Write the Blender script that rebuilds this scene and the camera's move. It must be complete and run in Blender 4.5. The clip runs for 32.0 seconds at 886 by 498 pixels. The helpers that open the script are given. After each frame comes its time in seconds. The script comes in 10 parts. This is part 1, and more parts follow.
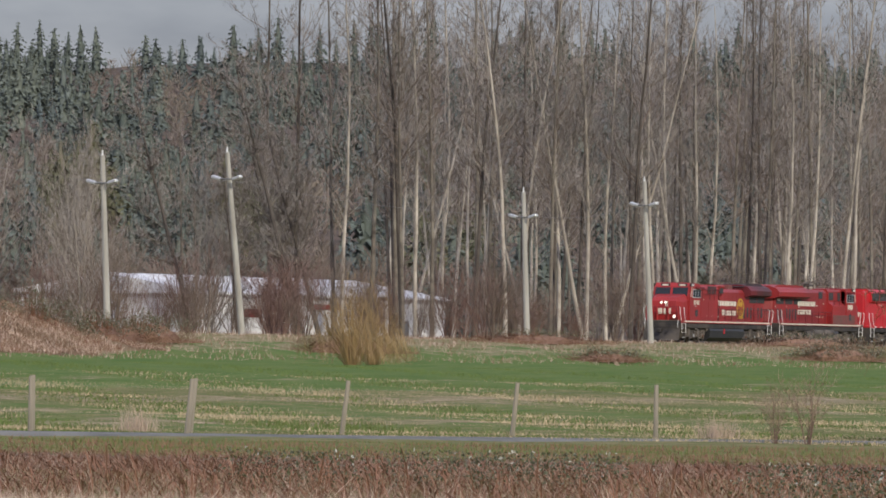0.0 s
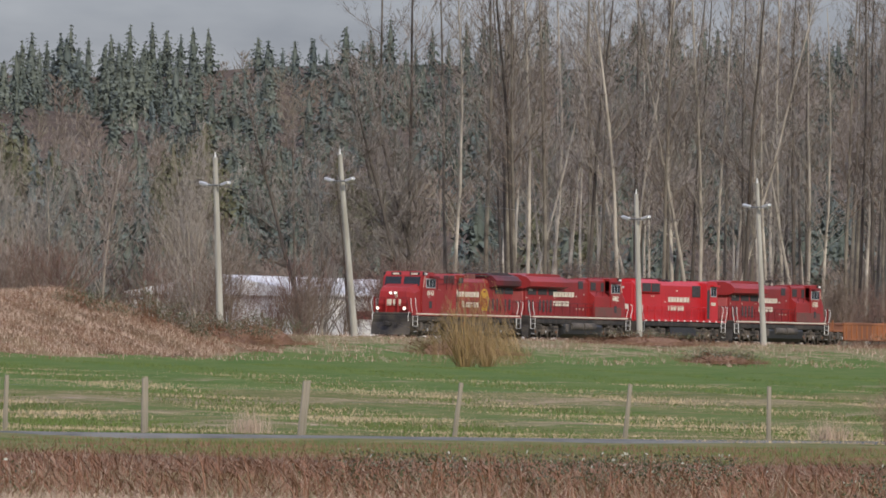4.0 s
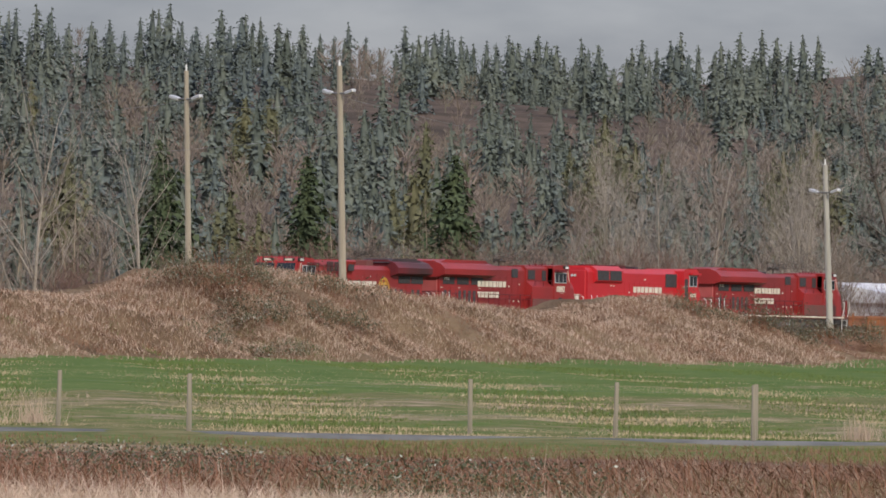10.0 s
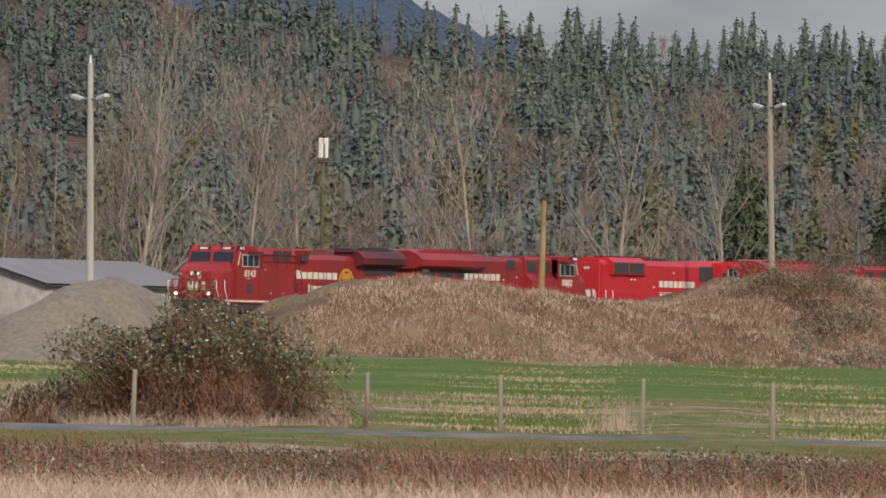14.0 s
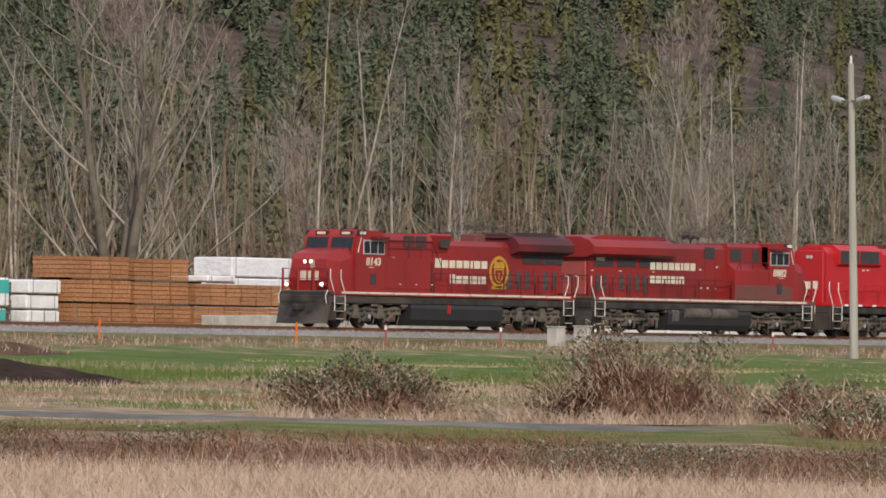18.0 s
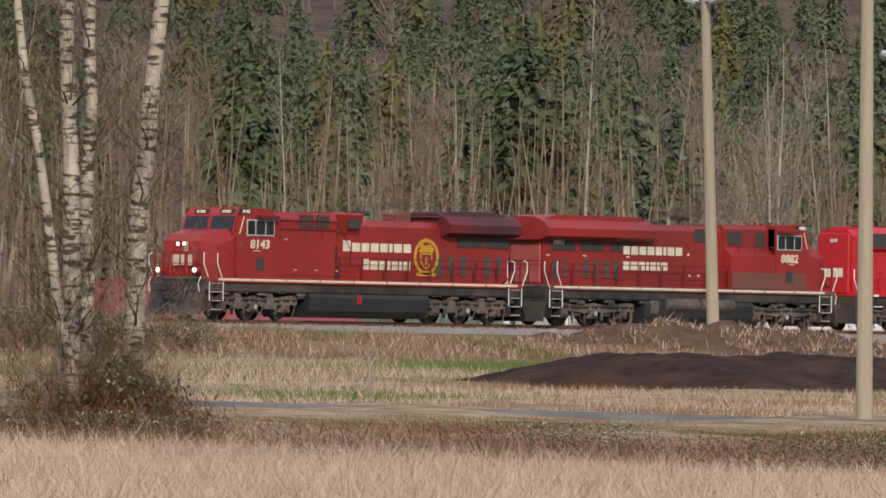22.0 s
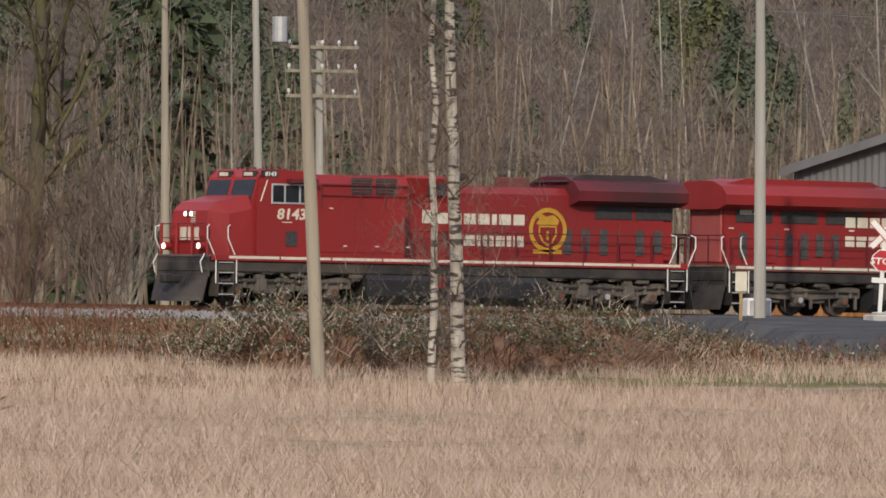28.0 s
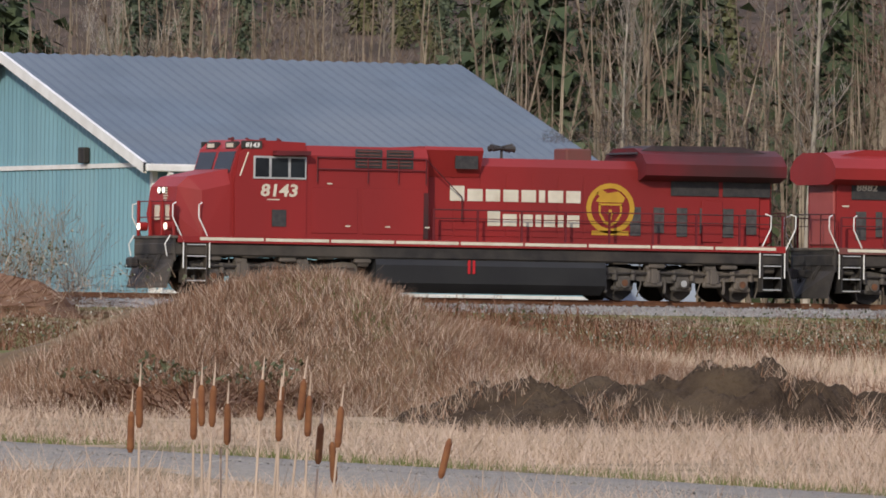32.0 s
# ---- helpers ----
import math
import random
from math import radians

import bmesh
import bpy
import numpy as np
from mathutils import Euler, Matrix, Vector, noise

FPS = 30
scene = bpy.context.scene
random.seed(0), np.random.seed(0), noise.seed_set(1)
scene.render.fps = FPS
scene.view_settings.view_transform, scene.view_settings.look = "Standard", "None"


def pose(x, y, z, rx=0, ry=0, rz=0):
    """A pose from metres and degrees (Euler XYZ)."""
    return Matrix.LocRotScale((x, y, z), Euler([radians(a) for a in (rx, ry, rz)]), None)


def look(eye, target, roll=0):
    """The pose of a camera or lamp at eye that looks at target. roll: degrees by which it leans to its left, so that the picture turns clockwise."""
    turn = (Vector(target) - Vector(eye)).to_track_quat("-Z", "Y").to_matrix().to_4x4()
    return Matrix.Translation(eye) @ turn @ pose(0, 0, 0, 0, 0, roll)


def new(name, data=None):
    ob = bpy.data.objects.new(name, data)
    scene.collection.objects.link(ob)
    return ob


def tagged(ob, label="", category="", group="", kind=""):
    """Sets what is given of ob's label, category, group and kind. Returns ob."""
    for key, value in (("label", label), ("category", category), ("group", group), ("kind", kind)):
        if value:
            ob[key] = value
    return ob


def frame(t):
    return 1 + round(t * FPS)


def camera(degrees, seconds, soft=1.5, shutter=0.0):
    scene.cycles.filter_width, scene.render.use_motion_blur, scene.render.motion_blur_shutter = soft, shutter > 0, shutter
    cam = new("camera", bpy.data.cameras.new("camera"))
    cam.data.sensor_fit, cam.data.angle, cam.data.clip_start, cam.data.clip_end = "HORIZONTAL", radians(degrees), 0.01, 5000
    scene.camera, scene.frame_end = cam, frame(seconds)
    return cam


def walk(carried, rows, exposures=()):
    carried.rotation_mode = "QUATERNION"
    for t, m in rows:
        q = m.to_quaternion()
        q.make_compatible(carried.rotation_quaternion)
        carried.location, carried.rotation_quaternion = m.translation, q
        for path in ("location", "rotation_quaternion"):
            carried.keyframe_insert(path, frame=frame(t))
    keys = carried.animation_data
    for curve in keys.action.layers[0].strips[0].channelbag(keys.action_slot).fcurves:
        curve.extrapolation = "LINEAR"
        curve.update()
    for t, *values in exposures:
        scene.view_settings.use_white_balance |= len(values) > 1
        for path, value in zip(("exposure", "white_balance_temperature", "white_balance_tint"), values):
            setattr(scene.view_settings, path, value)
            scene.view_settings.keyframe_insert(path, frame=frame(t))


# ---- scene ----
# ---- camera: a tripod in a field beside the line, panned to follow the train ----
EYE = (0.0, 0.0, 1.7)
cam = camera(5.0443, 32.0, soft=1.7)
# seconds, heading, tilt and lean in degrees
CAM_ROWS = [
    (0, -67.9661, 0.6583, 0.800),
    (0.5, -67.9869, 0.6586, 0.793),
    (1, -67.9960, 0.6587, 0.791),
    (1.5, -67.9768, 0.6636, 0.783),
    (2, -67.9226, 0.6629, 0.778),
    (2.5, -67.7338, 0.6665, 0.764),
    (4.5, -67.1735, 0.6586, 0.772),
    (5, -66.9800, 0.6592, 0.771),
    (5.5, -66.7983, 0.6574, 0.769),
    (6, -66.5779, 0.6573, 0.769),
    (6.5, -66.3027, 0.6562, 0.762),
    (7, -66.0227, 0.6591, 0.753),
    (7.5, -65.6667, 0.6604, 0.751),
    (8, -65.2960, 0.6570, 0.764),
    (8.5, -64.9329, 0.6614, 0.770),
    (9, -64.5609, 0.6591, 0.772),
    (9.5, -64.2152, 0.6582, 0.766),
    (10, -63.8497, 0.6565, 0.771),
    (10.5, -63.3281, 0.6639, 0.775),
    (11, -62.9110, 0.6665, 0.794),
    (11.5, -62.5950, 0.6569, 0.803),
    (12, -62.2402, 0.6551, 0.772),
    (12.5, -61.8233, 0.6593, 0.787),
    (13, -61.3437, 0.6576, 0.773),
    (13.5, -60.9366, 0.6599, 0.778),
    (15.5, -58.5951, 0.6444, 0.773),
    (16, -57.5780, 0.6481, 0.763),
    (16.5, -56.6299, 0.6612, 0.779),
    (17, -56.1223, 0.6354, 0.757),
    (17.5, -55.6387, 0.6277, 0.748),
    (18, -55.1612, 0.6484, 0.755),
    (18.5, -54.3718, 0.6393, 0.744),
    (19, -53.5198, 0.6443, 0.764),
    (19.5, -52.8540, 0.6363, 0.793),
    (20, -52.2155, 0.6365, 0.789),
    (20.5, -51.5600, 0.6320, 0.789),
    (21, -50.9789, 0.6348, 0.790),
    (21.5, -50.4319, 0.6326, 0.782),
    (22, -49.7553, 0.6401, 0.781),
    (22.5, -48.8452, 0.6442, 0.775),
    (23, -47.9448, 0.6455, 0.792),
    (23.5, -47.0910, 0.6453, 0.779),
    (24, -46.0691, 0.6472, 0.785),
    (24.5, -45.1106, 0.6445, 0.783),
    (25, -44.1435, 0.6468, 0.749),
    (25.5, -42.9623, 0.6518, 0.771),
    (26, -41.7759, 0.6477, 0.749),
    (26.5, -40.4924, 0.6426, 0.760),
    (28.5, -35.4645, 0.6031, 0.762),
    (29, -34.1393, 0.5921, 0.773),
    (29.5, -32.7573, 0.5906, 0.754),
    (30, -31.2378, 0.5928, 0.790),
    (30.5, -29.8713, 0.5842, 0.787),
    (31, -28.5515, 0.5795, 0.771),
    (31.5, -26.7870, 0.5790, 0.775),
    (32, -24.9834, 0.5825, 0.774),
]
walk(cam, [(t, pose(*EYE, 90 + tilt, 0, heading) @ pose(0, 0, 0, 0, 0, lean)) for t, heading, tilt, lean in CAM_ROWS],
     exposures=[(0, 0.26, 6280, 10), (12.0, 0.24, 6500, 10), (16.0, 0.15, 6780, 10), (23.0, 0.19, 6780, 10), (26.0, 0.10, 6780, 10), (30.0, 0.06, 6450, 10), (32.0, 0.14, 6450, 10)])

# ---- world, sun ----
SUN_AZ, SUN_EL = 222.0, 27.0        # compass bearing from +y towards +x, height
world = bpy.data.worlds.new("world")
scene.world = world
world.use_nodes = True
wn = world.node_tree
sky = wn.nodes.new("ShaderNodeTexSky")
sky.sky_type, sky.sun_disc = "NISHITA", False
sky.sun_elevation, sky.sun_rotation = radians(SUN_EL), radians(SUN_AZ)
sky.air_density, sky.dust_density, sky.ozone_density = 1.0, 1.0, 1.0
# thin cloud over the whole sky
tex = wn.nodes.new("ShaderNodeTexCoord")
cloud_map = wn.nodes.new("ShaderNodeMapping")
cloud_map.inputs["Scale"].default_value = (22.0, 22.0, 70.0)
cloud = wn.nodes.new("ShaderNodeTexNoise")
cloud.inputs["Scale"].default_value, cloud.inputs["Detail"].default_value = 1.6, 5.0
cramp = wn.nodes.new("ShaderNodeValToRGB")
cramp.color_ramp.elements[0].position, cramp.color_ramp.elements[0].color = 0.36, (1.62, 1.74, 2.55, 1)
cramp.color_ramp.elements[1].position, cramp.color_ramp.elements[1].color = 0.62, (2.8, 2.87, 3.6, 1)
cmix = wn.nodes.new("ShaderNodeMixRGB")
cmix.inputs["Fac"].default_value = 0.85
wn.links.new(tex.outputs["Generated"], cloud_map.inputs["Vector"])
wn.links.new(cloud_map.outputs["Vector"], cloud.inputs["Vector"])
wn.links.new(cloud.outputs["Fac"], cramp.inputs["Fac"])
# the cloud is greyer low down and brighter overhead
split = wn.nodes.new("ShaderNodeSeparateXYZ")
wn.links.new(tex.outputs["Generated"], split.inputs["Vector"])
lift = wn.nodes.new("ShaderNodeMapRange")
lift.inputs["From Min"].default_value, lift.inputs["From Max"].default_value = 0.03, 0.45
lift.inputs["To Min"].default_value, lift.inputs["To Max"].default_value = 0.55, 2.15
wn.links.new(split.outputs["Z"], lift.inputs["Value"])
bright = wn.nodes.new("ShaderNodeVectorMath")
bright.operation = "SCALE"
wn.links.new(cramp.outputs["Color"], bright.inputs[0])
wn.links.new(lift.outputs["Result"], bright.inputs["Scale"])
wn.links.new(sky.outputs["Color"], cmix.inputs["Color1"])
wn.links.new(bright.outputs["Vector"], cmix.inputs["Color2"])
wn.links.new(cmix.outputs["Color"], wn.nodes["Background"].inputs["Color"])
wn.nodes["Background"].inputs["Strength"].default_value = 0.15

sun = new("sun", bpy.data.lights.new("sun", "SUN"))
sun.data.energy, sun.data.angle, sun.data.color = 2.6, radians(0.8), (1.0, 0.92, 0.76)
sun_dir = Vector((math.sin(radians(SUN_AZ)) * math.cos(radians(SUN_EL)), math.cos(radians(SUN_AZ)) * math.cos(radians(SUN_EL)), math.sin(radians(SUN_EL))))
sun.matrix_world = look(sun_dir * 50, (0, 0, 0))

# ---- materials ----
def mat(name, c1, c2=None, size=1.0, rough=0.8, metal=0.0, bump=0.0, fine=8.0, c3=None, lo=0.35, hi=0.65, stretch=(1, 1, 1), rand=0.0, spec=0.3):
    """Two colours mixed by noise at a size in metres, a third in larger stains, and fine relief."""
    m = bpy.data.materials.new(name)
    m.use_nodes = True
    n, l = m.node_tree.nodes, m.node_tree.links
    b = n["Principled BSDF"]
    b.inputs["Roughness"].default_value, b.inputs["Metallic"].default_value = rough, metal
    b.inputs["Specular IOR Level"].default_value = spec
    geo = n.new("ShaderNodeTexCoord")
    mp = n.new("ShaderNodeMapping")
    mp.inputs["Scale"].default_value = stretch
    l.new(geo.outputs["Object"], mp.inputs["Vector"])
    nz = n.new("ShaderNodeTexNoise")
    nz.inputs["Scale"].default_value, nz.inputs["Detail"].default_value = 1.0 / size, 6.0
    l.new(mp.outputs["Vector"], nz.inputs["Vector"])
    rp = n.new("ShaderNodeValToRGB")
    rp.color_ramp.elements[0].position, rp.color_ramp.elements[1].position = lo, hi
    c2 = c2 or tuple(v * 0.8 for v in c1)
    rp.color_ramp.elements[0].color, rp.color_ramp.elements[1].color = (*c1, 1), (*c2, 1)
    l.new(nz.outputs["Fac"], rp.inputs["Fac"])
    col = rp.outputs["Color"]
    if c3:
        n2 = n.new("ShaderNodeTexNoise")
        n2.inputs["Scale"].default_value, n2.inputs["Detail"].default_value = 0.23 / size, 4.0
        l.new(mp.outputs["Vector"], n2.inputs["Vector"])
        r2 = n.new("ShaderNodeValToRGB")
        r2.color_ramp.elements[0].position, r2.color_ramp.elements[1].position = 0.48, 0.66
        l.new(n2.outputs["Fac"], r2.inputs["Fac"])
        mx = n.new("ShaderNodeMixRGB")
        l.new(r2.outputs["Color"], mx.inputs["Fac"])
        l.new(col, mx.inputs["Color1"])
        mx.inputs["Color2"].default_value = (*c3, 1)
        col = mx.outputs["Color"]
    if rand:
        oi = n.new("ShaderNodeObjectInfo")
        gi = n.new("ShaderNodeNewGeometry")
        add = n.new("ShaderNodeMath")
        add.operation = "ADD"
        l.new(oi.outputs["Random"], add.inputs[0])
        l.new(gi.outputs["Random Per Island"], add.inputs[1])
        mr = n.new("ShaderNodeMapRange")
        mr.inputs["From Max"].default_value = 2.0
        mr.inputs["To Min"].default_value, mr.inputs["To Max"].default_value = 1 - rand, 1 + rand
        l.new(add.outputs[0], mr.inputs["Value"])
        hs = n.new("ShaderNodeHueSaturation")
        l.new(mr.outputs["Result"], hs.inputs["Value"])
        l.new(col, hs.inputs["Color"])
        col = hs.outputs["Color"]
    l.new(col, b.inputs["Base Color"])
    if bump:
        n3 = n.new("ShaderNodeTexNoise")
        n3.inputs["Scale"].default_value, n3.inputs["Detail"].default_value = fine / size, 4.0
        l.new(mp.outputs["Vector"], n3.inputs["Vector"])
        bp = n.new("ShaderNodeBump")
        bp.inputs["Strength"].default_value = bump
        bp.inputs["Distance"].default_value = size / fine
        l.new(n3.outputs["Fac"], bp.inputs["Height"])
        l.new(bp.outputs["Normal"], b.inputs["Normal"])
    return m


M_RED = mat("faded red paint", (0.31, 0.022, 0.021), (0.245, 0.020, 0.020), 2.2, 0.5, c3=(0.215, 0.022, 0.021), bump=0.05, fine=20, stretch=(1, 1, 0.35))
M_RED2 = mat("weathered red paint", (0.28, 0.022, 0.021), (0.22, 0.021, 0.020), 1.8, 0.52, c3=(0.18, 0.022, 0.021), bump=0.05, fine=20, stretch=(1, 1, 0.35))
M_RED3 = mat("fresh bright red paint", (0.46, 0.020, 0.026), (0.40, 0.019, 0.024), 2.2, 0.45, bump=0.03, fine=20)
M_REDDARK = mat("sooty red paint", (0.15, 0.016, 0.02), (0.10, 0.014, 0.017), 1.4, 0.6, c3=(0.05, 0.02, 0.02))
M_SOOT = mat("sooty roof", (0.030, 0.026, 0.028), (0.06, 0.04, 0.042), 0.9, 0.75)
M_PALERED = mat("sun-bleached red paint", (0.36, 0.085, 0.080), (0.30, 0.065, 0.062), 1.2, 0.5)
M_BLACK = mat("black running gear", (0.022, 0.020, 0.020), (0.045, 0.039, 0.035), 0.5, 0.7, bump=0.2, fine=6, c3=(0.075, 0.062, 0.05))
M_TANK = mat("black fuel tank", (0.022, 0.022, 0.024), (0.03, 0.03, 0.031), 1.5, 0.5, bump=0.03)
M_DUST = mat("dusty steel frame", (0.105, 0.092, 0.080), (0.060, 0.054, 0.049), 0.35, 0.85, bump=0.25, fine=5, c3=(0.14, 0.115, 0.095))
M_GRIME = mat("brown grime over paint", (0.13, 0.06, 0.048), (0.17, 0.05, 0.045), 0.8, 0.7)
M_GRILLE = mat("dark radiator mesh", (0.035, 0.034, 0.036), (0.055, 0.05, 0.05), 0.15, 0.7, bump=0.3, fine=3)
M_FILTER = mat("grey filter mesh", (0.085, 0.078, 0.076), (0.055, 0.050, 0.050), 0.15, 0.75, bump=0.3, fine=3)
M_CREAM = mat("cream lettering", (0.66, 0.61, 0.50), (0.55, 0.49, 0.39), 0.4, 0.55)
M_WHITE = mat("white paint", (0.78, 0.77, 0.74), (0.68, 0.66, 0.62), 0.6, 0.5)
M_GOLD = mat("gold emblem paint", (0.52, 0.30, 0.035), (0.44, 0.24, 0.03), 0.5, 0.5)
M_GLASS = mat("dark window glass", (0.012, 0.014, 0.017), (0.02, 0.025, 0.03), 0.6, 0.08, spec=0.35)
M_ALU = mat("aluminium window frame", (0.55, 0.55, 0.54), None, 0.3, 0.4, 0.4)
M_RUST = mat("rusty steel", (0.16, 0.07, 0.035), (0.10, 0.045, 0.025), 0.25, 0.85, bump=0.2)
M_WELL = mat("faded orange-brown wagon paint", (0.34, 0.135, 0.055), (0.27, 0.10, 0.045), 1.2, 0.7, c3=(0.18, 0.075, 0.04))
M_ORANGE = mat("orange plastic", (0.72, 0.16, 0.02), (0.62, 0.13, 0.02), 0.3, 0.5)
M_LAMP = bpy.data.materials.new("lit headlamp")
M_LAMP.use_nodes = True
M_LAMP.node_tree.nodes["Principled BSDF"].inputs["Emission Color"].default_value = (1.0, 0.9, 0.7, 1)
M_LAMP.node_tree.nodes["Principled BSDF"].inputs["Emission Strength"].default_value = 1.6
M_LENS = mat("unlit lamp glass", (0.5, 0.5, 0.48), None, 0.1, 0.1)

M_POLE = mat("weathered pole wood", (0.36, 0.31, 0.235), (0.27, 0.235, 0.18), 0.35, 0.85, bump=0.4, fine=4, stretch=(1, 1, 0.06), c3=(0.42, 0.36, 0.27))
M_POLEGREY = mat("grey pole wood", (0.40, 0.38, 0.335), (0.31, 0.29, 0.25), 0.35, 0.85, bump=0.4, fine=4, stretch=(1, 1, 0.06))
M_POST = mat("weathered fence post", (0.30, 0.26, 0.20), (0.20, 0.175, 0.13), 0.2, 0.9, bump=0.4, fine=4, stretch=(1, 1, 0.1))
M_WIRE = mat("galvanised wire", (0.25, 0.25, 0.25), None, 1.0, 0.5, 0.6)
M_INSUL = mat("white insulator", (0.7, 0.7, 0.68), None, 0.2, 0.25)
M_BALLAST = mat("grey ballast stone", (0.36, 0.345, 0.32), (0.17, 0.16, 0.15), 0.09, 0.9, bump=0.8, fine=2, c3=(0.23, 0.20, 0.18), rand=0.25)
M_TIE = mat("old sleeper wood", (0.09, 0.07, 0.055), (0.13, 0.105, 0.085), 0.3, 0.9)
M_ASPHALT = mat("grey asphalt", (0.150, 0.148, 0.140), (0.105, 0.104, 0.100), 0.6, 1.0, bump=0.15, fine=20, c3=(0.175, 0.17, 0.155), spec=0.05)
M_ASPHALTDK = mat("dark patched asphalt", (0.080, 0.080, 0.079), (0.060, 0.060, 0.060), 0.6, 1.0, bump=0.15, fine=20, c3=(0.10, 0.098, 0.092), spec=0.05)
M_GRAVEL = mat("pale gravel", (0.36, 0.325, 0.275), (0.20, 0.18, 0.15), 0.09, 1.0, bump=0.6, fine=3, c3=(0.24, 0.222, 0.20), spec=0.03)
M_CONC = mat("weathered concrete block", (0.48, 0.46, 0.42), (0.36, 0.34, 0.31), 0.5, 0.9, bump=0.2, fine=10, c3=(0.27, 0.26, 0.23))
M_SOIL = mat("dark turned soil", (0.048, 0.033, 0.025), (0.030, 0.021, 0.016), 0.35, 1.0, bump=1.0, fine=4, c3=(0.065, 0.042, 0.03), spec=0.05)
M_SOILBR = mat("brown bare soil", (0.13, 0.085, 0.058), (0.085, 0.055, 0.038), 0.5, 1.0, bump=0.8, fine=4, spec=0.05)
M_MOUND = mat("mound of earth under dead grass", (0.190, 0.130, 0.082), (0.105, 0.070, 0.044), 2.4, 1.0, bump=1.0, fine=9, c3=(0.235, 0.175, 0.110), spec=0.05)
M_HEAPGR = mat("grey gravel heap", (0.22, 0.19, 0.145), (0.16, 0.135, 0.105), 0.25, 1.0, bump=0.7, fine=4)

M_STRAW = mat("dead straw grass", (0.52, 0.402, 0.315), (0.43, 0.328, 0.252), 2.5, 0.95, rand=0.2, c3=(0.46, 0.348, 0.268), spec=0.05)
M_STRAWFIELD = mat("yellowish field straw", (0.42, 0.335, 0.215), (0.32, 0.255, 0.16), 0.8, 0.95, rand=0.3, spec=0.05)
M_STRAWBR = mat("brown dead stems", (0.24, 0.142, 0.092), (0.175, 0.102, 0.068), 0.5, 0.9, rand=0.35, spec=0.1)
M_REDSTEM = mat("reddish bramble stems", (0.245, 0.122, 0.074), (0.165, 0.083, 0.052), 0.5, 0.85, rand=0.3, spec=0.12)
M_BRAMLEAF = mat("dark bramble leaves", (0.062, 0.072, 0.032), (0.098, 0.098, 0.046), 0.3, 0.55, rand=0.4, spec=0.4)
M_BRAMPALE = mat("pale undersides of bramble leaves", (0.40, 0.40, 0.34), (0.32, 0.31, 0.25), 0.3, 0.6, rand=0.2)
M_GREENGR = mat("short green grass", (0.085, 0.130, 0.036), (0.125, 0.150, 0.048), 0.5, 0.95, rand=0.3, spec=0.1)
M_OLIVEGR = mat("olive stubble grass", (0.132, 0.142, 0.050), (0.104, 0.126, 0.043), 0.6, 0.95, rand=0.3, spec=0.08)
M_BARK = mat("grey brown bark", (0.165, 0.14, 0.11), (0.105, 0.09, 0.072), 0.5, 0.9, bump=0.5, fine=5, rand=0.2, c3=(0.20, 0.18, 0.14))
M_BARKDK = mat("dark wet bark", (0.07, 0.058, 0.048), (0.10, 0.085, 0.07), 0.5, 0.95, bump=0.4, fine=5, rand=0.2)
M_TWIG = mat("bare twigs", (0.20, 0.155, 0.12), (0.145, 0.11, 0.085), 1.5, 0.9, rand=0.25, spec=0.15)
M_TWIGRED = mat("reddish bare twigs", (0.205, 0.13, 0.10), (0.15, 0.095, 0.078), 1.5, 0.9, rand=0.25, spec=0.15)
M_TWIGPALE = mat("pale grey twigs", (0.34, 0.30, 0.25), (0.26, 0.225, 0.185), 1.5, 0.9, rand=0.2, spec=0.15)
M_STANDTWIG = mat("grey-brown fine twigs", (0.27, 0.238, 0.205), (0.195, 0.170, 0.146), 3.0, 0.9, rand=0.25, spec=0.15)
M_WHITEBARK = mat("pale lichened bark", (0.47, 0.42, 0.35), (0.27, 0.235, 0.19), 0.6, 0.85, bump=0.2, fine=6, rand=0.2, stretch=(1, 1, 0.6), c3=(0.30, 0.27, 0.22))
M_MOSS = mat("mossy twigs", (0.135, 0.115, 0.055), (0.10, 0.085, 0.045), 0.8, 0.95, rand=0.3, spec=0.1)
M_PALEBARK = mat("pale smooth bark", (0.38, 0.335, 0.275), (0.25, 0.215, 0.175), 0.5, 0.8, bump=0.2, fine=6, rand=0.15, stretch=(1, 1, 0.5), c3=(0.23, 0.20, 0.16))
M_WILLOW = mat("yellow-brown willow twigs", (0.36, 0.25, 0.12), (0.26, 0.175, 0.085), 0.8, 0.9, rand=0.25, spec=0.15)
M_CONIFER = mat("dark conifer needles", (0.066, 0.083, 0.053), (0.112, 0.128, 0.080), 9.0, 0.95, rand=0.18, spec=0.1)
M_CEDAR = mat("yellow-green cedar fronds", (0.135, 0.128, 0.060), (0.095, 0.098, 0.050), 9.0, 0.95, rand=0.18, spec=0.1)
M_FARWOOD = mat("far bare woodland", (0.185, 0.135, 0.100), (0.130, 0.094, 0.070), 9.0, 1.0, rand=0.3, spec=0.05)
M_SLOPEBARK = mat("slim slope trunks", (0.30, 0.25, 0.19), (0.135, 0.105, 0.078), 2.0, 0.95, rand=0.45, spec=0.05)
# distance haze is put into this colour: paler and bluer than the near firs
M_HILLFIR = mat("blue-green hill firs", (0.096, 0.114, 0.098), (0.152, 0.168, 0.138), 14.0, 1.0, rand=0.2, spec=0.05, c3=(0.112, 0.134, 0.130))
M_HILLCEDAR = mat("olive hill cedars", (0.150, 0.144, 0.082), (0.110, 0.113, 0.068), 12.0, 1.0, rand=0.2, spec=0.05)
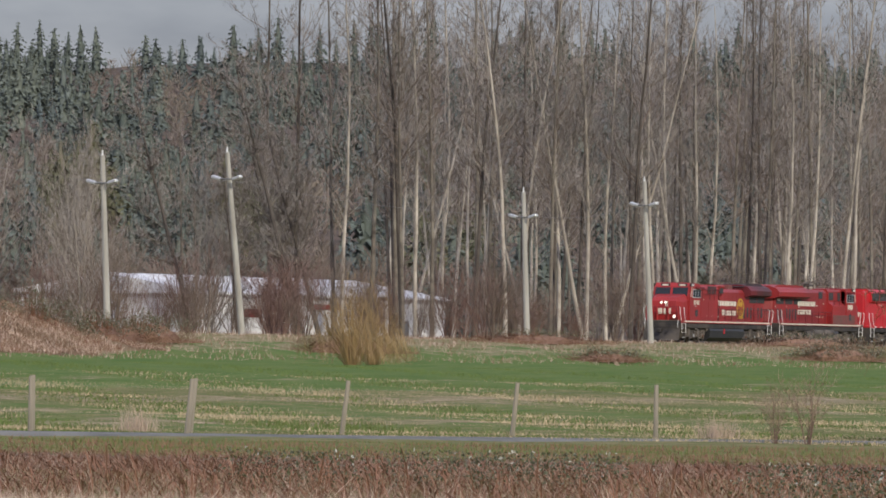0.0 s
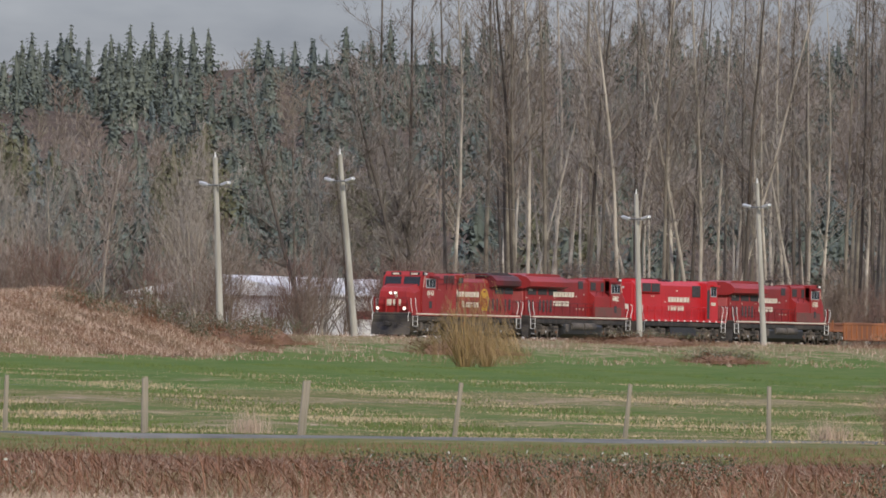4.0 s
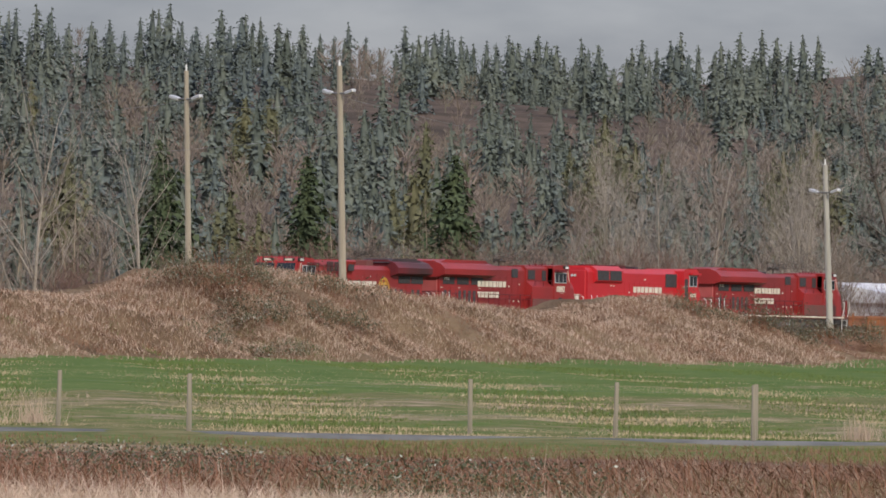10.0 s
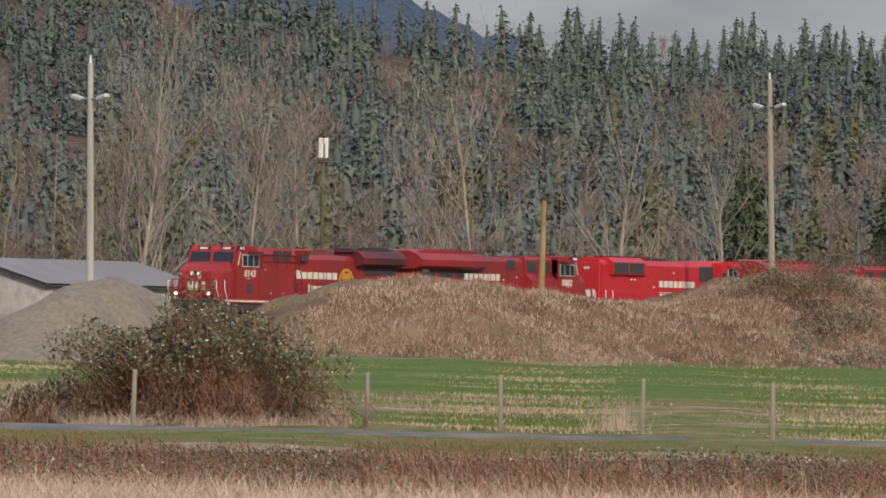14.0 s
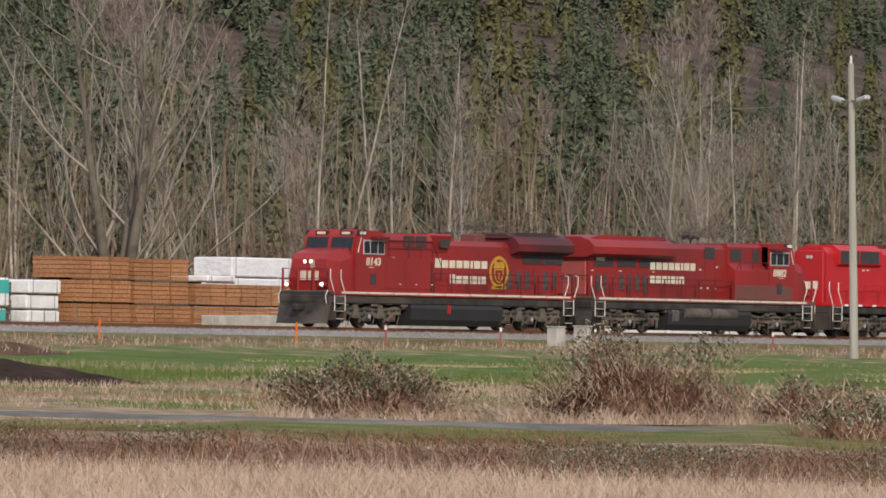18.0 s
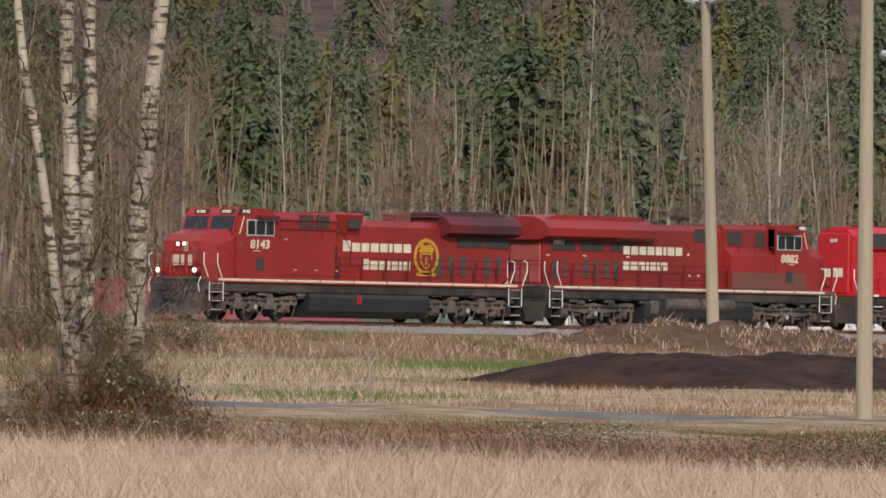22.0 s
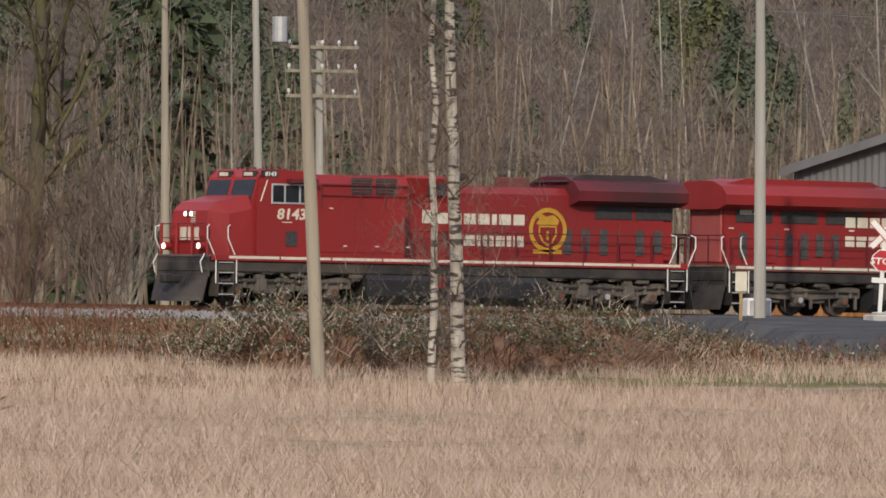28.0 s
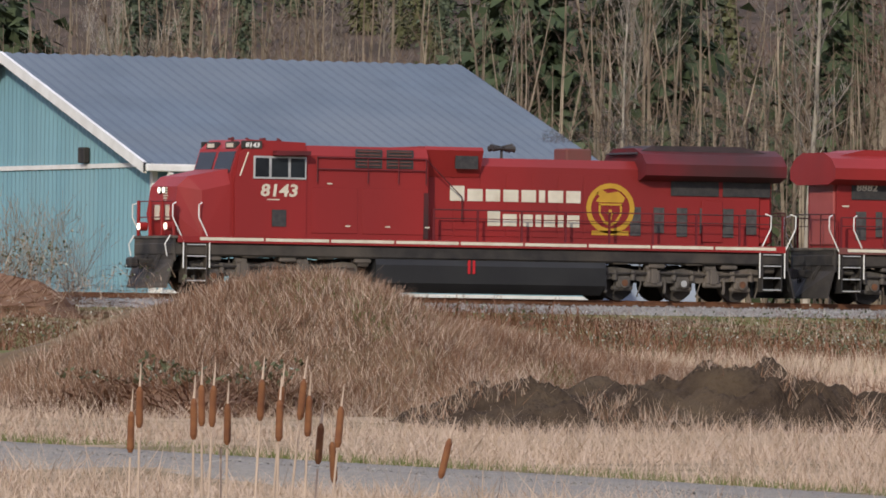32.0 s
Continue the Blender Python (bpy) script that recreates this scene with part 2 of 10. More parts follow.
M_FIRNEAR = mat("fir needles", (0.042, 0.060, 0.032), (0.085, 0.105, 0.056), 0.2, 0.95, rand=0.4, spec=0.1)
M_HILLBARE = mat("bare hill broadleaves", (0.198, 0.160, 0.133), (0.155, 0.125, 0.106), 14.0, 1.0, rand=0.3, spec=0.05, c3=(0.175, 0.155, 0.120))
# the blue of the mountain is air haze painted as its base colour
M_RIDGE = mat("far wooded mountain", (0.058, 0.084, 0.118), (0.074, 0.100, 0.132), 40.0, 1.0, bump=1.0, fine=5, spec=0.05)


def birch_bark():
    m = mat("white birch bark", (0.50, 0.455, 0.39), (0.36, 0.32, 0.265), 0.4, 0.75, bump=0.15)
    n, l = m.node_tree.nodes, m.node_tree.links
    b = n["Principled BSDF"]
    geo = n.new("ShaderNodeTexCoord")
    mp = n.new("ShaderNodeMapping")
    mp.inputs["Scale"].default_value = (2.2, 2.2, 9.0)
    nz = n.new("ShaderNodeTexNoise")
    nz.inputs["Scale"].default_value, nz.inputs["Detail"].default_value = 1.3, 3.0
    rp = n.new("ShaderNodeValToRGB")
    rp.color_ramp.elements[0].position, rp.color_ramp.elements[1].position = 0.52, 0.60
    mx = n.new("ShaderNodeMixRGB")
    old = b.inputs["Base Color"].links[0].from_socket
    l.new(geo.outputs["Object"], mp.inputs["Vector"])
    l.new(mp.outputs["Vector"], nz.inputs["Vector"])
    l.new(nz.outputs["Fac"], rp.inputs["Fac"])
    l.new(rp.outputs["Color"], mx.inputs["Fac"])
    l.new(old, mx.inputs["Color1"])
    mx.inputs["Color2"].default_value = (0.075, 0.06, 0.05, 1)
    l.new(mx.outputs["Color"], b.inputs["Base Color"])
    return m


M_BIRCH = birch_bark()


def ground_material():
    """Soil under grass: the kinds of cover come from the 'cover' attribute (r: green, g: straw, b: brown earth, a: forest floor)."""
    m = bpy.data.materials.new("grassland")
    m.use_nodes = True
    n, l = m.node_tree.nodes, m.node_tree.links
    b = n["Principled BSDF"]
    b.inputs["Roughness"].default_value = 1.0
    b.inputs["Specular IOR Level"].default_value = 0.05
    att = n.new("ShaderNodeAttribute")
    att.attribute_name = "cover"
    sep = n.new("ShaderNodeSeparateColor")
    l.new(att.outputs["Color"], sep.inputs["Color"])
    geo = n.new("ShaderNodeNewGeometry")

    def patch(size, a, c, pa=0.4, pc=0.62, detail=8.0):
        nz = n.new("ShaderNodeTexNoise")
        nz.inputs["Scale"].default_value, nz.inputs["Detail"].default_value = 1 / size, detail
        l.new(geo.outputs["Position"], nz.inputs["Vector"])
        rp = n.new("ShaderNodeValToRGB")
        rp.color_ramp.elements[0].position, rp.color_ramp.elements[1].position = pa, pc
        rp.color_ramp.elements[0].color, rp.color_ramp.elements[1].color = (*a, 1), (*c, 1)
        l.new(nz.outputs["Fac"], rp.inputs["Fac"])
        return rp.outputs["Color"], nz.outputs["Fac"]

    green, gf = patch(2.6, (0.076, 0.124, 0.031), (0.118, 0.150, 0.046))
    straw, sf = patch(0.9, (0.20, 0.155, 0.092), (0.36, 0.275, 0.185))
    brown, bf = patch(1.4, (0.085, 0.062, 0.042), (0.19, 0.13, 0.085))
    olive, of = patch(1.3, (0.105, 0.118, 0.040), (0.195, 0.168, 0.080))
    last = olive
    jig = n.new("ShaderNodeTexNoise")
    jig.inputs["Scale"].default_value, jig.inputs["Detail"].default_value = 0.55, 8.0
    l.new(geo.outputs["Position"], jig.inputs["Vector"])
    for chan, col in (("Red", green), ("Green", straw), ("Blue", brown)):
        ad = n.new("ShaderNodeMath")
        ad.operation = "ADD"
        l.new(sep.outputs[chan], ad.inputs[0])
        l.new(jig.outputs["Fac"], ad.inputs[1])
        rp = n.new("ShaderNodeMapRange")
        rp.inputs["From Min"].default_value, rp.inputs["From Max"].default_value = 0.88, 1.12
        l.new(ad.outputs[0], rp.inputs["Value"])
        mx = n.new("ShaderNodeMixRGB")
        l.new(rp.outputs["Result"], mx.inputs["Fac"])
        l.new(last, mx.inputs["Color1"])
        l.new(col, mx.inputs["Color2"])
        last = mx.outputs["Color"]
    floor, ff = patch(11.0, (0.070, 0.055, 0.042), (0.115, 0.085, 0.065))
    mx = n.new("ShaderNodeMixRGB")
    l.new(att.outputs["Alpha"], mx.inputs["Fac"])
    l.new(last, mx.inputs["Color1"])
    l.new(floor, mx.inputs["Color2"])
    last = mx.outputs["Color"]
    l.new(last, b.inputs["Base Color"])
    bp = n.new("ShaderNodeBump")
    bp.inputs["Strength"].default_value, bp.inputs["Distance"].default_value = 0.8, 0.15
    nb = n.new("ShaderNodeTexNoise")
    nb.inputs["Scale"].default_value, nb.inputs["Detail"].default_value = 3.0, 8.0
    l.new(geo.outputs["Position"], nb.inputs["Vector"])
    l.new(nb.outputs["Fac"], bp.inputs["Height"])
    l.new(bp.outputs["Normal"], b.inputs["Normal"])
    return m


M_GROUND = ground_material()


def smoke_material():
    """Thin brown-grey haze: mostly clear."""
    m = bpy.data.materials.new("thin exhaust haze")
    m.use_nodes = True
    n, l = m.node_tree.nodes, m.node_tree.links
    b = n["Principled BSDF"]
    b.inputs["Base Color"].default_value = (0.085, 0.07, 0.06, 1)
    b.inputs["Roughness"].default_value = 1.0
    b.inputs["Alpha"].default_value = 0.16
    return m


M_SMOKE = smoke_material()


# ---- building helpers ----
class Shape:
    """Collects the faces of one mesh."""

    def __init__(self):
        self.v, self.f = [], []

    def poly(self, pts, faces):
        k = len(self.v)
        self.v += [tuple(p) for p in pts]
        self.f += [tuple(i + k for i in f) for f in faces]
        return self

    def box(self, x0, y0, z0, x1, y1, z1, c=0.0):
        if c <= 0:
            p = [(x, y, z) for z in (z0, z1) for y in (y0, y1) for x in (x0, x1)]
            return self.poly(p, [(0, 2, 3, 1), (4, 5, 7, 6), (0, 1, 5, 4), (2, 6, 7, 3), (0, 4, 6, 2), (1, 3, 7, 5)])
        c = min(c, (x1 - x0) * 0.45, (y1 - y0) * 0.45, (z1 - z0) * 0.45)
        rings = []
        for z, i in ((z0, c), (z0 + c, 0), (z1 - c, 0), (z1, c)):
            a, b, d, e = x0 + i, x1 - i, y0 + i, y1 - i
            q = c if i == 0 else c * 0.6
            rings.append([(a + q, d, z), (b - q, d, z), (b, d + q, z), (b, e - q, z), (b - q, e, z), (a + q, e, z), (a, e - q, z), (a, d + q, z)])
        pts = [p for r in rings for p in r]
        fs = [tuple(reversed(range(8))), tuple(range(24, 32))]
        for k in range(3):
            fs += [(k * 8 + i, k * 8 + (i + 1) % 8, k * 8 + 8 + (i + 1) % 8, k * 8 + 8 + i) for i in range(8)]
        return self.poly(pts, fs)

    def cyl(self, a, b, r0, r1=None, n=10, caps=True):
        a, b = Vector(a), Vector(b)
        r1 = r0 if r1 is None else r1
        d = (b - a).normalized()
        u = d.orthogonal().normalized()
        w = d.cross(u)
        pts = []
        for c, r in ((a, r0), (b, r1)):
            pts += [c + (u * math.cos(2 * math.pi * i / n) + w * math.sin(2 * math.pi * i / n)) * r for i in range(n)]
        fs = [(i, (i + 1) % n, n + (i + 1) % n, n + i) for i in range(n)]
        if caps:
            fs += [tuple(reversed(range(n))), tuple(range(n, 2 * n))]
        return self.poly(pts, fs)

    def tube(self, path, r, n=6):
        path = [Vector(p) for p in path]
        pts = []
        u = None
        for i, p in enumerate(path):
            d = (path[min(i + 1, len(path) - 1)] - path[max(i - 1, 0)]).normalized()
            u = d.orthogonal().normalized() if u is None else (u - d * u.dot(d)).normalized()
            w = d.cross(u)
            pts += [p + (u * math.cos(2 * math.pi * j / n) + w * math.sin(2 * math.pi * j / n)) * r for j in range(n)]
        fs = [(i * n + j, i * n + (j + 1) % n, i * n + n + (j + 1) % n, i * n + n + j) for i in range(len(path) - 1) for j in range(n)]
        fs += [tuple(reversed(range(n))), tuple(range(len(pts) - n, len(pts)))]
        return self.poly(pts, fs)

    def along_y(self, prof, y0, y1):
        """A polygon of (x, z) drawn out along y."""
        n = len(prof)
        pts = [(x, y0, z) for x, z in prof] + [(x, y1, z) for x, z in prof]
        return self.poly(pts, [tuple(range(n)), tuple(reversed(range(n, 2 * n)))] + [(i + n, (i + 1) % n + n, (i + 1) % n, i) for i in range(n)])

    def along_x(self, prof, x0, x1):
        """A polygon of (y, z) drawn out along x."""
        n = len(prof)
        pts = [(x0, y, z) for y, z in prof] + [(x1, y, z) for y, z in prof]
        return self.poly(pts, [tuple(reversed(range(n))), tuple(range(n, 2 * n))] + [(i, (i + 1) % n, (i + 1) % n + n, i + n) for i in range(n)])

    def disc(self, c, r, n=14, y=True):
        """A flat disc facing -y."""
        pts = [(c[0] + r * math.cos(2 * math.pi * i / n), c[1], c[2] + r * math.sin(2 * math.pi * i / n)) for i in range(n)]
        return self.poly(pts, [tuple(range(n))])

    def mesh(self, name, material, smooth=False):
        me = bpy.data.meshes.new(name)
        me.from_pydata(self.v, [], self.f)
        me.materials.append(material)
        if smooth:
            me.polygons.foreach_set("use_smooth", [True] * len(me.polygons))
        me.update()
        return me


def part(name, shape, material, parent, label="", m=None, smooth=False):
    """One mesh object under a thing or a part."""
    ob = new(name, shape.mesh(name, material, smooth))
    ob.parent = parent
    if m is not None:
        ob.matrix_basis = m
    if label:
        ob["label"] = label
    return ob


def again(src, parent, m):
    """The same mesh once more, as an object of its own."""
    ob = new(src.name.split(".")[0], src.data)
    ob.parent = parent
    ob.matrix_basis = m
    return ob


def thing(name, m, label, category, group="", kind=""):
    ob = new(name)
    ob.empty_display_size = 0.2
    ob.matrix_basis = m
    return tagged(ob, label, category, group, kind)


def solid(name, shape, material, m, label, category, group="", kind="", smooth=False):
    ob = new(name, shape.mesh(name, material, smooth))
    ob.matrix_basis = m
    return tagged(ob, label, category, group, kind)


def mesh_np(name, verts, tris, material, k=3):
    """A mesh from arrays of points and of triangles or quads."""
    me = bpy.data.meshes.new(name)
    verts, tris = np.asarray(verts, dtype=np.float32), np.asarray(tris, dtype=np.int32)
    me.vertices.add(len(verts))
    me.vertices.foreach_set("co", verts.ravel())
    me.loops.add(tris.size)
    me.loops.foreach_set("vertex_index", tris.ravel())
    me.polygons.add(len(tris))
    me.polygons.foreach_set("loop_start", np.arange(0, tris.size, k, dtype=np.int32))
    me.polygons.foreach_set("loop_total", np.full(len(tris), k, dtype=np.int32))
    me.materials.append(material)
    me.update(calc_edges=True)
    return me


def ease(a, b, v):
    k = np.clip((v - a) / (b - a), 0, 1)
    return k * k * (3 - 2 * k)


def rail_z(x):
    return 3.3 + 0.35 * ease(450, 700, x)


ROAD = [(330, 40), (258, 58), (228, 72), (212, 86), (203, 98), (196, 108), (188, 120), (178, 132), (170, 144), (163, 156), (157, 168), (153.5, 176)]
CROSS = [(155, 170), (160, 178), (172, 196), (182, 212), (194.6, 235), (203, 250), (208, 259), (213, 268.4)]


def land(x, y):
    """Height of the land. The track runs along y = 273."""
    x, y = np.asarray(x, dtype=float), np.asarray(y, dtype=float)
    z = 1.6 * ease(85, 225, y) + (0.85 + 1.0 * ease(430, 570, x)) * ease(225, 259, y)
    z = z + 0.4 * ease(263.5, 268.5, y) * (1 - 0.6 * ease(430, 570, x)) - 0.25 * ease(278, 284, y)
    d = np.hypot(x, y)
    az = np.degrees(np.arctan2(x, np.maximum(y, 1.0)))
    hill = np.clip((y - 430) / 1050.0, 0, 1) ** 1.05
    z = z + hill * 0.0278 * d * (1 + 0.7 * (1 - ease(55.5, 60.8, az)))
    z = z * (1 - 0.35 * ease(1490, 2300, y))
    z = z + ease(430, 700, y) * (4 * np.sin(x / 170 + y / 300) + 3 * np.sin(x / 61 + 1.3) * np.sin(y / 90))
    return z


rng = np.random.default_rng(7)


# ---- ground ----
def build_ground():
    xs = np.concatenate([np.arange(-1500, -60, 90), np.arange(-60, 40, 10), np.arange(40, 260, 2.0), np.arange(260, 760, 4.0), np.arange(760, 1300, 20), np.arange(1300, 4800, 90)])
    ys = np.concatenate([np.arange(-1500, -40, 120), np.arange(-40, 40, 10), np.arange(40, 90, 2.5), np.arange(90, 290, 1.25), np.arange(290, 430, 7), np.arange(430, 1600, 22), np.arange(1600, 4600, 150)])
    X, Y = np.meshgrid(xs, ys)
    Z = land(X, Y)
    near = ease(60, 110, Y) * (1 - ease(262, 266, Y))
    Z = Z + near * 0.05 * (np.sin(X * 0.9 + Y * 0.35) * np.sin(Y * 0.8) + np.sin(X * 0.31 - Y * 0.57))
    nx, ny = len(xs), len(ys)
    idx = np.arange(nx * ny).reshape(ny, nx)
    quads = np.stack([idx[:-1, :-1], idx[:-1, 1:], idx[1:, 1:], idx[1:, :-1]], -1).reshape(-1, 4)
    me = mesh_np("ground", np.stack([X, Y, Z], -1).reshape(-1, 3), quads, M_GROUND, 4)
    me.polygons.foreach_set("use_smooth", [True] * len(me.polygons))
    # cover: the green hayfield beyond the fence, straw in swathes, brown earth near the line and in the brush
    x, y = X.ravel(), Y.ravel()
    d = np.hypot(x, y)
    az = np.degrees(np.arctan2(x, y))
    wob = 3 * np.sin(x / 23) + 2 * np.sin(x / 7 + y / 11)
    far_field = ease(145, 150, y + 0.5 * wob) * (1 - ease(236, 241, y + 0.5 * wob)) * ease(270, 290, x + y * 0.1)
    park = ease(172, 178, y + wob * 0.4) * (1 - ease(246, 249, y)) * ease(216, 224, x)
    low_field = ease(88, 96, y) * (1 - ease(126, 130, y + 0.4 * wob)) * ease(205, 214, x) * 0.50
    green = np.clip(np.maximum(far_field + park, low_field), 0, 1)
    verge = (1 - ease(9, 13, np.abs(d - 208 + 0.4 * wob))) * 0.47
    green = np.maximum(green, verge * ease(40, 46, az))
    # dead strips left across the hayfield
    straw = (1 - ease(3.0, 6.0, np.abs(y - 134 + 0.35 * wob))) * ease(222, 236, x) * 0.50
    straw = np.maximum(straw, (1 - ease(1.2, 2.4, np.abs(y - 163 + 0.2 * wob))) * ease(300, 315, x) * 0.45)
    straw = np.maximum(straw, ease(0.1, 0.5, np.sin(y / 2.1 + x / 130) * 0.6 + 0.3 * np.sin(x / 17)) * ease(96, 101, y) * (1 - ease(124, 128, y)) * ease(212, 222, x) * 0.5)
    straw = np.maximum(straw, ease(150, 158, y) * (1 - ease(166, 172, y + 0.4 * wob)) * ease(172, 180, x) * (1 - ease(236, 246, x)) * 0.58)
    straw = np.maximum(straw, (1 - ease(198, 206, d + wob)) * 0.9 * (1 - ease(62, 64, az)))
    straw = np.maximum(straw, ease(236, 241, y) * (1 - ease(262, 266, y)) * 0.45)
    straw = np.maximum(straw, (1 - ease(170, 180, y)) * (1 - ease(200, 212, x)) * ease(120, 130, y) * 0.7)
    brown = (1 - ease(12, 20, np.abs(d - 170 + wob))) * ease(45, 50, az) * 0.75
    brown = np.maximum(brown, ease(285, 292, y) * 0.8)
    brown = np.maximum(brown, ease(254, 260, y) * (1 - ease(266, 270, y)) * 0.5)
    col = np.stack([green, straw, brown, ease(300, 420, y)], -1).astype(np.float32)
    att = me.color_attributes.new("cover", "FLOAT_COLOR", "POINT")
    att.data.foreach_set("color", col.ravel())
    ob = new("ground", me)
    return tagged(ob, "flat winter farmland with green hayfield and dead straw grass", "ground", kind="structure")


build_ground()


def ribbon(name, line, half, lift, material, label, wave=0.0, thick=0.12, step=3.0, zs=None):
    """A road laid on the land along a line of points: a low slab with sloping sides."""
    pts = []
    for (x0, y0), (x1, y1) in zip(line, line[1:]):
        n = max(1, int(math.hypot(x1 - x0, y1 - y0) / step))
        pts += [(x0 + (x1 - x0) * i / n, y0 + (y1 - y0) * i / n) for i in range(n)]
    pts.append(line[-1])
    sm = [pts[0]] + [tuple((pts[i - 1][k] + 2 * pts[i][k] + pts[i + 1][k]) / 4 for k in (0, 1)) for i in range(1, len(pts) - 1)] + [pts[-1]]
    s = Shape()
    rows = []
    for i, p in enumerate(sm):
        a, b = sm[max(0, i - 1)], sm[min(len(sm) - 1, i + 1)]
        dx, dy = b[0] - a[0], b[1] - a[1]
        k = math.hypot(dx, dy)
        nx, ny = -dy / k, dx / k
        z = float(land(p[0], p[1])) + lift
        if zs:
            z = max(z, zs(p[0], p[1]))
        h = half + wave * math.sin(i * 1.7) * 0.3 + wave * math.sin(i * 0.6)
        rows.append([(p[0] + nx * q, p[1] + ny * q, z + dz) for q, dz in ((-h - 1.2, -0.9), (-h, 0), (-h * 0.3, 0.04), (h * 0.3, 0.04), (h, 0), (h + 1.2, -0.9))])
    base = 0
    v = [p for r in rows for p in r]
    f = [(i * 6 + j, i * 6 + j + 1, i * 6 + j + 7, i * 6 + j + 6) for i in range(len(rows) - 1) for j in range(5)]
    s.poly(v, f)
    return solid(name, s, material, Matrix(), label, "road", kind="structure", smooth=True)


ribbon("road", ROAD, 1.7, 0.02, M_ASPHALT, "narrow grey asphalt farm road in the grass")


def ramp_z(x, y):
    return float(np.interp(y, [170, 178, 196, 212, 235, 259, 270], [0.9, 1.0, 1.35, 1.68, 2.35, 3.15, 3.22]))


ribbon("road_crossing_approach", CROSS, 3.1, 0.05, M_ASPHALTDK, "grey asphalt road climbing to the level crossing", zs=ramp_z)
ribbon("gravel_lane", [(44.5, 172), (48.5, 140), (50.0, 122), (50.8, 112), (50.6, 104), (49.0, 96), (46.0, 86), (40, 70)], 2.7, 0.06, M_GRAVEL, "pale gravel farm lane through dead grass", wave=0.12)


# ---- the railway ----
def build_track():
    bed = Shape()
    xs = list(range(40, 1000, 12))
    prof = [(268.6, -0.62), (270.6, -0.20), (275.4, -0.20), (277.6, -0.62), (277.6, -1.6), (268.6, -1.6)]
    v, f = [], []
    for x in xs:
        v += [(x, y, float(rail_z(x)) + z) for y, z in prof]
    n = len(prof)
    for i in range(len(xs) - 1):
        f += [(i * n + j, i * n + (j + 1) % n, (i + 1) * n + (j + 1) % n, (i + 1) * n + j) for j in range(n)]
    bed.poly(v, f)
    track = thing("railway_track", pose(0, 0, 0), "single railway track on grey stone ballast", "railway track", kind="structure")
    part("ballast_bed", bed, M_BALLAST, track)
    # loose stones along the near shoulder
    k = 26000
    x = rng.uniform(110, 470, k)
    y = 268.4 + rng.beta(1.6, 2.2, k) * 3.4
    zt = rail_z(x) + np.interp(y, [268.2, 268.6, 270.6, 272], [-0.75, -0.62, -0.20, -0.20])
    r = rng.uniform(0.03, 0.075, k)
    a = rng.uniform(0, 6.28, k)
    v = []
    for q, h in ((0, 0.0), (2.1, 0.0), (4.2, 0.0), (1.0, 1.3)):
        rr = r * (1.0 if h == 0 else 0.3)
        v.append(np.stack([x + rr * np.cos(a + q), y + rr * np.sin(a + q), zt + h * r - 0.01], -1))
    V = np.stack(v, 1).reshape(-1, 3)
    i = np.arange(k)[:, None] * 4
    T = np.concatenate([i + [0, 1, 3], i + [1, 2, 3], i + [2, 0, 3]], 0)
    st = new("ballast_stones", mesh_np("ballast_stones", V, T, M_BALLAST))
    st.parent = track
    tagged(st, kind="stuff")
    for yy in (272.28, 273.72):
        r = Shape()
        for x0 in range(40, 988, 24):
            z0, z1 = float(rail_z(x0)), float(rail_z(x0 + 24))
            k = len(r.v)
            prof = [(-0.07, -0.17), (0.07, -0.17), (0.07, -0.14), (0.02, -0.12), (0.02, -0.04), (0.036, -0.03), (0.036, 0), (-0.036, 0), (-0.036, -0.03), (-0.02, -0.04), (-0.02, -0.12), (-0.07, -0.14)]
            n = len(prof)
            r.poly([(x0, yy + a, z0 + b) for a, b in prof] + [(x0 + 24, yy + a, z1 + b) for a, b in prof], [(i, (i + 1) % n, (i + 1) % n + n, i + n) for i in range(n)])
        part("rail", r, M_RUST, track, "rust-brown steel rail")
    tie = Shape().box(-0.115, -1.3, -0.17, 0.115, 1.3, 0, 0.02).mesh("sleeper", M_TIE)
    for x in np.arange(120, 300, 0.62):
        t = new("sleeper", tie)
        t.parent = track
        t.matrix_basis = pose(x, 273, float(rail_z(x)) - 0.165, 0, 0, rng.uniform(-1, 1))


build_track()


# ---- the train ----
SPEED, NOSE_AT_END = 18.802, 117.0      # metres a second towards -x; where the leading coupler is at 32 s


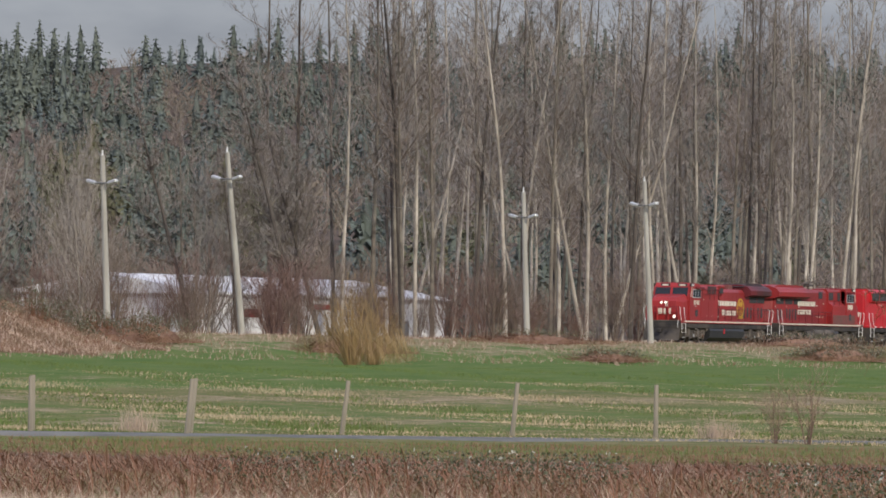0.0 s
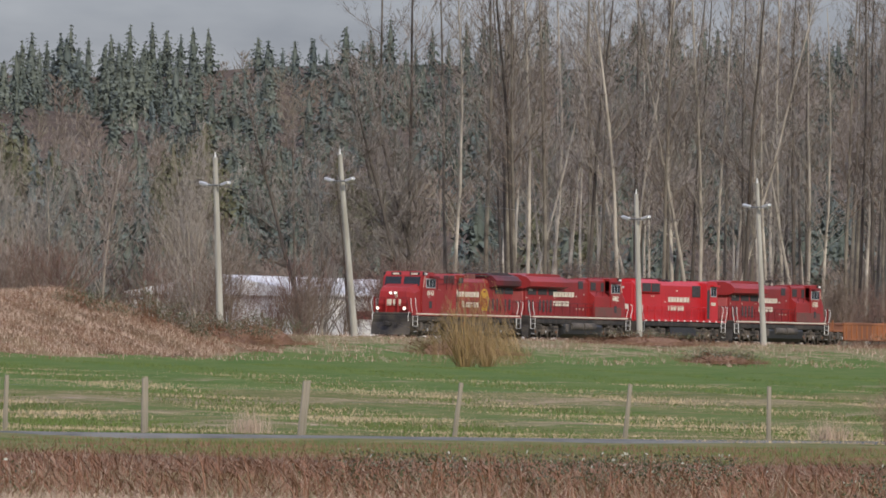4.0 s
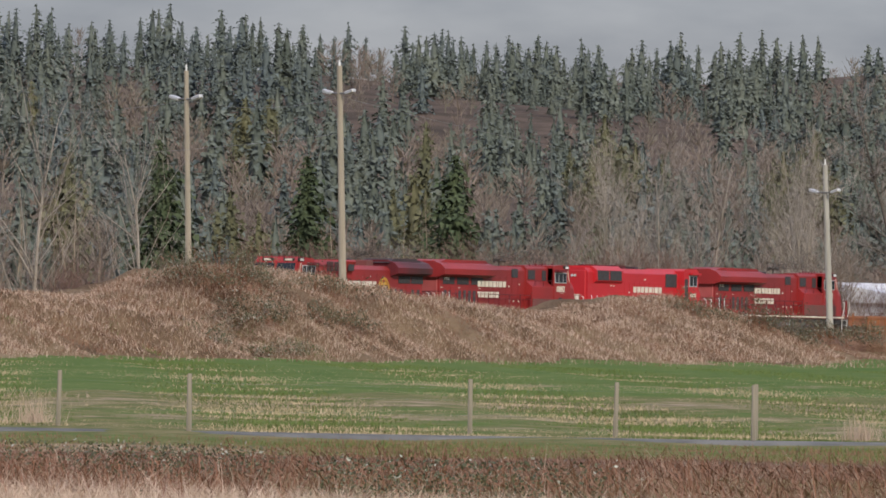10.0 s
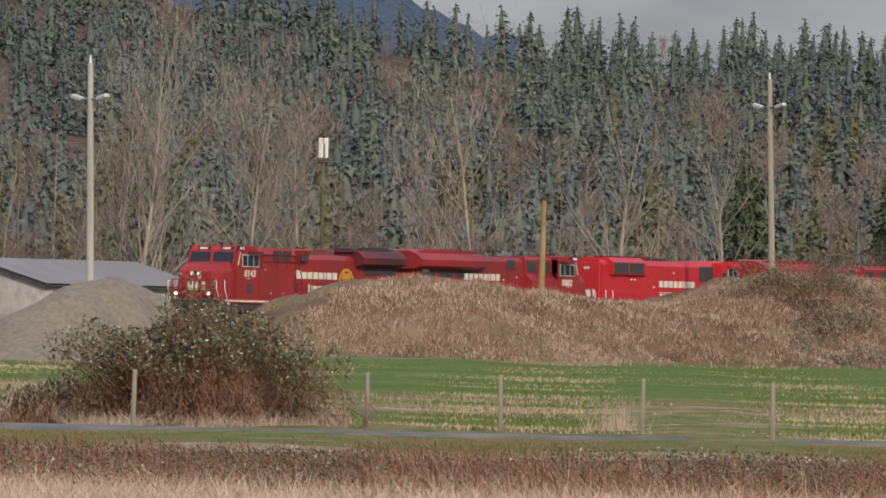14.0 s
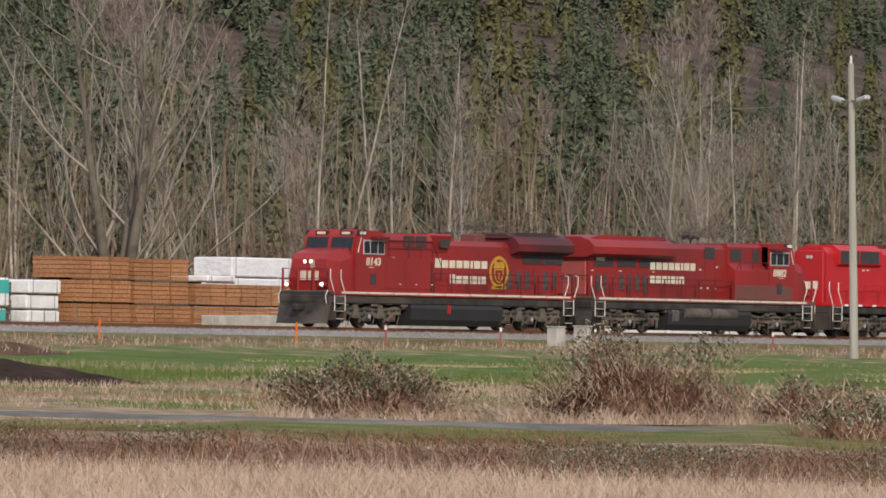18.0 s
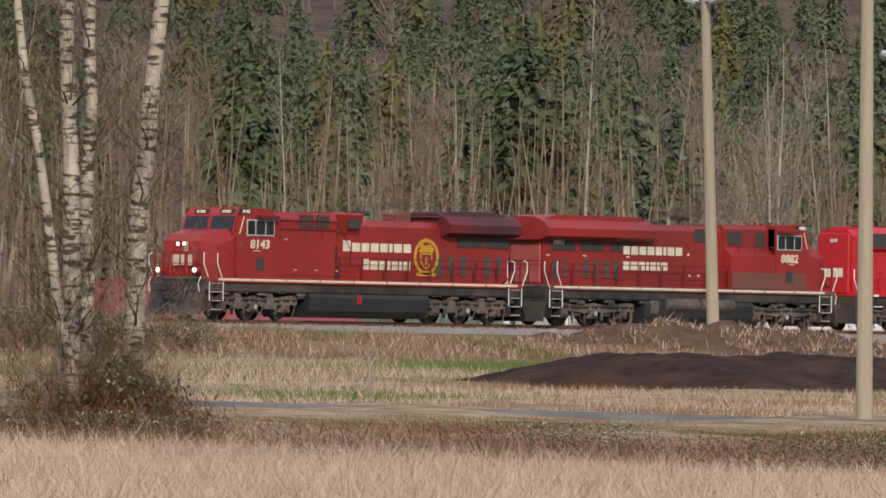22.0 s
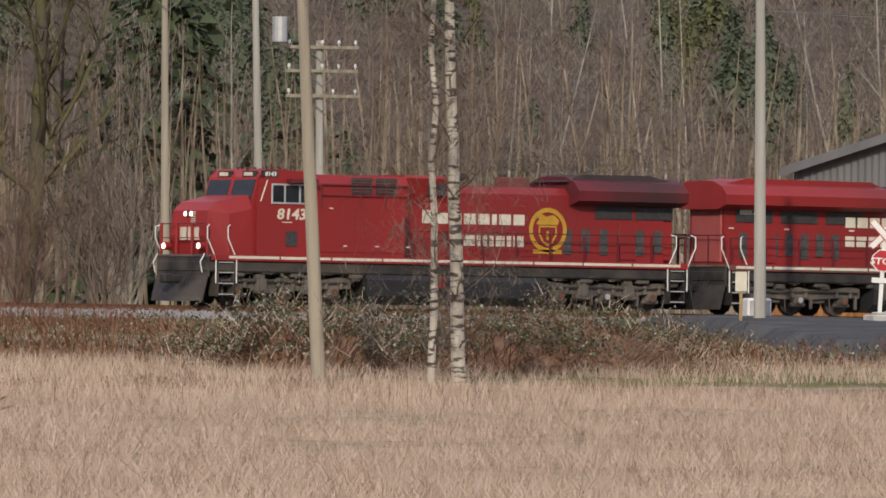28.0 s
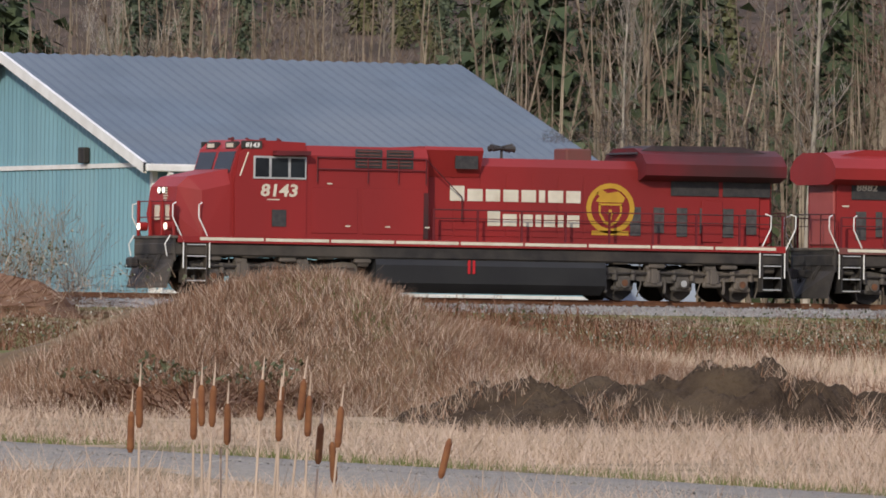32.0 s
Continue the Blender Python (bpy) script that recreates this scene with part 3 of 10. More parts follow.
def truck(parent, x, n_axles=3, spread=1.9, big=True):
    """A bogie: side frames, axle boxes, springs, wheels."""
    tr = new("bogie")
    tr.parent = parent
    tr.matrix_basis = pose(x, 0, 0)
    half = spread * (n_axles - 1) / 2
    for sgn in (-1, 1):
        y = sgn * 1.13
        s = Shape()
        prof = [(-half - 0.75, 0.62), (-half - 0.75, 0.95), (-half - 0.3, 1.02), (-half + 0.4, 0.92), (-0.5, 0.90), (0, 0.98), (0.5, 0.90), (half - 0.4, 0.92), (half + 0.3, 1.02), (half + 0.75, 0.95), (half + 0.75, 0.62), (half + 0.35, 0.66), (half - 0.5, 0.60), (0.55, 0.55), (-0.55, 0.55), (-half + 0.5, 0.60), (-half - 0.35, 0.66)]
        s.along_y(prof if sgn < 0 else prof, y - 0.09, y + 0.09)
        for i in range(n_axles):
            cx = -half + i * spread
            s.box(cx - 0.24, y - 0.16, 0.36, cx + 0.24, y + 0.14, 0.74, 0.05)
            s.box(cx - 0.34, y - 0.10, 0.30, cx + 0.34, y + 0.08, 0.44, 0.04)
            if i < n_axles - 1:
                mx = cx + spread / 2
                s.box(mx - 0.30, y - 0.2, 0.42, mx + 0.30, y - 0.02, 0.58, 0.04)
                s.cyl((mx + 0.12, y - 0.14, 0.56), (mx + 0.12, y - 0.14, 0.92), 0.10, n=8)
                s.cyl((mx - 0.16, y - 0.14, 0.56), (mx - 0.16, y - 0.14, 0.92), 0.10, n=8)
                s.box(mx - 0.1, y - 0.24, 0.5, mx + 0.1, y - 0.1, 0.98, 0.03)
        part("side_frame", s, M_DUST, tr, "dusty cast steel side frame")
        for i in range(n_axles):
            cx = -half + i * spread
            bx = Shape().cyl((cx, y - sgn * 0.05, 0.53), (cx, y + sgn * 0.21, 0.53), 0.15, n=12)
            part("axle_box", bx, M_DUST, tr)
        for i in range(n_axles):
            cx = -half + i * spread
            part("axle_cap", Shape().cyl((cx, y + sgn * 0.21, 0.53), (cx, y + sgn * 0.235, 0.53), 0.10, n=10), M_ALU if i == 1 else M_RUST, tr)
            for dx in (-0.30, 0.30):
                part("box_spring", Shape().cyl((cx + dx, y + sgn * 0.12, 0.62), (cx + dx, y + sgn * 0.12, 0.92), 0.085, n=8), M_DUST, tr)
            if big:
                part("brake_cylinder", Shape().cyl((cx + spread * 0.36, y + sgn * 0.10, 0.98), (cx + spread * 0.36 + 0.36, y + sgn * 0.10, 1.0), 0.12, n=10), M_DUST, tr)
                part("sand_pipe", Shape().tube([(cx + 0.56, y + sgn * 0.05, 1.1), (cx + 0.60, y + sgn * 0.08, 0.5), (cx + 0.50, y + sgn * 0.02, 0.12)], 0.025), M_DUST, tr)
                part("brake_hanger", Shape().box(cx - 0.62, min(y, y + sgn * 0.12), 0.22, cx - 0.54, max(y, y + sgn * 0.12), 0.72, 0.015), M_DUST, tr)
        pipe = Shape().tube([(-half - 0.6, y + sgn * 0.17, 0.80), (-half * 0.4, y + sgn * 0.19, 0.84), (half * 0.5, y + sgn * 0.19, 0.80), (half + 0.6, y + sgn * 0.17, 0.84)], 0.03)
        part("brake_pipe", pipe, M_BLACK, tr)
    for i in range(n_axles):
        cx = -half + i * spread
        w = Shape()
        for sgn in (-1, 1):
            w.cyl((cx, sgn * 0.70, 0.53), (cx, sgn * 0.835, 0.53), 0.53, n=20)
            w.cyl((cx, sgn * 0.67, 0.53), (cx, sgn * 0.70, 0.53), 0.56, n=20)
        w.cyl((cx, -0.7, 0.53), (cx, 0.7, 0.53), 0.1, n=8)
        part("wheelset", w, M_BLACK, tr)
    s = Shape().box(-half - 0.5, -0.95, 0.62, half + 0.5, 0.95, 1.05, 0.1)
    part("bolster", s, M_BLACK, tr)
    return tr


def rail_bent(s, pts, r=0.022):
    s.tube(pts, r, 5)


def handrail(parent, x0, x1, y, z0, top, step=1.45, colour=None):
    r = Shape()
    rail_bent(r, [(x0, y, top), (x1, y, top)], 0.02)
    rail_bent(r, [(x0, y, z0 + (top - z0) * 0.72), (x1, y, z0 + (top - z0) * 0.72)], 0.014)
    part("handrail", r, colour or M_REDDARK, parent)
    n = max(2, int(round(abs(x1 - x0) / step)) + 1)
    post = None
    for i in range(n):
        x = x0 + (x1 - x0) * i / (n - 1)
        if post is None:
            post = part("stanchion", Shape().box(-0.032, -0.02, 0, 0.032, 0.02, top - z0), colour or M_REDDARK, parent, m=pose(x, y, z0))
        else:
            again(post, parent, pose(x, y, z0))


def steps(parent, x, sgn, depth, facing=1):
    """A stair well in the corner of the platform with its white grab rails."""
    y = sgn * 1.5
    s = Shape()
    s.box(x - 0.34, min(y, y - sgn * 0.55), 0.32, x - 0.30, max(y, y - sgn * 0.55), 1.45)
    s.box(x + 0.30, min(y, y - sgn * 0.55), 0.32, x + 0.34, max(y, y - sgn * 0.55), 1.45)
    s.box(x - 0.34, min(y - sgn * 0.5, y - sgn * 0.55), 0.32, x + 0.34, max(y - sgn * 0.5, y - sgn * 0.55), 1.45)
    part("step_well", s, M_BLACK, parent)
    for k, z in enumerate((0.36, 0.72, 1.08, 1.42)):
        t = Shape().box(x - 0.30, min(y, y - sgn * 0.42), z, x + 0.30, max(y, y - sgn * 0.42), z + 0.045)
        st = part("step", t, M_PALEBARK if k == 0 else M_DUST, parent)
        part("step_edge", Shape().box(x - 0.30, min(y, y + sgn * 0.012), z + 0.01, x + 0.30, max(y, y + sgn * 0.012), z + 0.045), M_ALU, st)
    for dx, lean in ((-0.42, -0.36 * facing), (0.42, -0.36 * facing)):
        g = Shape()
        rail_bent(g, [(x + dx, y, 0.75), (x + dx, y, 1.55), (x + dx + lean, y, 2.25), (x + dx + lean, y, 2.62), (x + dx + lean * 0.6, y - sgn * 0.1, 2.68)], 0.022)
        part("grab_rail", g, M_WHITE, parent, "white grab rail")


def letter_bars(parent, name, x0, x1, y, z0, z1, widths, material, big_first=1.25):
    """Plain blocks that stand for painted characters, one mesh for a row."""
    s = Shape()
    total = sum(widths) + 0.22 * (len(widths) - 1)
    k = (x1 - x0) / total
    x = x0
    d = 0.012 if y < 0 else -0.012
    for i, w in enumerate(widths):
        top = z0 + (z1 - z0) * (big_first if i == 0 else 1.0)
        s.box(x, min(y, y - d), z0, x + w * k, max(y, y - d), top)
        x += (w + 0.22) * k
    part(name, s, material, parent)


def number(parent, text, x, y, z, size, material, flip=False, name="running_number"):
    cu = bpy.data.curves.new(name, "FONT")
    cu.body, cu.size, cu.extrude, cu.align_x = text, size, 0.008, "CENTER"
    cu.shear = 0.12
    cu.offset = 0.010 * size / 0.4
    cu.resolution_u = 2
    tmp = bpy.data.objects.new("tmp", cu)
    me = bpy.data.meshes.new_from_object(tmp)
    bpy.data.objects.remove(tmp)
    me.materials.clear()
    me.materials.append(material)
    ob = new(name, me)
    ob.parent = parent
    ob.matrix_basis = pose(x, y, z, 90, 0, 180 if flip else 0) @ Matrix.Diagonal((1.22, 1, 1, 1))
    return ob


def emblem(parent, x, y, z, w, h):
    """A round gold badge: an oval ring, a shield and a shape above it."""
    d = -0.012 if y < 0 else 0.012
    s = Shape()
    n = 28
    ring = []
    for r in (1.0, 0.80):
        ring += [(x + r * w / 2 * math.cos(2 * math.pi * i / n), y + d, z + r * h / 2 * math.sin(2 * math.pi * i / n)) for i in range(n)]
    s.poly(ring, [(i, (i + 1) % n, n + (i + 1) % n, n + i) for i in range(n)])
    part("badge_ring", s, M_GOLD, parent, "gold oval badge ring")
    s = Shape()
    s.along_y([(x - w * 0.24, z + h * 0.08), (x - w * 0.24, z - h * 0.10), (x - w * 0.14, z - h * 0.28), (x, z - h * 0.36), (x + w * 0.14, z - h * 0.28), (x + w * 0.24, z - h * 0.10), (x + w * 0.24, z + h * 0.08), (x + w * 0.20, z + h * 0.08), (x + w * 0.20, z - h * 0.10), (x + w * 0.10, z - h * 0.25), (x, z - h * 0.30), (x - w * 0.10, z - h * 0.25), (x - w * 0.20, z - h * 0.10), (x - w * 0.20, z + h * 0.08)], min(y, y + d), max(y, y + d))
    s.box(x - w * 0.24, min(y, y + d), z + h * 0.06, x + w * 0.24, max(y, y + d), z + h * 0.10)
    s.box(x - w * 0.03, min(y, y + d), z - h * 0.22, x + w * 0.03, max(y, y + d), z - h * 0.02)
    s.along_y([(x - w * 0.12, z - h * 0.06), (x, z - h * 0.16), (x + w * 0.12, z - h * 0.06), (x, z - h * 0.12)], min(y, y + d), max(y, y + d))
    part("badge_shield", s, M_GOLD, parent, "gold shield outline")
    s = Shape()
    s.along_y([(x - w * 0.30, z + h * 0.14), (x - w * 0.22, z + h * 0.12), (x + w * 0.26, z + h * 0.12), (x + w * 0.30, z + h * 0.22), (x + w * 0.16, z + h * 0.34), (x - w * 0.06, z + h * 0.30), (x - w * 0.16, z + h * 0.36), (x - w * 0.30, z + h * 0.30), (x - w * 0.22, z + h * 0.24)], min(y, y + d), max(y, y + d))
    part("badge_crest", s, M_GOLD, parent, "gold crest above the shield")
    s = Shape().box(x - w * 0.38, min(y, y + d), z - h * 0.53, x + w * 0.38, max(y, y + d), z - h * 0.44)
    part("badge_scroll", s, M_GOLD, parent)


WORD_A = (1.0, 1.05, 1.0, 1.05, 1.0, 0.42, 1.05, 1.0)
WORD_B = (0.95, 1.05, 1.0, 0.42, 0.85, 0.42, 1.0)


def coupler(parent, x, out):
    s = Shape()
    s.box(min(x, x + out * 0.75), -0.11, 0.78, max(x, x + out * 0.75), 0.11, 1.02, 0.03)
    s.box(min(x + out * 0.55, x + out * 0.85), -0.2, 0.74, max(x + out * 0.55, x + out * 0.85), 0.16, 1.06, 0.05)
    part("coupler", s, M_BLACK, parent, "grimy black coupler")
    for y in (-0.55, -0.4, 0.4, 0.55):
        h = Shape()
        rail_bent(h, [(x, y, 1.15), (x + out * 0.22, y, 0.8), (x + out * 0.2, y, 0.45), (x + out * 0.05, y, 0.35)], 0.025)
        part("air_hose", h, M_BLACK, parent, "black rubber air hose")


def wide_cab_locomotive(L, red, kind, text, letters=True, badge=False, m=Matrix(), name="locomotive", label="", leading=False):
    """A six-axle diesel with a wide nose. Built nose first, from x = 0 at the front coupler to x = L.
    kind 'a': high flush-sided equipment cabinet behind the cab; kind 'b': longer radiator, narrow hood."""
    lo = thing(name, m, label, "locomotive", "locomotives of the train")
    yw = 1.5
    # frame and running board
    fr = Shape().box(0.75, -1.45, 1.12, L - 0.75, 1.45, 1.50, 0.05)
    part("main_frame", fr, M_BLACK, lo)
    for sgn in (-1, 1):
        s = Shape().box(0.9, min(sgn * 1.45, sgn * 1.52), 1.50, L - 0.9, max(sgn * 1.45, sgn * 1.52), 1.70, 0.01)
        part("side_sill", s, red if kind == "a" else M_GRIME, lo)
        s = Shape()
        x = 1.6
        while x < L - 1.3:
            e = min(x + 2.05, L - 1.2)
            s.box(x, min(sgn * 1.52, sgn * 1.528), 1.575, e, max(sgn * 1.52, sgn * 1.528), 1.665)
            x = e + 0.07
        part("sill_stripe", s, M_CREAM, lo, "cream reflective stripe along the sill")
    deck = Shape().box(0.75, -1.5, 1.62, L - 0.75, 1.5, 1.70, 0.01)
    part("running_board", deck, M_DUST, lo)
    # pilot and plough
    for x, out in ((0.78, -1), (L - 0.78, 1)):
        s = Shape()
        s.box(min(x, x - out * 0.08), -1.48, 0.95, max(x, x - out * 0.08), 1.48, 1.62, 0.02)
        part("pilot_plate", s, M_BLACK, lo)
        s = Shape()
        pts = [(-1.45, 0.16), (0, 0.14), (1.45, 0.16)]
        for (ya, za), (yb, zb) in zip(pts, pts[1:]):
            xa = x + out * (0.25 if ya else 0.62)
            xb = x + out * (0.25 if yb else 0.62)
            s.poly([(xa, ya, za), (xb, yb, zb), (x + out * 0.03, yb, 1.0), (x + out * 0.03, ya, 1.0), (xa - out * 0.06, ya, za), (xb - out * 0.06, yb, zb), (x - out * 0.03, yb, 1.0), (x - out * 0.03, ya, 1.0)],
                   [(0, 1, 2, 3), (7, 6, 5, 4), (0, 4, 5, 1), (2, 6, 7, 3), (0, 3, 7, 4), (1, 5, 6, 2)])
        part("snow_plough", s, M_BLACK, lo, "black steel plough under the coupler")
        coupler(lo, x, out)
    for x, f in ((1.5, -1), (L - 1.35, 1)):
        for sgn in (-1, 1):
            steps(lo, x, sgn, 0.5, -f)
    # nose: tapered to the front, with slanted top
    s = Shape()
    a, b = 0.98, 2.62
    p = [(a + 0.12, -1.08, 1.70), (a + 0.12, 1.08, 1.70), (b, 1.40, 1.70), (b, -1.40, 1.70),
         (a, -1.06, 2.35), (a, 1.06, 2.35), (a + 0.10, -0.98, 3.16), (a + 0.10, 0.98, 3.16), (a + 0.42, -0.98, 3.46), (a + 0.42, 0.98, 3.46),
         (b, -1.40, 3.25), (b, 1.40, 3.25), (b, -1.15, 3.70), (b, 1.15, 3.70), (a + 0.75, -1.34, 1.70), (a + 0.75, 1.34, 1.70), (a + 0.75, -1.30, 3.05), (a + 0.75, 1.30, 3.05)]
    s.poly(p, [(0, 4, 5, 1), (4, 6, 7, 5), (6, 8, 9, 7), (8, 12, 13, 9), (0, 14, 16, 6, 4), (14, 3, 10, 16), (6, 16, 10, 12, 8), (1, 5, 7, 17, 15), (15, 17, 11, 2), (7, 9, 13, 11, 17), (2, 11, 13, 12, 10, 3)])
    part("nose", s, red, lo, "blunt sloping red nose")
    s = Shape()
    for y in (-0.50, -0.12, 0.16, 0.34):
        s.box(a - 0.012, y - 0.12 if abs(y) > 0.4 else y - 0.07, 2.18, a + 0.02, y + 0.12 if abs(y) > 0.4 else y + 0.09, 2.62)
    part("nose_mark", s, M_CREAM, lo, "plain cream marks on the nose")
    s = Shape()
    for i in range(6):
        z = 2.72 + i * 0.075
        s.box(a + 0.02, -0.36, z, a + 0.06, -0.14, z + 0.038)
    part("nose_stripes", s, M_CREAM, lo, "cream hatching on the nose")
    for y in (-0.17, 0.17):
        h = Shape().cyl((a + 0.02, y, 3.05), (a + 0.16, y, 3.05), 0.11, n=12)
        ho = part("headlight_housing", h, M_BLACK, lo)
        part("headlight", Shape().cyl((a - 0.005, y, 3.05), (a + 0.03, y, 3.05), 0.085, n=12), M_LAMP if leading else M_LENS, ho)
    for y in (-1.0, 1.0):
        h = Shape().cyl((0.72, y, 1.98), (0.95, y, 1.98), 0.14, n=12)
        ho = part("ditch_light", h, red, lo)
        part("ditch_lamp", Shape().cyl((0.69, y, 1.98), (0.73, y, 1.98), 0.10, n=12), M_LAMP if leading else M_LENS, ho)
    for y in (-1.32, -0.45, 0.45, 1.32):
        part("end_post", Shape().box(0.80, y - 0.05, 1.70, 0.88, y + 0.05, 2.75, 0.015), red, lo)
    for z in (2.72, 2.25):
        part("end_rail", Shape().tube([(0.84, -1.32, z), (0.84, 1.32, z)], 0.018), M_REDDARK, lo, "dark red end handrail")
    for y in (-1.35, 1.35):
        r = Shape()
        rail_bent(r, [(0.72, y, 1.72), (0.55, y, 1.45), (0.62, y, 1.1)], 0.02)
        part("uncoupling_lever", r, M_WHITE, lo)
    # cab
    c0, c1 = 2.42, 5.02
    s = Shape()
    prof = [(c0 + 0.18, 1.70), (c1, 1.70), (c1, 4.52), (c0 + 0.72, 4.58), (c0 + 0.42, 4.32), (c0 + 0.18, 3.55)]
    s.along_y(prof, -1.40, 1.40)
    s.along_y([(c0 + 0.30, 1.70), (c1, 1.70), (c1, 4.34), (c0 + 0.62, 4.36), (c0 + 0.44, 4.15), (c0 + 0.28, 3.4)], -1.52, 1.52)
    cab = part("cab", s, red, lo, "red operating cab with a rounded roof")
    for sgn in (-1, 1):
        y = sgn * 1.525
        fr_ = Shape().box(3.28, min(y, y + sgn * 0.03), 3.42, 5.0, max(y, y + sgn * 0.03), 4.10, 0.012)
        win = part("side_window", fr_, M_ALU, cab, "aluminium-framed sliding side window")
        for x0, x1 in ((3.34, 3.78), (3.86, 4.40), (4.48, 4.94)):
            part("pane", Shape().box(x0, min(y + sgn * 0.028, y + sgn * 0.036), 3.48, x1, max(y + sgn * 0.028, y + sgn * 0.036), 4.04), M_GLASS, win)
        part("sun_visor", Shape().along_y([(3.9, 4.26), (5.0, 4.26), (5.0, 4.14), (3.9, 4.12)], min(y, y + sgn * 0.32), max(y, y + sgn * 0.32)), M_REDDARK, cab)
        part("cab_vent", Shape().box(3.9, min(y, y + sgn * 0.02), 2.02, 4.36, max(y, y + sgn * 0.02), 2.52), M_GRILLE, cab)
        part("window_post", Shape().tube([(2.86, y, 3.5), (3.12, y, 4.2)], 0.025), M_CREAM, cab)
    for y0, y1 in ((-1.32, -0.10), (0.10, 1.32)):
        fr_ = Shape().poly([(c0 + 0.17, y0, 3.58), (c0 + 0.17, y1, 3.58), (c0 + 0.375, y1, 4.22), (c0 + 0.375, y0, 4.22), (c0 + 0.21, y0, 3.56), (c0 + 0.21, y1, 3.56), (c0 + 0.42, y1, 4.2), (c0 + 0.42, y0, 4.2)], [(0, 3, 2, 1), (0, 1, 5, 4), (3, 7, 6, 2), (0, 4, 7, 3), (1, 2, 6, 5)])
        part("windscreen", fr_, M_GLASS, cab, "dark two-part windscreen")
    for y in (-0.85, 0.0 if not leading else 0.55):
        nb = part("number_board", Shape().box(c0 + 0.40, y - 0.36, 4.30, c0 + 0.56, y + 0.36, 4.52, 0.02), M_BLACK, cab, "black number board")
        part("number_bar", Shape().box(c0 + 0.385, y - 0.24, 4.35, c0 + 0.405, y + 0.24, 4.47), M_CREAM, nb)
    for sgn in (-1, 1):
        part("number_board", Shape().box(2.92, min(sgn * 1.535, sgn * 1.41), 4.30, 3.56, max(sgn * 1.535, sgn * 1.41), 4.54, 0.015), M_BLACK, cab, "black number board")
        number(lo, text, 3.24, sgn * 1.54, 4.35, 0.19, M_WHITE, flip=sgn > 0, name="board_number")
    for i in range(12):
        x, y = 3.1 + i * 0.17, -0.4 + 0.5 * (i % 3)
        part("roof_fitting", Shape().cyl((x, y, 4.50), (x, y, 4.66 - 0.05 * (i % 2)), 0.05, n=6), M_REDDARK, cab)
    # bodies behind the cab
    if kind == "a":
        s = Shape().along_x([(-1.48, 1.70), (-1.48, 4.15), (-1.30, 4.44), (1.30, 4.44), (1.48, 4.15), (1.48, 1.70)], c1, 9.0)
        part("equipment_cabinet", s, red, lo, "flush-sided red equipment cabinet")
        s = Shape().along_x([(-1.0, 3.6), (-1.30, 4.40), (-1.2, 4.50), (1.2, 4.50), (1.30, 4.40), (1.0, 3.6)], 9.0, 10.9)
        part("duct", s, red, lo)
        hood = (9.0, 16.6, 4.20)
        rad = (16.2, 20.95)
        for sgn in (-1, 1):
            y = sgn * 1.485
            for x in (6.6, 7.62):
                g = part("air_grille", Shape().box(x, min(y, y + sgn * 0.02), 3.80, x + 0.88, max(y, y + sgn * 0.02), 4.36, 0.01), M_GRILLE, lo, "dark louvred air grille")
                for q in range(5):
                    part("louvre", Shape().box(x + 0.05, min(y, y + sgn * 0.05), 3.88 + q * 0.1, x + 0.80, max(y, y + sgn * 0.05), 3.91 + q * 0.1), M_GRIME, g)
            ladder = Shape()
            for x in (5.35, 7.0, 8.0, 8.9):
                rail_bent(ladder, [(x, y + sgn * 0.06, 3.35), (x, y + sgn * 0.06, 4.1)], 0.018)
            rail_bent(ladder, [(5.35, y + sgn * 0.06, 3.75), (8.9, y + sgn * 0.06, 3.75)], 0.018)
            rail_bent(ladder, [(5.35, y + sgn * 0.06, 4.1), (8.9, y + sgn * 0.06, 4.1), (10.3, sgn * 1.1, 3.0), (10.3, sgn * 1.1, 2.3)], 0.02)
            part("grab_iron", ladder, M_REDDARK, lo)
            for x, w in ((5.2, 1.5), (6.85, 2.05)):
                part("access_panel", Shape().box(x, min(y, y + sgn * 0.015), 1.85, x + w, max(y, y + sgn * 0.015), 3.2, 0.01), red, lo)
            part("air_grille", Shape().box(10.0, min(sgn * 1.2, sgn * 1.24), 3.85, 10.75, max(sgn * 1.2, sgn * 1.24), 4.25), M_GRILLE, lo)
            part("door_post", Shape().box(8.85, min(y, y + sgn * 0.02), 1.72, 9.01, max(y, y + sgn * 0.02), 3.1), M_REDDARK, lo)
            for x in (5.7, 7.6, 8.9, 6.3):
                part("stencil_mark", Shape().box(x, min(y, y + sgn * 0.022), 3.3 if x < 6.2 else 2.05, x + 0.16, max(y, y + sgn * 0.022), 3.34 if x < 6.2 else 2.09), M_CREAM, lo)
    else:
        s = Shape().along_x([(-1.48, 1.70), (-1.48, 3.15), (-1.05, 3.5), (-1.05, 4.30), (-0.9, 4.46), (0.9, 4.46), (1.05, 4.30), (1.05, 3.5), (1.48, 3.15), (1.48, 1.70)], c1, 8.1)
        part("equipment_cabinet", s, red, lo, "red equipment cabinet with a lower shoulder")
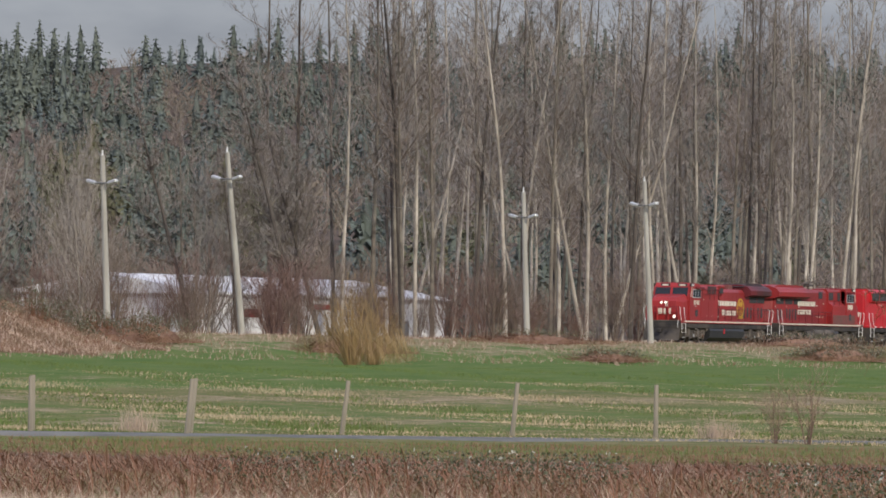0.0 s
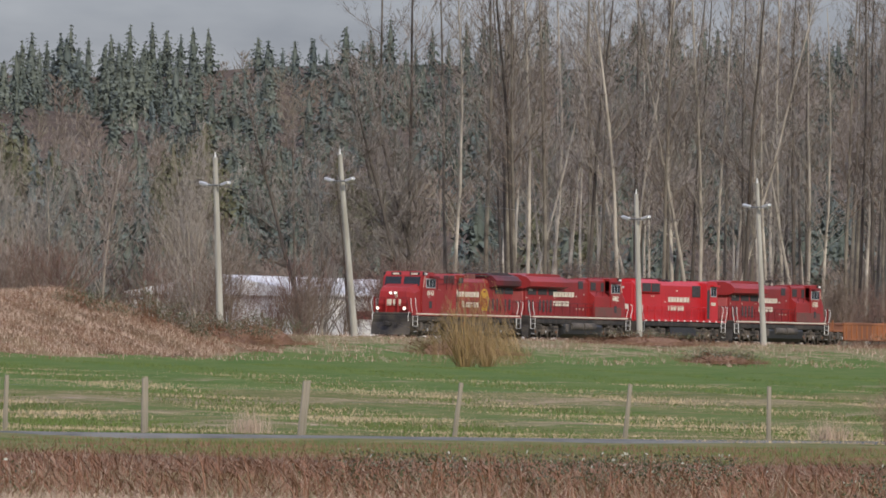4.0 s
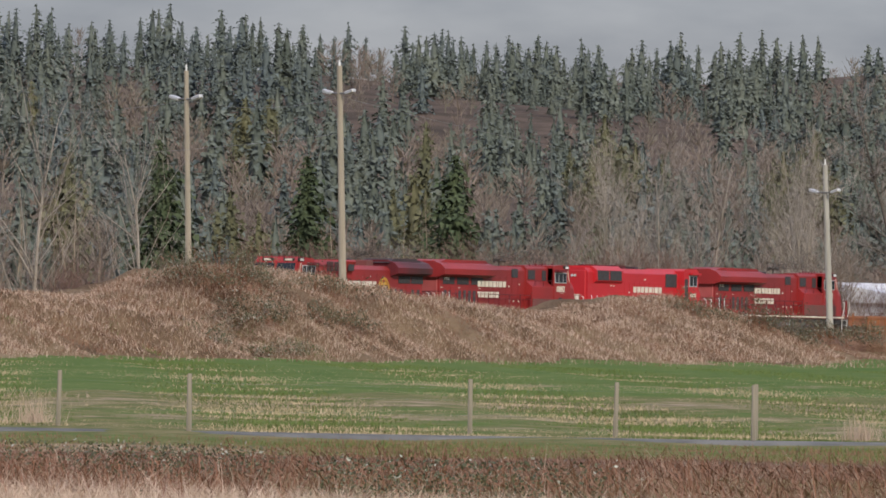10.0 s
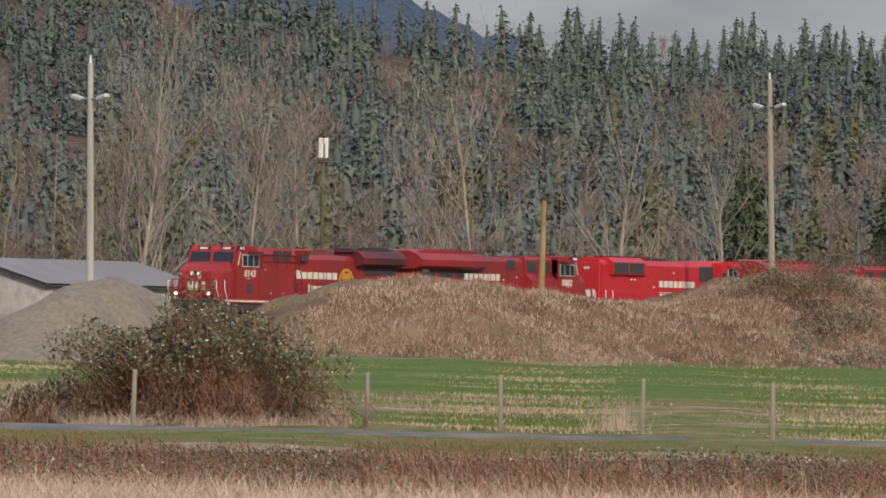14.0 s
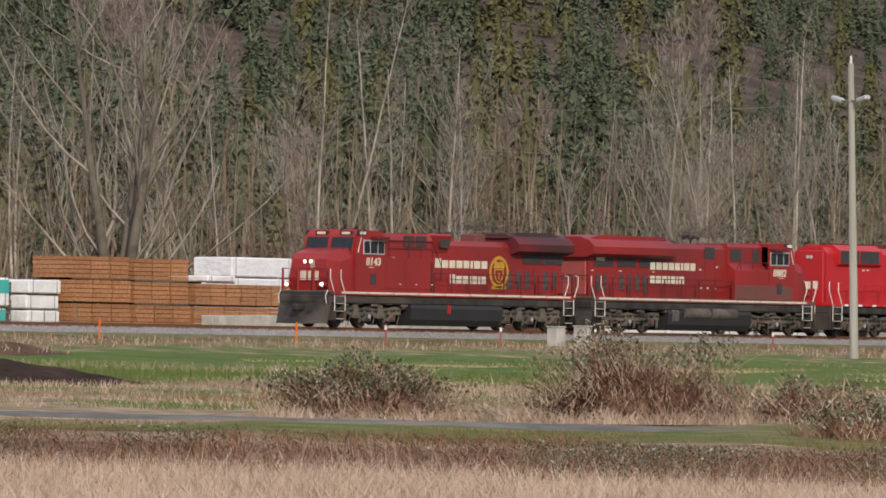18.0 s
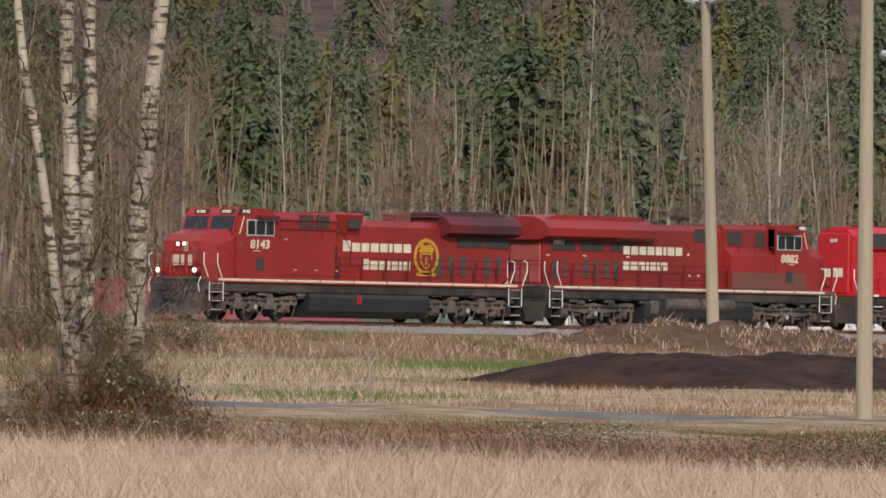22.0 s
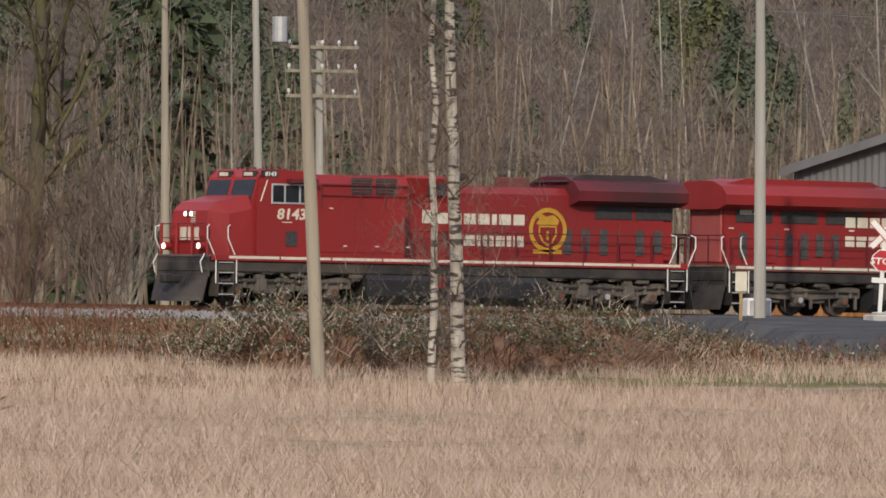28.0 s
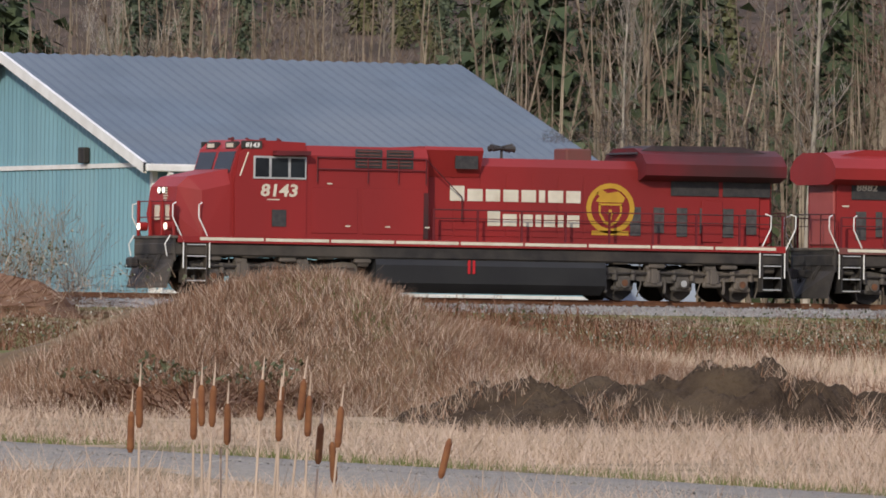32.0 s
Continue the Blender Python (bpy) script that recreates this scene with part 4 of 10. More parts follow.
        for sgn in (-1, 1):
            y = sgn * 1.485
            part("lower_panel", Shape().box(2.9, min(y, y + sgn * 0.04), 1.72, 8.1, max(y, y + sgn * 0.04), 2.42, 0.01), M_GRIME, lo, "brown grimy lower panel")
            part("equipment_door", Shape().box(5.3, min(sgn * 1.06, sgn * 1.08), 3.55, 5.9, max(sgn * 1.06, sgn * 1.08), 4.2, 0.01), M_GRILLE, lo)
            part("air_grille", Shape().box(6.9, min(sgn * 1.06, sgn * 1.08), 3.62, 7.9, max(sgn * 1.06, sgn * 1.08), 4.2, 0.01), M_GRILLE, lo)
            part("air_grille", Shape().box(9.2, min(sgn * 0.98, sgn * 1.0), 3.7, 10.1, max(sgn * 0.98, sgn * 1.0), 4.25, 0.01), M_GRILLE, lo)
            rl = Shape()
            rail_bent(rl, [(5.1, sgn * 1.42, 3.55), (7.6, sgn * 1.42, 3.55), (8.2, sgn * 1.46, 2.7)], 0.02)
            for x in (5.2, 6.4, 7.5):
                rail_bent(rl, [(x, sgn * 1.42, 3.1), (x, sgn * 1.42, 3.55)], 0.018)
            part("shoulder_rail", rl, M_REDDARK, lo)
            for x, z in ((8.9, 3.25), (10.4, 3.1), (7.2, 3.2), (9.7, 2.2), (10.3, 2.2), (9.0, 2.2)):
                part("stencil_mark", Shape().box(x, min(sgn * 0.98, sgn * 0.995), z, x + 0.14, max(sgn * 0.98, sgn * 0.995), z + 0.09), M_CREAM, lo)
        hood = (8.1, L - 1.1, 4.40)
        rad = (L - 8.1, L - 0.75)
    s = Shape().along_x([(-0.96, 1.70), (-0.96, hood[2] - 0.25), (-0.72, hood[2]), (0.72, hood[2]), (0.96, hood[2] - 0.25), (0.96, 1.70)], hood[0], hood[1] if kind == "b" else L - 1.55)
    part("engine_hood", s, red, lo, "long red engine hood")
    for sgn in (-1, 1):
        y = sgn * 0.965
        xx = hood[0] + 0.25
        end = rad[0] if kind == "a" else L - 8.6
        while xx + 0.82 < end:
            part("hood_door", Shape().box(xx, min(y, y + sgn * 0.012), 1.85, xx + 0.80, max(y, y + sgn * 0.012), 3.75, 0.008), red, lo)
            xx += 0.86
    # radiator with its overhanging wings
    r0, r1 = rad
    s = Shape()
    s.along_x([(-1.05, 3.62), (-1.50, 3.78), (-1.52, 4.12), (-1.22, 4.42), (-0.7, 4.60), (0.7, 4.60), (1.22, 4.42), (1.52, 4.12), (1.50, 3.78), (1.05, 3.62)], r0, r1)
    part("radiator_cabin", s, M_REDDARK if kind == "a" else red, lo, "flared radiator cabin under the roof edge")
    s = Shape().along_y([(r0 - 0.15, 4.42), (r0 + 0.5, 4.68), (r1 - 1.3, 4.70), (r1 - 0.35, 4.5), (r1 - 0.4, 4.40), (r0, 4.40)], -0.95, 0.95)
    part("radiator_top", s, M_SOOT if kind == "a" else red, lo)
    for sgn in (-1, 1):
        y = sgn * 0.972
        for q in range(2 if kind == "a" else 3):
            x = r0 + 1.1 + q * 1.75 if kind == "a" else r0 + 0.9 + (2 - q) * 2.0
            part("radiator_mesh", Shape().box(x, min(y, y + sgn * 0.02), 3.18, x + 1.62, max(y, y + sgn * 0.02), 3.62, 0.01), M_GRILLE, lo, "dark radiator mesh panel")
        n = 6 if kind == "a" else 7
        for q in range(n):
            x = (r0 - 0.25 + q * 0.78) if kind == "a" else (r1 - 1.35 - q * 0.68)
            part("filter_door", Shape().box(x, min(y, y + sgn * 0.016), 1.95 + (0.1 if q % 2 else 0), x + 0.36, max(y, y + sgn * 0.016), 2.82, 0.01), M_FILTER, lo, "grey filter door")
        part("end_door", Shape().box(r1 - 2.6, min(y, y + sgn * 0.03), 1.8, r1 - 1.9, max(y, y + sgn * 0.03), 3.05, 0.01), red, lo)
        handrail(lo, hood[0] + 0.2, L - 1.0, sgn * 1.46, 1.70, 2.62)
        if kind == "b":
            for x in (r1 - 0.75, r1 - 6.1, r1 - 3.2):
                part("stencil_mark", Shape().box(x, min(y, y + sgn * 0.02), 2.95, x + 0.22, max(y, y + sgn * 0.02), 3.0), M_CREAM, lo)
    s = Shape().box(L - 1.6, -0.9, 1.7, L - 1.05, 0.9, 4.15, 0.12)
    part("hood_end", s, M_PALERED if kind == "b" else red, lo, "sun-bleached hood end" if kind == "b" else "")
    part("end_light", Shape().box(L - 1.06, -0.22, 3.9, L - 0.96, 0.22, 4.12, 0.02), M_BLACK, lo)
    for y in (-0.1, 0.1):
        part("lamp", Shape().cyl((L - 0.97, y, 4.01), (L - 0.93, y, 4.01), 0.075, n=10), M_LENS, lo)
    part("end_rail", Shape().tube([(L - 0.84, -1.32, 2.72), (L - 0.84, 1.32, 2.72)], 0.02), M_REDDARK, lo, "dark red end handrail")
    for y in (-1.32, -0.4, 0.4, 1.32):
        part("end_post", Shape().tube([(L - 0.84, y, 1.7), (L - 0.84, y, 2.71)], 0.022), M_REDDARK, lo)
    # exhaust, horn
    e = 14.05 if kind == "a" else 11.9
    part("exhaust_stack", Shape().box(e, -0.45, 4.15, e + 0.85, 0.45, 4.55, 0.04), M_GRIME if kind == "a" else M_SOOT, lo, "sooty exhaust stack")
    h = Shape()
    for q, zz in ((-0.16, 4.5), (0.0, 4.56), (0.16, 4.5)):
        h.cyl((12.1, q, zz), (12.45, q, zz), 0.03, 0.11, 8)
        h.cyl((12.1, q + 0.08, zz), (11.78, q + 0.08, zz), 0.03, 0.09, 8)
    h.cyl((12.1, 0, 4.15), (12.1, 0, 4.5), 0.04, n=6)
    part("horn", h, M_BLACK, lo, "black air horn cluster", m=pose(0 if kind == "a" else -2.2, 0, 0.0 if kind == "a" else 0.22))
    # tank and trucks
    tx0, tx1 = (7.35, 14.95) if kind == "a" else (6.5, L - 7.4)
    s = Shape().along_x([(-1.38, 1.18), (-1.46, 0.95), (-1.40, 0.42), (-1.05, 0.14), (1.05, 0.14), (1.40, 0.42), (1.46, 0.95), (1.38, 1.18)], tx0, tx1)
    part("fuel_tank", s, M_TANK, lo, "long black fuel tank")
    if kind == "a":
        for sgn in (-1, 1):
            f = Shape()
            for q in (0, 0.16):
                f.box(10.35 + q, min(sgn * 1.45, sgn * 1.475), 0.72, 10.43 + q, max(sgn * 1.45, sgn * 1.475), 1.12)
            part("tank_gauge", f, M_RED3, lo, "red fill gauge")
    else:
        for sgn in (-1, 1):
            for x in (7.9, 10.35):
                a_ = Shape().cyl((x, sgn * 1.30, 0.98), (x + 2.2, sgn * 1.30, 0.98), 0.30, n=14)
                part("air_reservoir", a_, M_DUST, lo, "dusty cylindrical air reservoir", smooth=False)
            part("air_dryer", Shape().box(L - 8.4, min(sgn * 1.1, sgn * 1.48), 0.5, L - 7.75, max(sgn * 1.1, sgn * 1.48), 1.15, 0.08), M_DUST, lo)
    bracket = None
    for q in range(16):
        x = 1.8 + q * (L - 3.6) / 15
        for y in (-1.15, 1.15):
            m_ = pose(x, y, 0.98 + 0.1 * (q % 2))
            if bracket is None:
                bracket = part("frame_bracket", Shape().box(0, -0.25, 0, 0.55, 0.25, 0.13, 0.03), M_DUST, lo, m=m_)
            else:
                again(bracket, lo, m_)
    truck(lo, 4.1 if kind == "a" else 4.0, 3, 1.98)
    truck(lo, L - 4.25 if kind == "a" else L - 4.2, 3, 1.98)
    # paint marks
    for sgn in (-1, 1):
        y = sgn * (0.98 if kind == "a" else 0.982)
        if letters and kind == "a":
            if sgn < 0:
                letter_bars(lo, "lettering", 9.95, 14.28, y, 2.90, 3.26, WORD_A, M_CREAM)
                letter_bars(lo, "lettering", 11.2, 14.25, y, 2.17, 2.53, WORD_B, M_CREAM)
            else:
                letter_bars(lo, "lettering", 9.95, 14.28, y, 2.90, 3.26, WORD_A[::-1], M_CREAM, 1.0)
        elif letters:
            seq = (10.9, 14.9, 11.9, 14.9) if sgn > 0 else (10.9, 14.9, 10.9, 13.8)
            letter_bars(lo, "lettering", seq[0], seq[1], y, 3.08, 3.44, WORD_A[::-1], M_CREAM, 1.0)
            letter_bars(lo, "lettering", seq[2], seq[3], y, 2.42, 2.78, WORD_B[::-1], M_CREAM, 1.0)
        if badge:
            emblem(lo, 15.28, y, 2.76, 1.62, 1.52)
        number(lo, text, 4.12, sgn * 1.53 if kind == "a" else sgn * 1.53, 2.92 if kind == "a" else 2.90, 0.50, M_CREAM, flip=sgn > 0)
        if kind == "b":
            number(lo, text, L - 2.1, sgn * 0.985, 3.45, 0.30, M_CREAM, flip=sgn > 0, name="hood_number")
        part("stencil_mark", Shape().box(3.75, min(sgn * 1.52, sgn * 1.528), 2.80, 4.15, max(sgn * 1.52, sgn * 1.528), 2.83), M_CREAM, lo)
    return lo


def narrow_cab_locomotive(L, m, label):
    """An older six-axle road switcher, built cab end first; it runs long hood first."""
    lo = thing("locomotive", m, label, "locomotive", "locomotives of the train")
    red = M_RED3
    part("main_frame", Shape().box(0.7, -1.42, 1.12, L - 0.7, 1.42, 1.48, 0.05), M_BLACK, lo)
    part("running_board", Shape().box(0.7, -1.5, 1.50, L - 0.7, 1.5, 1.62, 0.01), red, lo)
    for sgn in (-1, 1):
        s = Shape()
        x = 1.4
        while x < L - 1.3:
            s.box(x, min(sgn * 1.5, sgn * 1.508), 1.50, x + 0.35, max(sgn * 1.5, sgn * 1.508), 1.60)
            x += 1.3
        part("sill_stripe", s, M_WHITE, lo, "short white reflective dashes")
    for x, out in ((0.72, -1), (L - 0.72, 1)):
        part("pilot_plate", Shape().box(min(x, x - out * 0.08), -1.45, 0.3, max(x, x - out * 0.08), 1.45, 1.5, 0.02), M_BLACK, lo)
        coupler(lo, x, out)
    for x, f in ((1.4, -1), (L - 1.3, 1)):
        for sgn in (-1, 1):
            steps(lo, x, sgn, 0.5, -f)
    part("short_nose", Shape().along_y([(1.0, 1.62), (2.7, 1.62), (2.7, 3.35), (1.35, 3.25), (1.05, 3.0)], -0.9, 0.9), red, lo, "low red nose")
    s = Shape().along_y([(2.5, 1.62), (4.7, 1.62), (4.7, 4.42), (4.4, 4.55), (2.8, 4.55), (2.5, 4.40)], -1.42, 1.42)
    cab = part("cab", s, red, lo, "red cab with side windows")
    for sgn in (-1, 1):
        y = sgn * 1.425
        w = part("side_window", Shape().box(2.75, min(y, y + sgn * 0.03), 3.40, 3.95, max(y, y + sgn * 0.03), 4.15, 0.01), M_ALU, cab)
        for x0, x1 in ((2.82, 3.32), (3.39, 3.88)):
            part("pane", Shape().box(x0, min(y + sgn * 0.028, y + sgn * 0.036), 3.46, x1, max(y + sgn * 0.028, y + sgn * 0.036), 4.09), M_GLASS, w)
        part("cab_door", Shape().box(4.15, min(y, y + sgn * 0.025), 1.75, 4.62, max(y, y + sgn * 0.025), 3.9, 0.01), M_GRILLE, cab)
        part("sun_visor", Shape().along_y([(2.7, 4.28), (4.0, 4.28), (4.0, 4.18), (2.7, 4.16)], min(y, y + sgn * 0.3), max(y, y + sgn * 0.3)), red, cab)
    s = Shape().along_x([(-0.96, 1.62), (-0.96, 4.15), (-0.7, 4.45), (0.7, 4.45), (0.96, 4.15), (0.96, 1.62)], 4.7, L - 1.05)
    part("long_hood", s, red, lo, "long bright red hood")
    part("hood_end", Shape().box(L - 1.1, -0.82, 1.62, L - 0.98, 0.82, 4.3, 0.05), red, lo)
    for y in (-0.1, 0.1):
        part("lamp", Shape().cyl((L - 0.99, y, 3.95), (L - 0.93, y, 3.95), 0.09, n=10), M_LENS, lo)
    part("end_mark", Shape().box(L - 0.985, -0.7, 2.35, L - 0.97, 0.5, 2.75), M_CREAM, lo, "plain cream mark on the hood end")
    s = Shape().along_x([(-0.97, 3.5), (-1.18, 3.62), (-1.18, 4.3), (-0.8, 4.58), (0.8, 4.58), (1.18, 4.3), (1.18, 3.62), (0.97, 3.5)], L - 5.9, L - 1.9)
    part("radiator_cabin", s, red, lo, "flared radiator section")
    for sgn in (-1, 1):
        y = sgn * 1.185
        for q in range(2):
            part("radiator_mesh", Shape().box(L - 5.6 + q * 1.85, min(y, y + sgn * 0.02), 3.66, L - 3.9 + q * 1.85, max(y, y + sgn * 0.02), 4.28, 0.01), M_GRILLE, lo)
        y = sgn * 0.965
        part("air_grille", Shape().box(4.9, min(y, y + sgn * 0.03), 3.35, 6.6, max(y, y + sgn * 0.03), 4.2, 0.01), M_GRILLE, lo, "dark inertial air grille")
        x = 6.9
        while x + 0.7 < L - 6:
            part("hood_door", Shape().box(x, min(y, y + sgn * 0.012), 1.8, x + 0.68, max(y, y + sgn * 0.012), 3.6, 0.008), red, lo)
            x += 0.74
        letter_bars(lo, "lettering", 7.2, 11.5, sgn * 0.985, 2.95, 3.32, WORD_A[::-1], M_CREAM, 1.0)
        letter_bars(lo, "lettering", 8.3, 11.5, sgn * 0.985, 2.30, 2.67, WORD_B[::-1], M_CREAM, 1.0)
        letter_bars(lo, "number_mark", 2.9, 3.8, sgn * 1.435, 2.75, 2.98, (1, 1, 1, 1), M_CREAM, 1.0)
        handrail(lo, 4.9, L - 1.0, sgn * 1.45, 1.62, 2.6, colour=red)
        for x, z in ((6.2, 3.75), (9.6, 3.75), (12.0, 2.9), (14.3, 3.3), (14.7, 3.3)):
            part("stencil_mark", Shape().box(x, min(y, y + sgn * 0.02), z, x + 0.2, max(y, y + sgn * 0.02), z + 0.08), M_CREAM, lo)
    part("exhaust_stack", Shape().box(9.4, -0.35, 4.4, 10.0, 0.35, 4.62, 0.04), M_SOOT, lo)
    for x in (12.0, 14.2, 16.2):
        part("roof_fan", Shape().cyl((x, 0, 4.42), (x, 0, 4.66), 0.62, n=18), M_REDDARK, lo)
    s = Shape().along_x([(-1.3, 1.12), (-1.35, 0.5), (-1.05, 0.25), (1.05, 0.25), (1.35, 0.5), (1.3, 1.12)], 6.6, L - 7.4)
    part("fuel_tank", s, M_TANK, lo, "black fuel tank")
    truck(lo, 4.1, 3, 1.85)
    truck(lo, L - 4.1, 3, 1.85)
    return lo


def well_wagon(L, m):
    wg = thing("well_wagon", m, "empty faded orange-brown container well wagon behind the locomotives", "freight wagon", "wagons of the train")
    for sgn in (-1, 1):
        y = sgn * 1.42
        s = Shape()
        s.box(2.6, min(y, y - sgn * 0.06), 0.42, L - 2.6, max(y, y - sgn * 0.06), 1.55)
        s.box(2.5, min(y + sgn * 0.06, y - sgn * 0.12), 1.55, L - 2.5, max(y + sgn * 0.06, y - sgn * 0.12), 1.75, 0.03)
        s.box(2.6, min(y + sgn * 0.05, y - sgn * 0.1), 0.36, L - 2.6, max(y + sgn * 0.05, y - sgn * 0.1), 0.52, 0.02)
        side = part("well_side", s, M_WELL, wg, "ribbed orange-brown well side")
        x = 3.1
        rib = None
        while x < L - 3:
            if rib is None:
                rib = part("rib", Shape().box(-0.05, -0.05, 0.5, 0.05, 0.05, 1.56), M_WELL, side, m=pose(x, y + sgn * 0.03, 0))
            else:
                again(rib, side, pose(x, y + sgn * 0.03, 0))
            x += 1.15
    part("well_floor", Shape().box(2.6, -1.36, 0.36, L - 2.6, 1.36, 0.44), M_RUST, wg)
    for a, b in ((0.5, 2.7), (L - 2.7, L - 0.5)):
        part("end_platform", Shape().box(a, -1.35, 1.0, b, 1.35, 1.18, 0.03), M_WELL, wg)
        e = Shape()
        for y in (-1.2, 0, 1.2):
            e.box(a + 0.1, y - 0.06, 1.18, a + 0.2, y + 0.06, 1.9)
        part("end_post", e, M_WELL, wg)
    for x, out in ((0.5, -1), (L - 0.5, 1)):
        coupler(wg, x, out)
    for x in (1.6, L - 1.6):
        truck(wg, x, 2, 1.75)
    return wg


LOCOS = []


def build_train():
    """Everything stands where it is at 32 s; motions() carries it."""
    def put(offset, length, back):
        x = NOSE_AT_END + offset
        return pose(x + length, 273, 3.3, 0, 0, 180) if back else pose(x, 273, 3.3)

    a = wide_cab_locomotive(21.85, M_RED, "a", "8143", badge=True, m=put(0, 21.85, False), label="red six-axle diesel locomotive leading, cream stripe, gold badge", leading=True)
    b = wide_cab_locomotive(21.35, M_RED2, "b", "8882", m=put(21.85, 21.35, True), label="weathered red diesel locomotive running backwards, brown grime on its lower cab")
    c = narrow_cab_locomotive(19.3, put(43.2, 19.3, True), "bright red older diesel locomotive running long hood first")
    d = wide_cab_locomotive(22.2, M_RED2, "b", "8782", m=put(62.5, 22.2, True), label="weathered dark red diesel locomotive coupled behind the bright one")
    LOCOS.extend([(a, 0, 21.85, False), (b, 21.85, 21.35, True), (c, 43.2, 19.3, True), (d, 62.5, 22.2, True)])
    x = 84.7
    for i in range(3):
        w = well_wagon(21.0, put(x, 21.0, False))
        LOCOS.append((w, x, 21.0, False))
        x += 21.0


build_train()


def exhaust_haze(loco, x0, way, seed):
    """Thin smoke drifting back from the stack, in many small flecks that ride with the engine."""
    r = np.random.default_rng(seed)
    n = 2600
    k = r.beta(1.2, 1.6, n)
    c = np.stack([x0 + way * 9.5 * k, r.normal(0.2, 0.5, n) * (0.4 + k), 4.75 + (0.25 + 1.3 * k) * np.abs(r.normal(0, 0.75, n))], -1)
    a, b = r.normal(size=(n, 3)), r.normal(size=(n, 3))
    s = r.uniform(0.05, 0.13, (n, 1))
    a, b = a / np.linalg.norm(a, axis=1, keepdims=True) * s, b / np.linalg.norm(b, axis=1, keepdims=True) * s
    V = np.stack([c - a, c + b, c + a], 1).reshape(-1, 3)
    o = new("exhaust_haze", mesh_np("exhaust_haze", V, np.arange(3 * n).reshape(-1, 3), M_SMOKE))
    o.parent = loco
    tagged(o, "thin brown exhaust haze drifting back from the stack", kind="stuff")


for i_, (ob_, off_, len_, back_) in enumerate(LOCOS):
    if i_ in (0, 1, 3):
        exhaust_haze(ob_, 11.0 if back_ else 13.5, -1 if back_ else 1, 70 + i_)


# ---- poles, wires, fence ----
def utility_pole(x, y, top_x, top_y, top_z, r, material, label, base=None, lamps=0, arm=None, group="poles along the line"):
    """A tapered, slightly leaning pole; lamps: two flood lamps on a short arm; arm: a crossarm with insulators."""
    z = float(land(x, y)) - 0.1 if base is None else base
    ob = thing("utility_pole", pose(x, y, z), label, "utility pole", group)
    top = (top_x - x, top_y - y, top_z - z)
    s = Shape().cyl((0, 0, 0), top, r, r * 0.65, 14)
    part("pole_shaft", s, material, ob, smooth=False)
    t = Vector(top)
    if lamps:
        q = t + Vector((0, 0, -lamps))
        part("lamp_arm", Shape().cyl(q - Vector((0.2, 0.75, 0)), q + Vector((0.2, 0.75, 0)), 0.05, n=6), M_WIRE, ob)
        for k in (-1, 1):
            c = q + Vector((0.25 * k, 0.85 * k, 0.08))
            lm = Shape().box(-0.34, -0.17, -0.11, 0.34, 0.17, 0.11, 0.05)
            part("flood_lamp", lm, M_ALU, ob, "grey flood lamp", m=Matrix.Translation(c) @ pose(0, 0, 0, 0, 0, 75) @ pose(0, 0, 0, 0, -14 * k, 0))
        part("pole_cap", Shape().cyl(t, t + Vector((0, 0, 0.35)), 0.07, 0.04, 8), M_INSUL, ob)
    if arm:
        for dz, w, k in arm:
            q = t + Vector((0, 0, -dz))
            a = part("crossarm", Shape().box(-w, -0.06, -0.06, w, 0.06, 0.06, 0.01), M_POST, ob, m=Matrix.Translation(q + Vector((0, -0.2, 0))) @ pose(0, 0, 0, 0, 0, -30))
            for i in range(k):
                p = -w * 0.92 + 1.84 * w * i / max(1, k - 1)
                ins = Shape().cyl((p, 0, 0.06), (p, 0, 0.16), 0.02, n=6).cyl((p, 0, 0.14), (p, 0, 0.26), 0.06, 0.045, 8)
                part("insulator", ins, M_INSUL, a)
            b = Shape().tube([(-0.55, 0, -0.04), (0, 0.02, -0.55)], 0.018).tube([(0.55, 0, -0.04), (0, 0.02, -0.55)], 0.018)
            part("brace", b, M_WIRE, a)
    return ob


def wire(points, sag, r=0.012, label="thin dark overhead wire slung between poles"):
    n = 14
    for a, b in zip(points, points[1:]):
        line = [Vector(a).lerp(Vector(b), i / n) - Vector((0, 0, sag * 4 * (i / n) * (1 - i / n))) for i in range(n + 1)]
        solid("overhead_wire", Shape().tube(line, r, 4), M_WIRE, Matrix(), label, "wire", "overhead wires")


GREY_LAB = "tall weathered grey wooden pole with two flood lamps"
POLES_FAR = [(581.2, 258, 580, 14.6), (602.8, 258, 599.9, 15.3), (653.4, 258, 652.3, 13.8), (677.7, 258, 675.9, 15.1)]
for x, y, tx, tz in POLES_FAR:
    utility_pole(x, y, tx, y, tz, 0.23, M_POLEGREY, GREY_LAB, base=3.3, lamps=1.75)
utility_pole(501.4, 262, 500.6, 262, 18.0, 0.2, M_POLE, "tall weathered wooden pole behind the grassy berm", base=3.0, lamps=1.6)
utility_pole(520.7, 262, 519.7, 262, 18.9, 0.24, M_POLE, GREY_LAB, base=3.0, lamps=1.6)
utility_pole(386.3, 246, 385.7, 246, 15.55, 0.2, M_POLEGREY, GREY_LAB, lamps=1.7)
utility_pole(401.8, 246, 401.5, 246, 15.6, 0.2, M_POLEGREY, GREY_LAB, lamps=1.7)
utility_pole(312.1, 250, 311.2, 250, 17.6, 0.26, M_POLE, "thick tan wooden pole beside the track", lamps=1.5)
utility_pole(313.0, 241, 312.4, 241, 15.5, 0.2, M_POLEGREY, GREY_LAB, lamps=1.6)
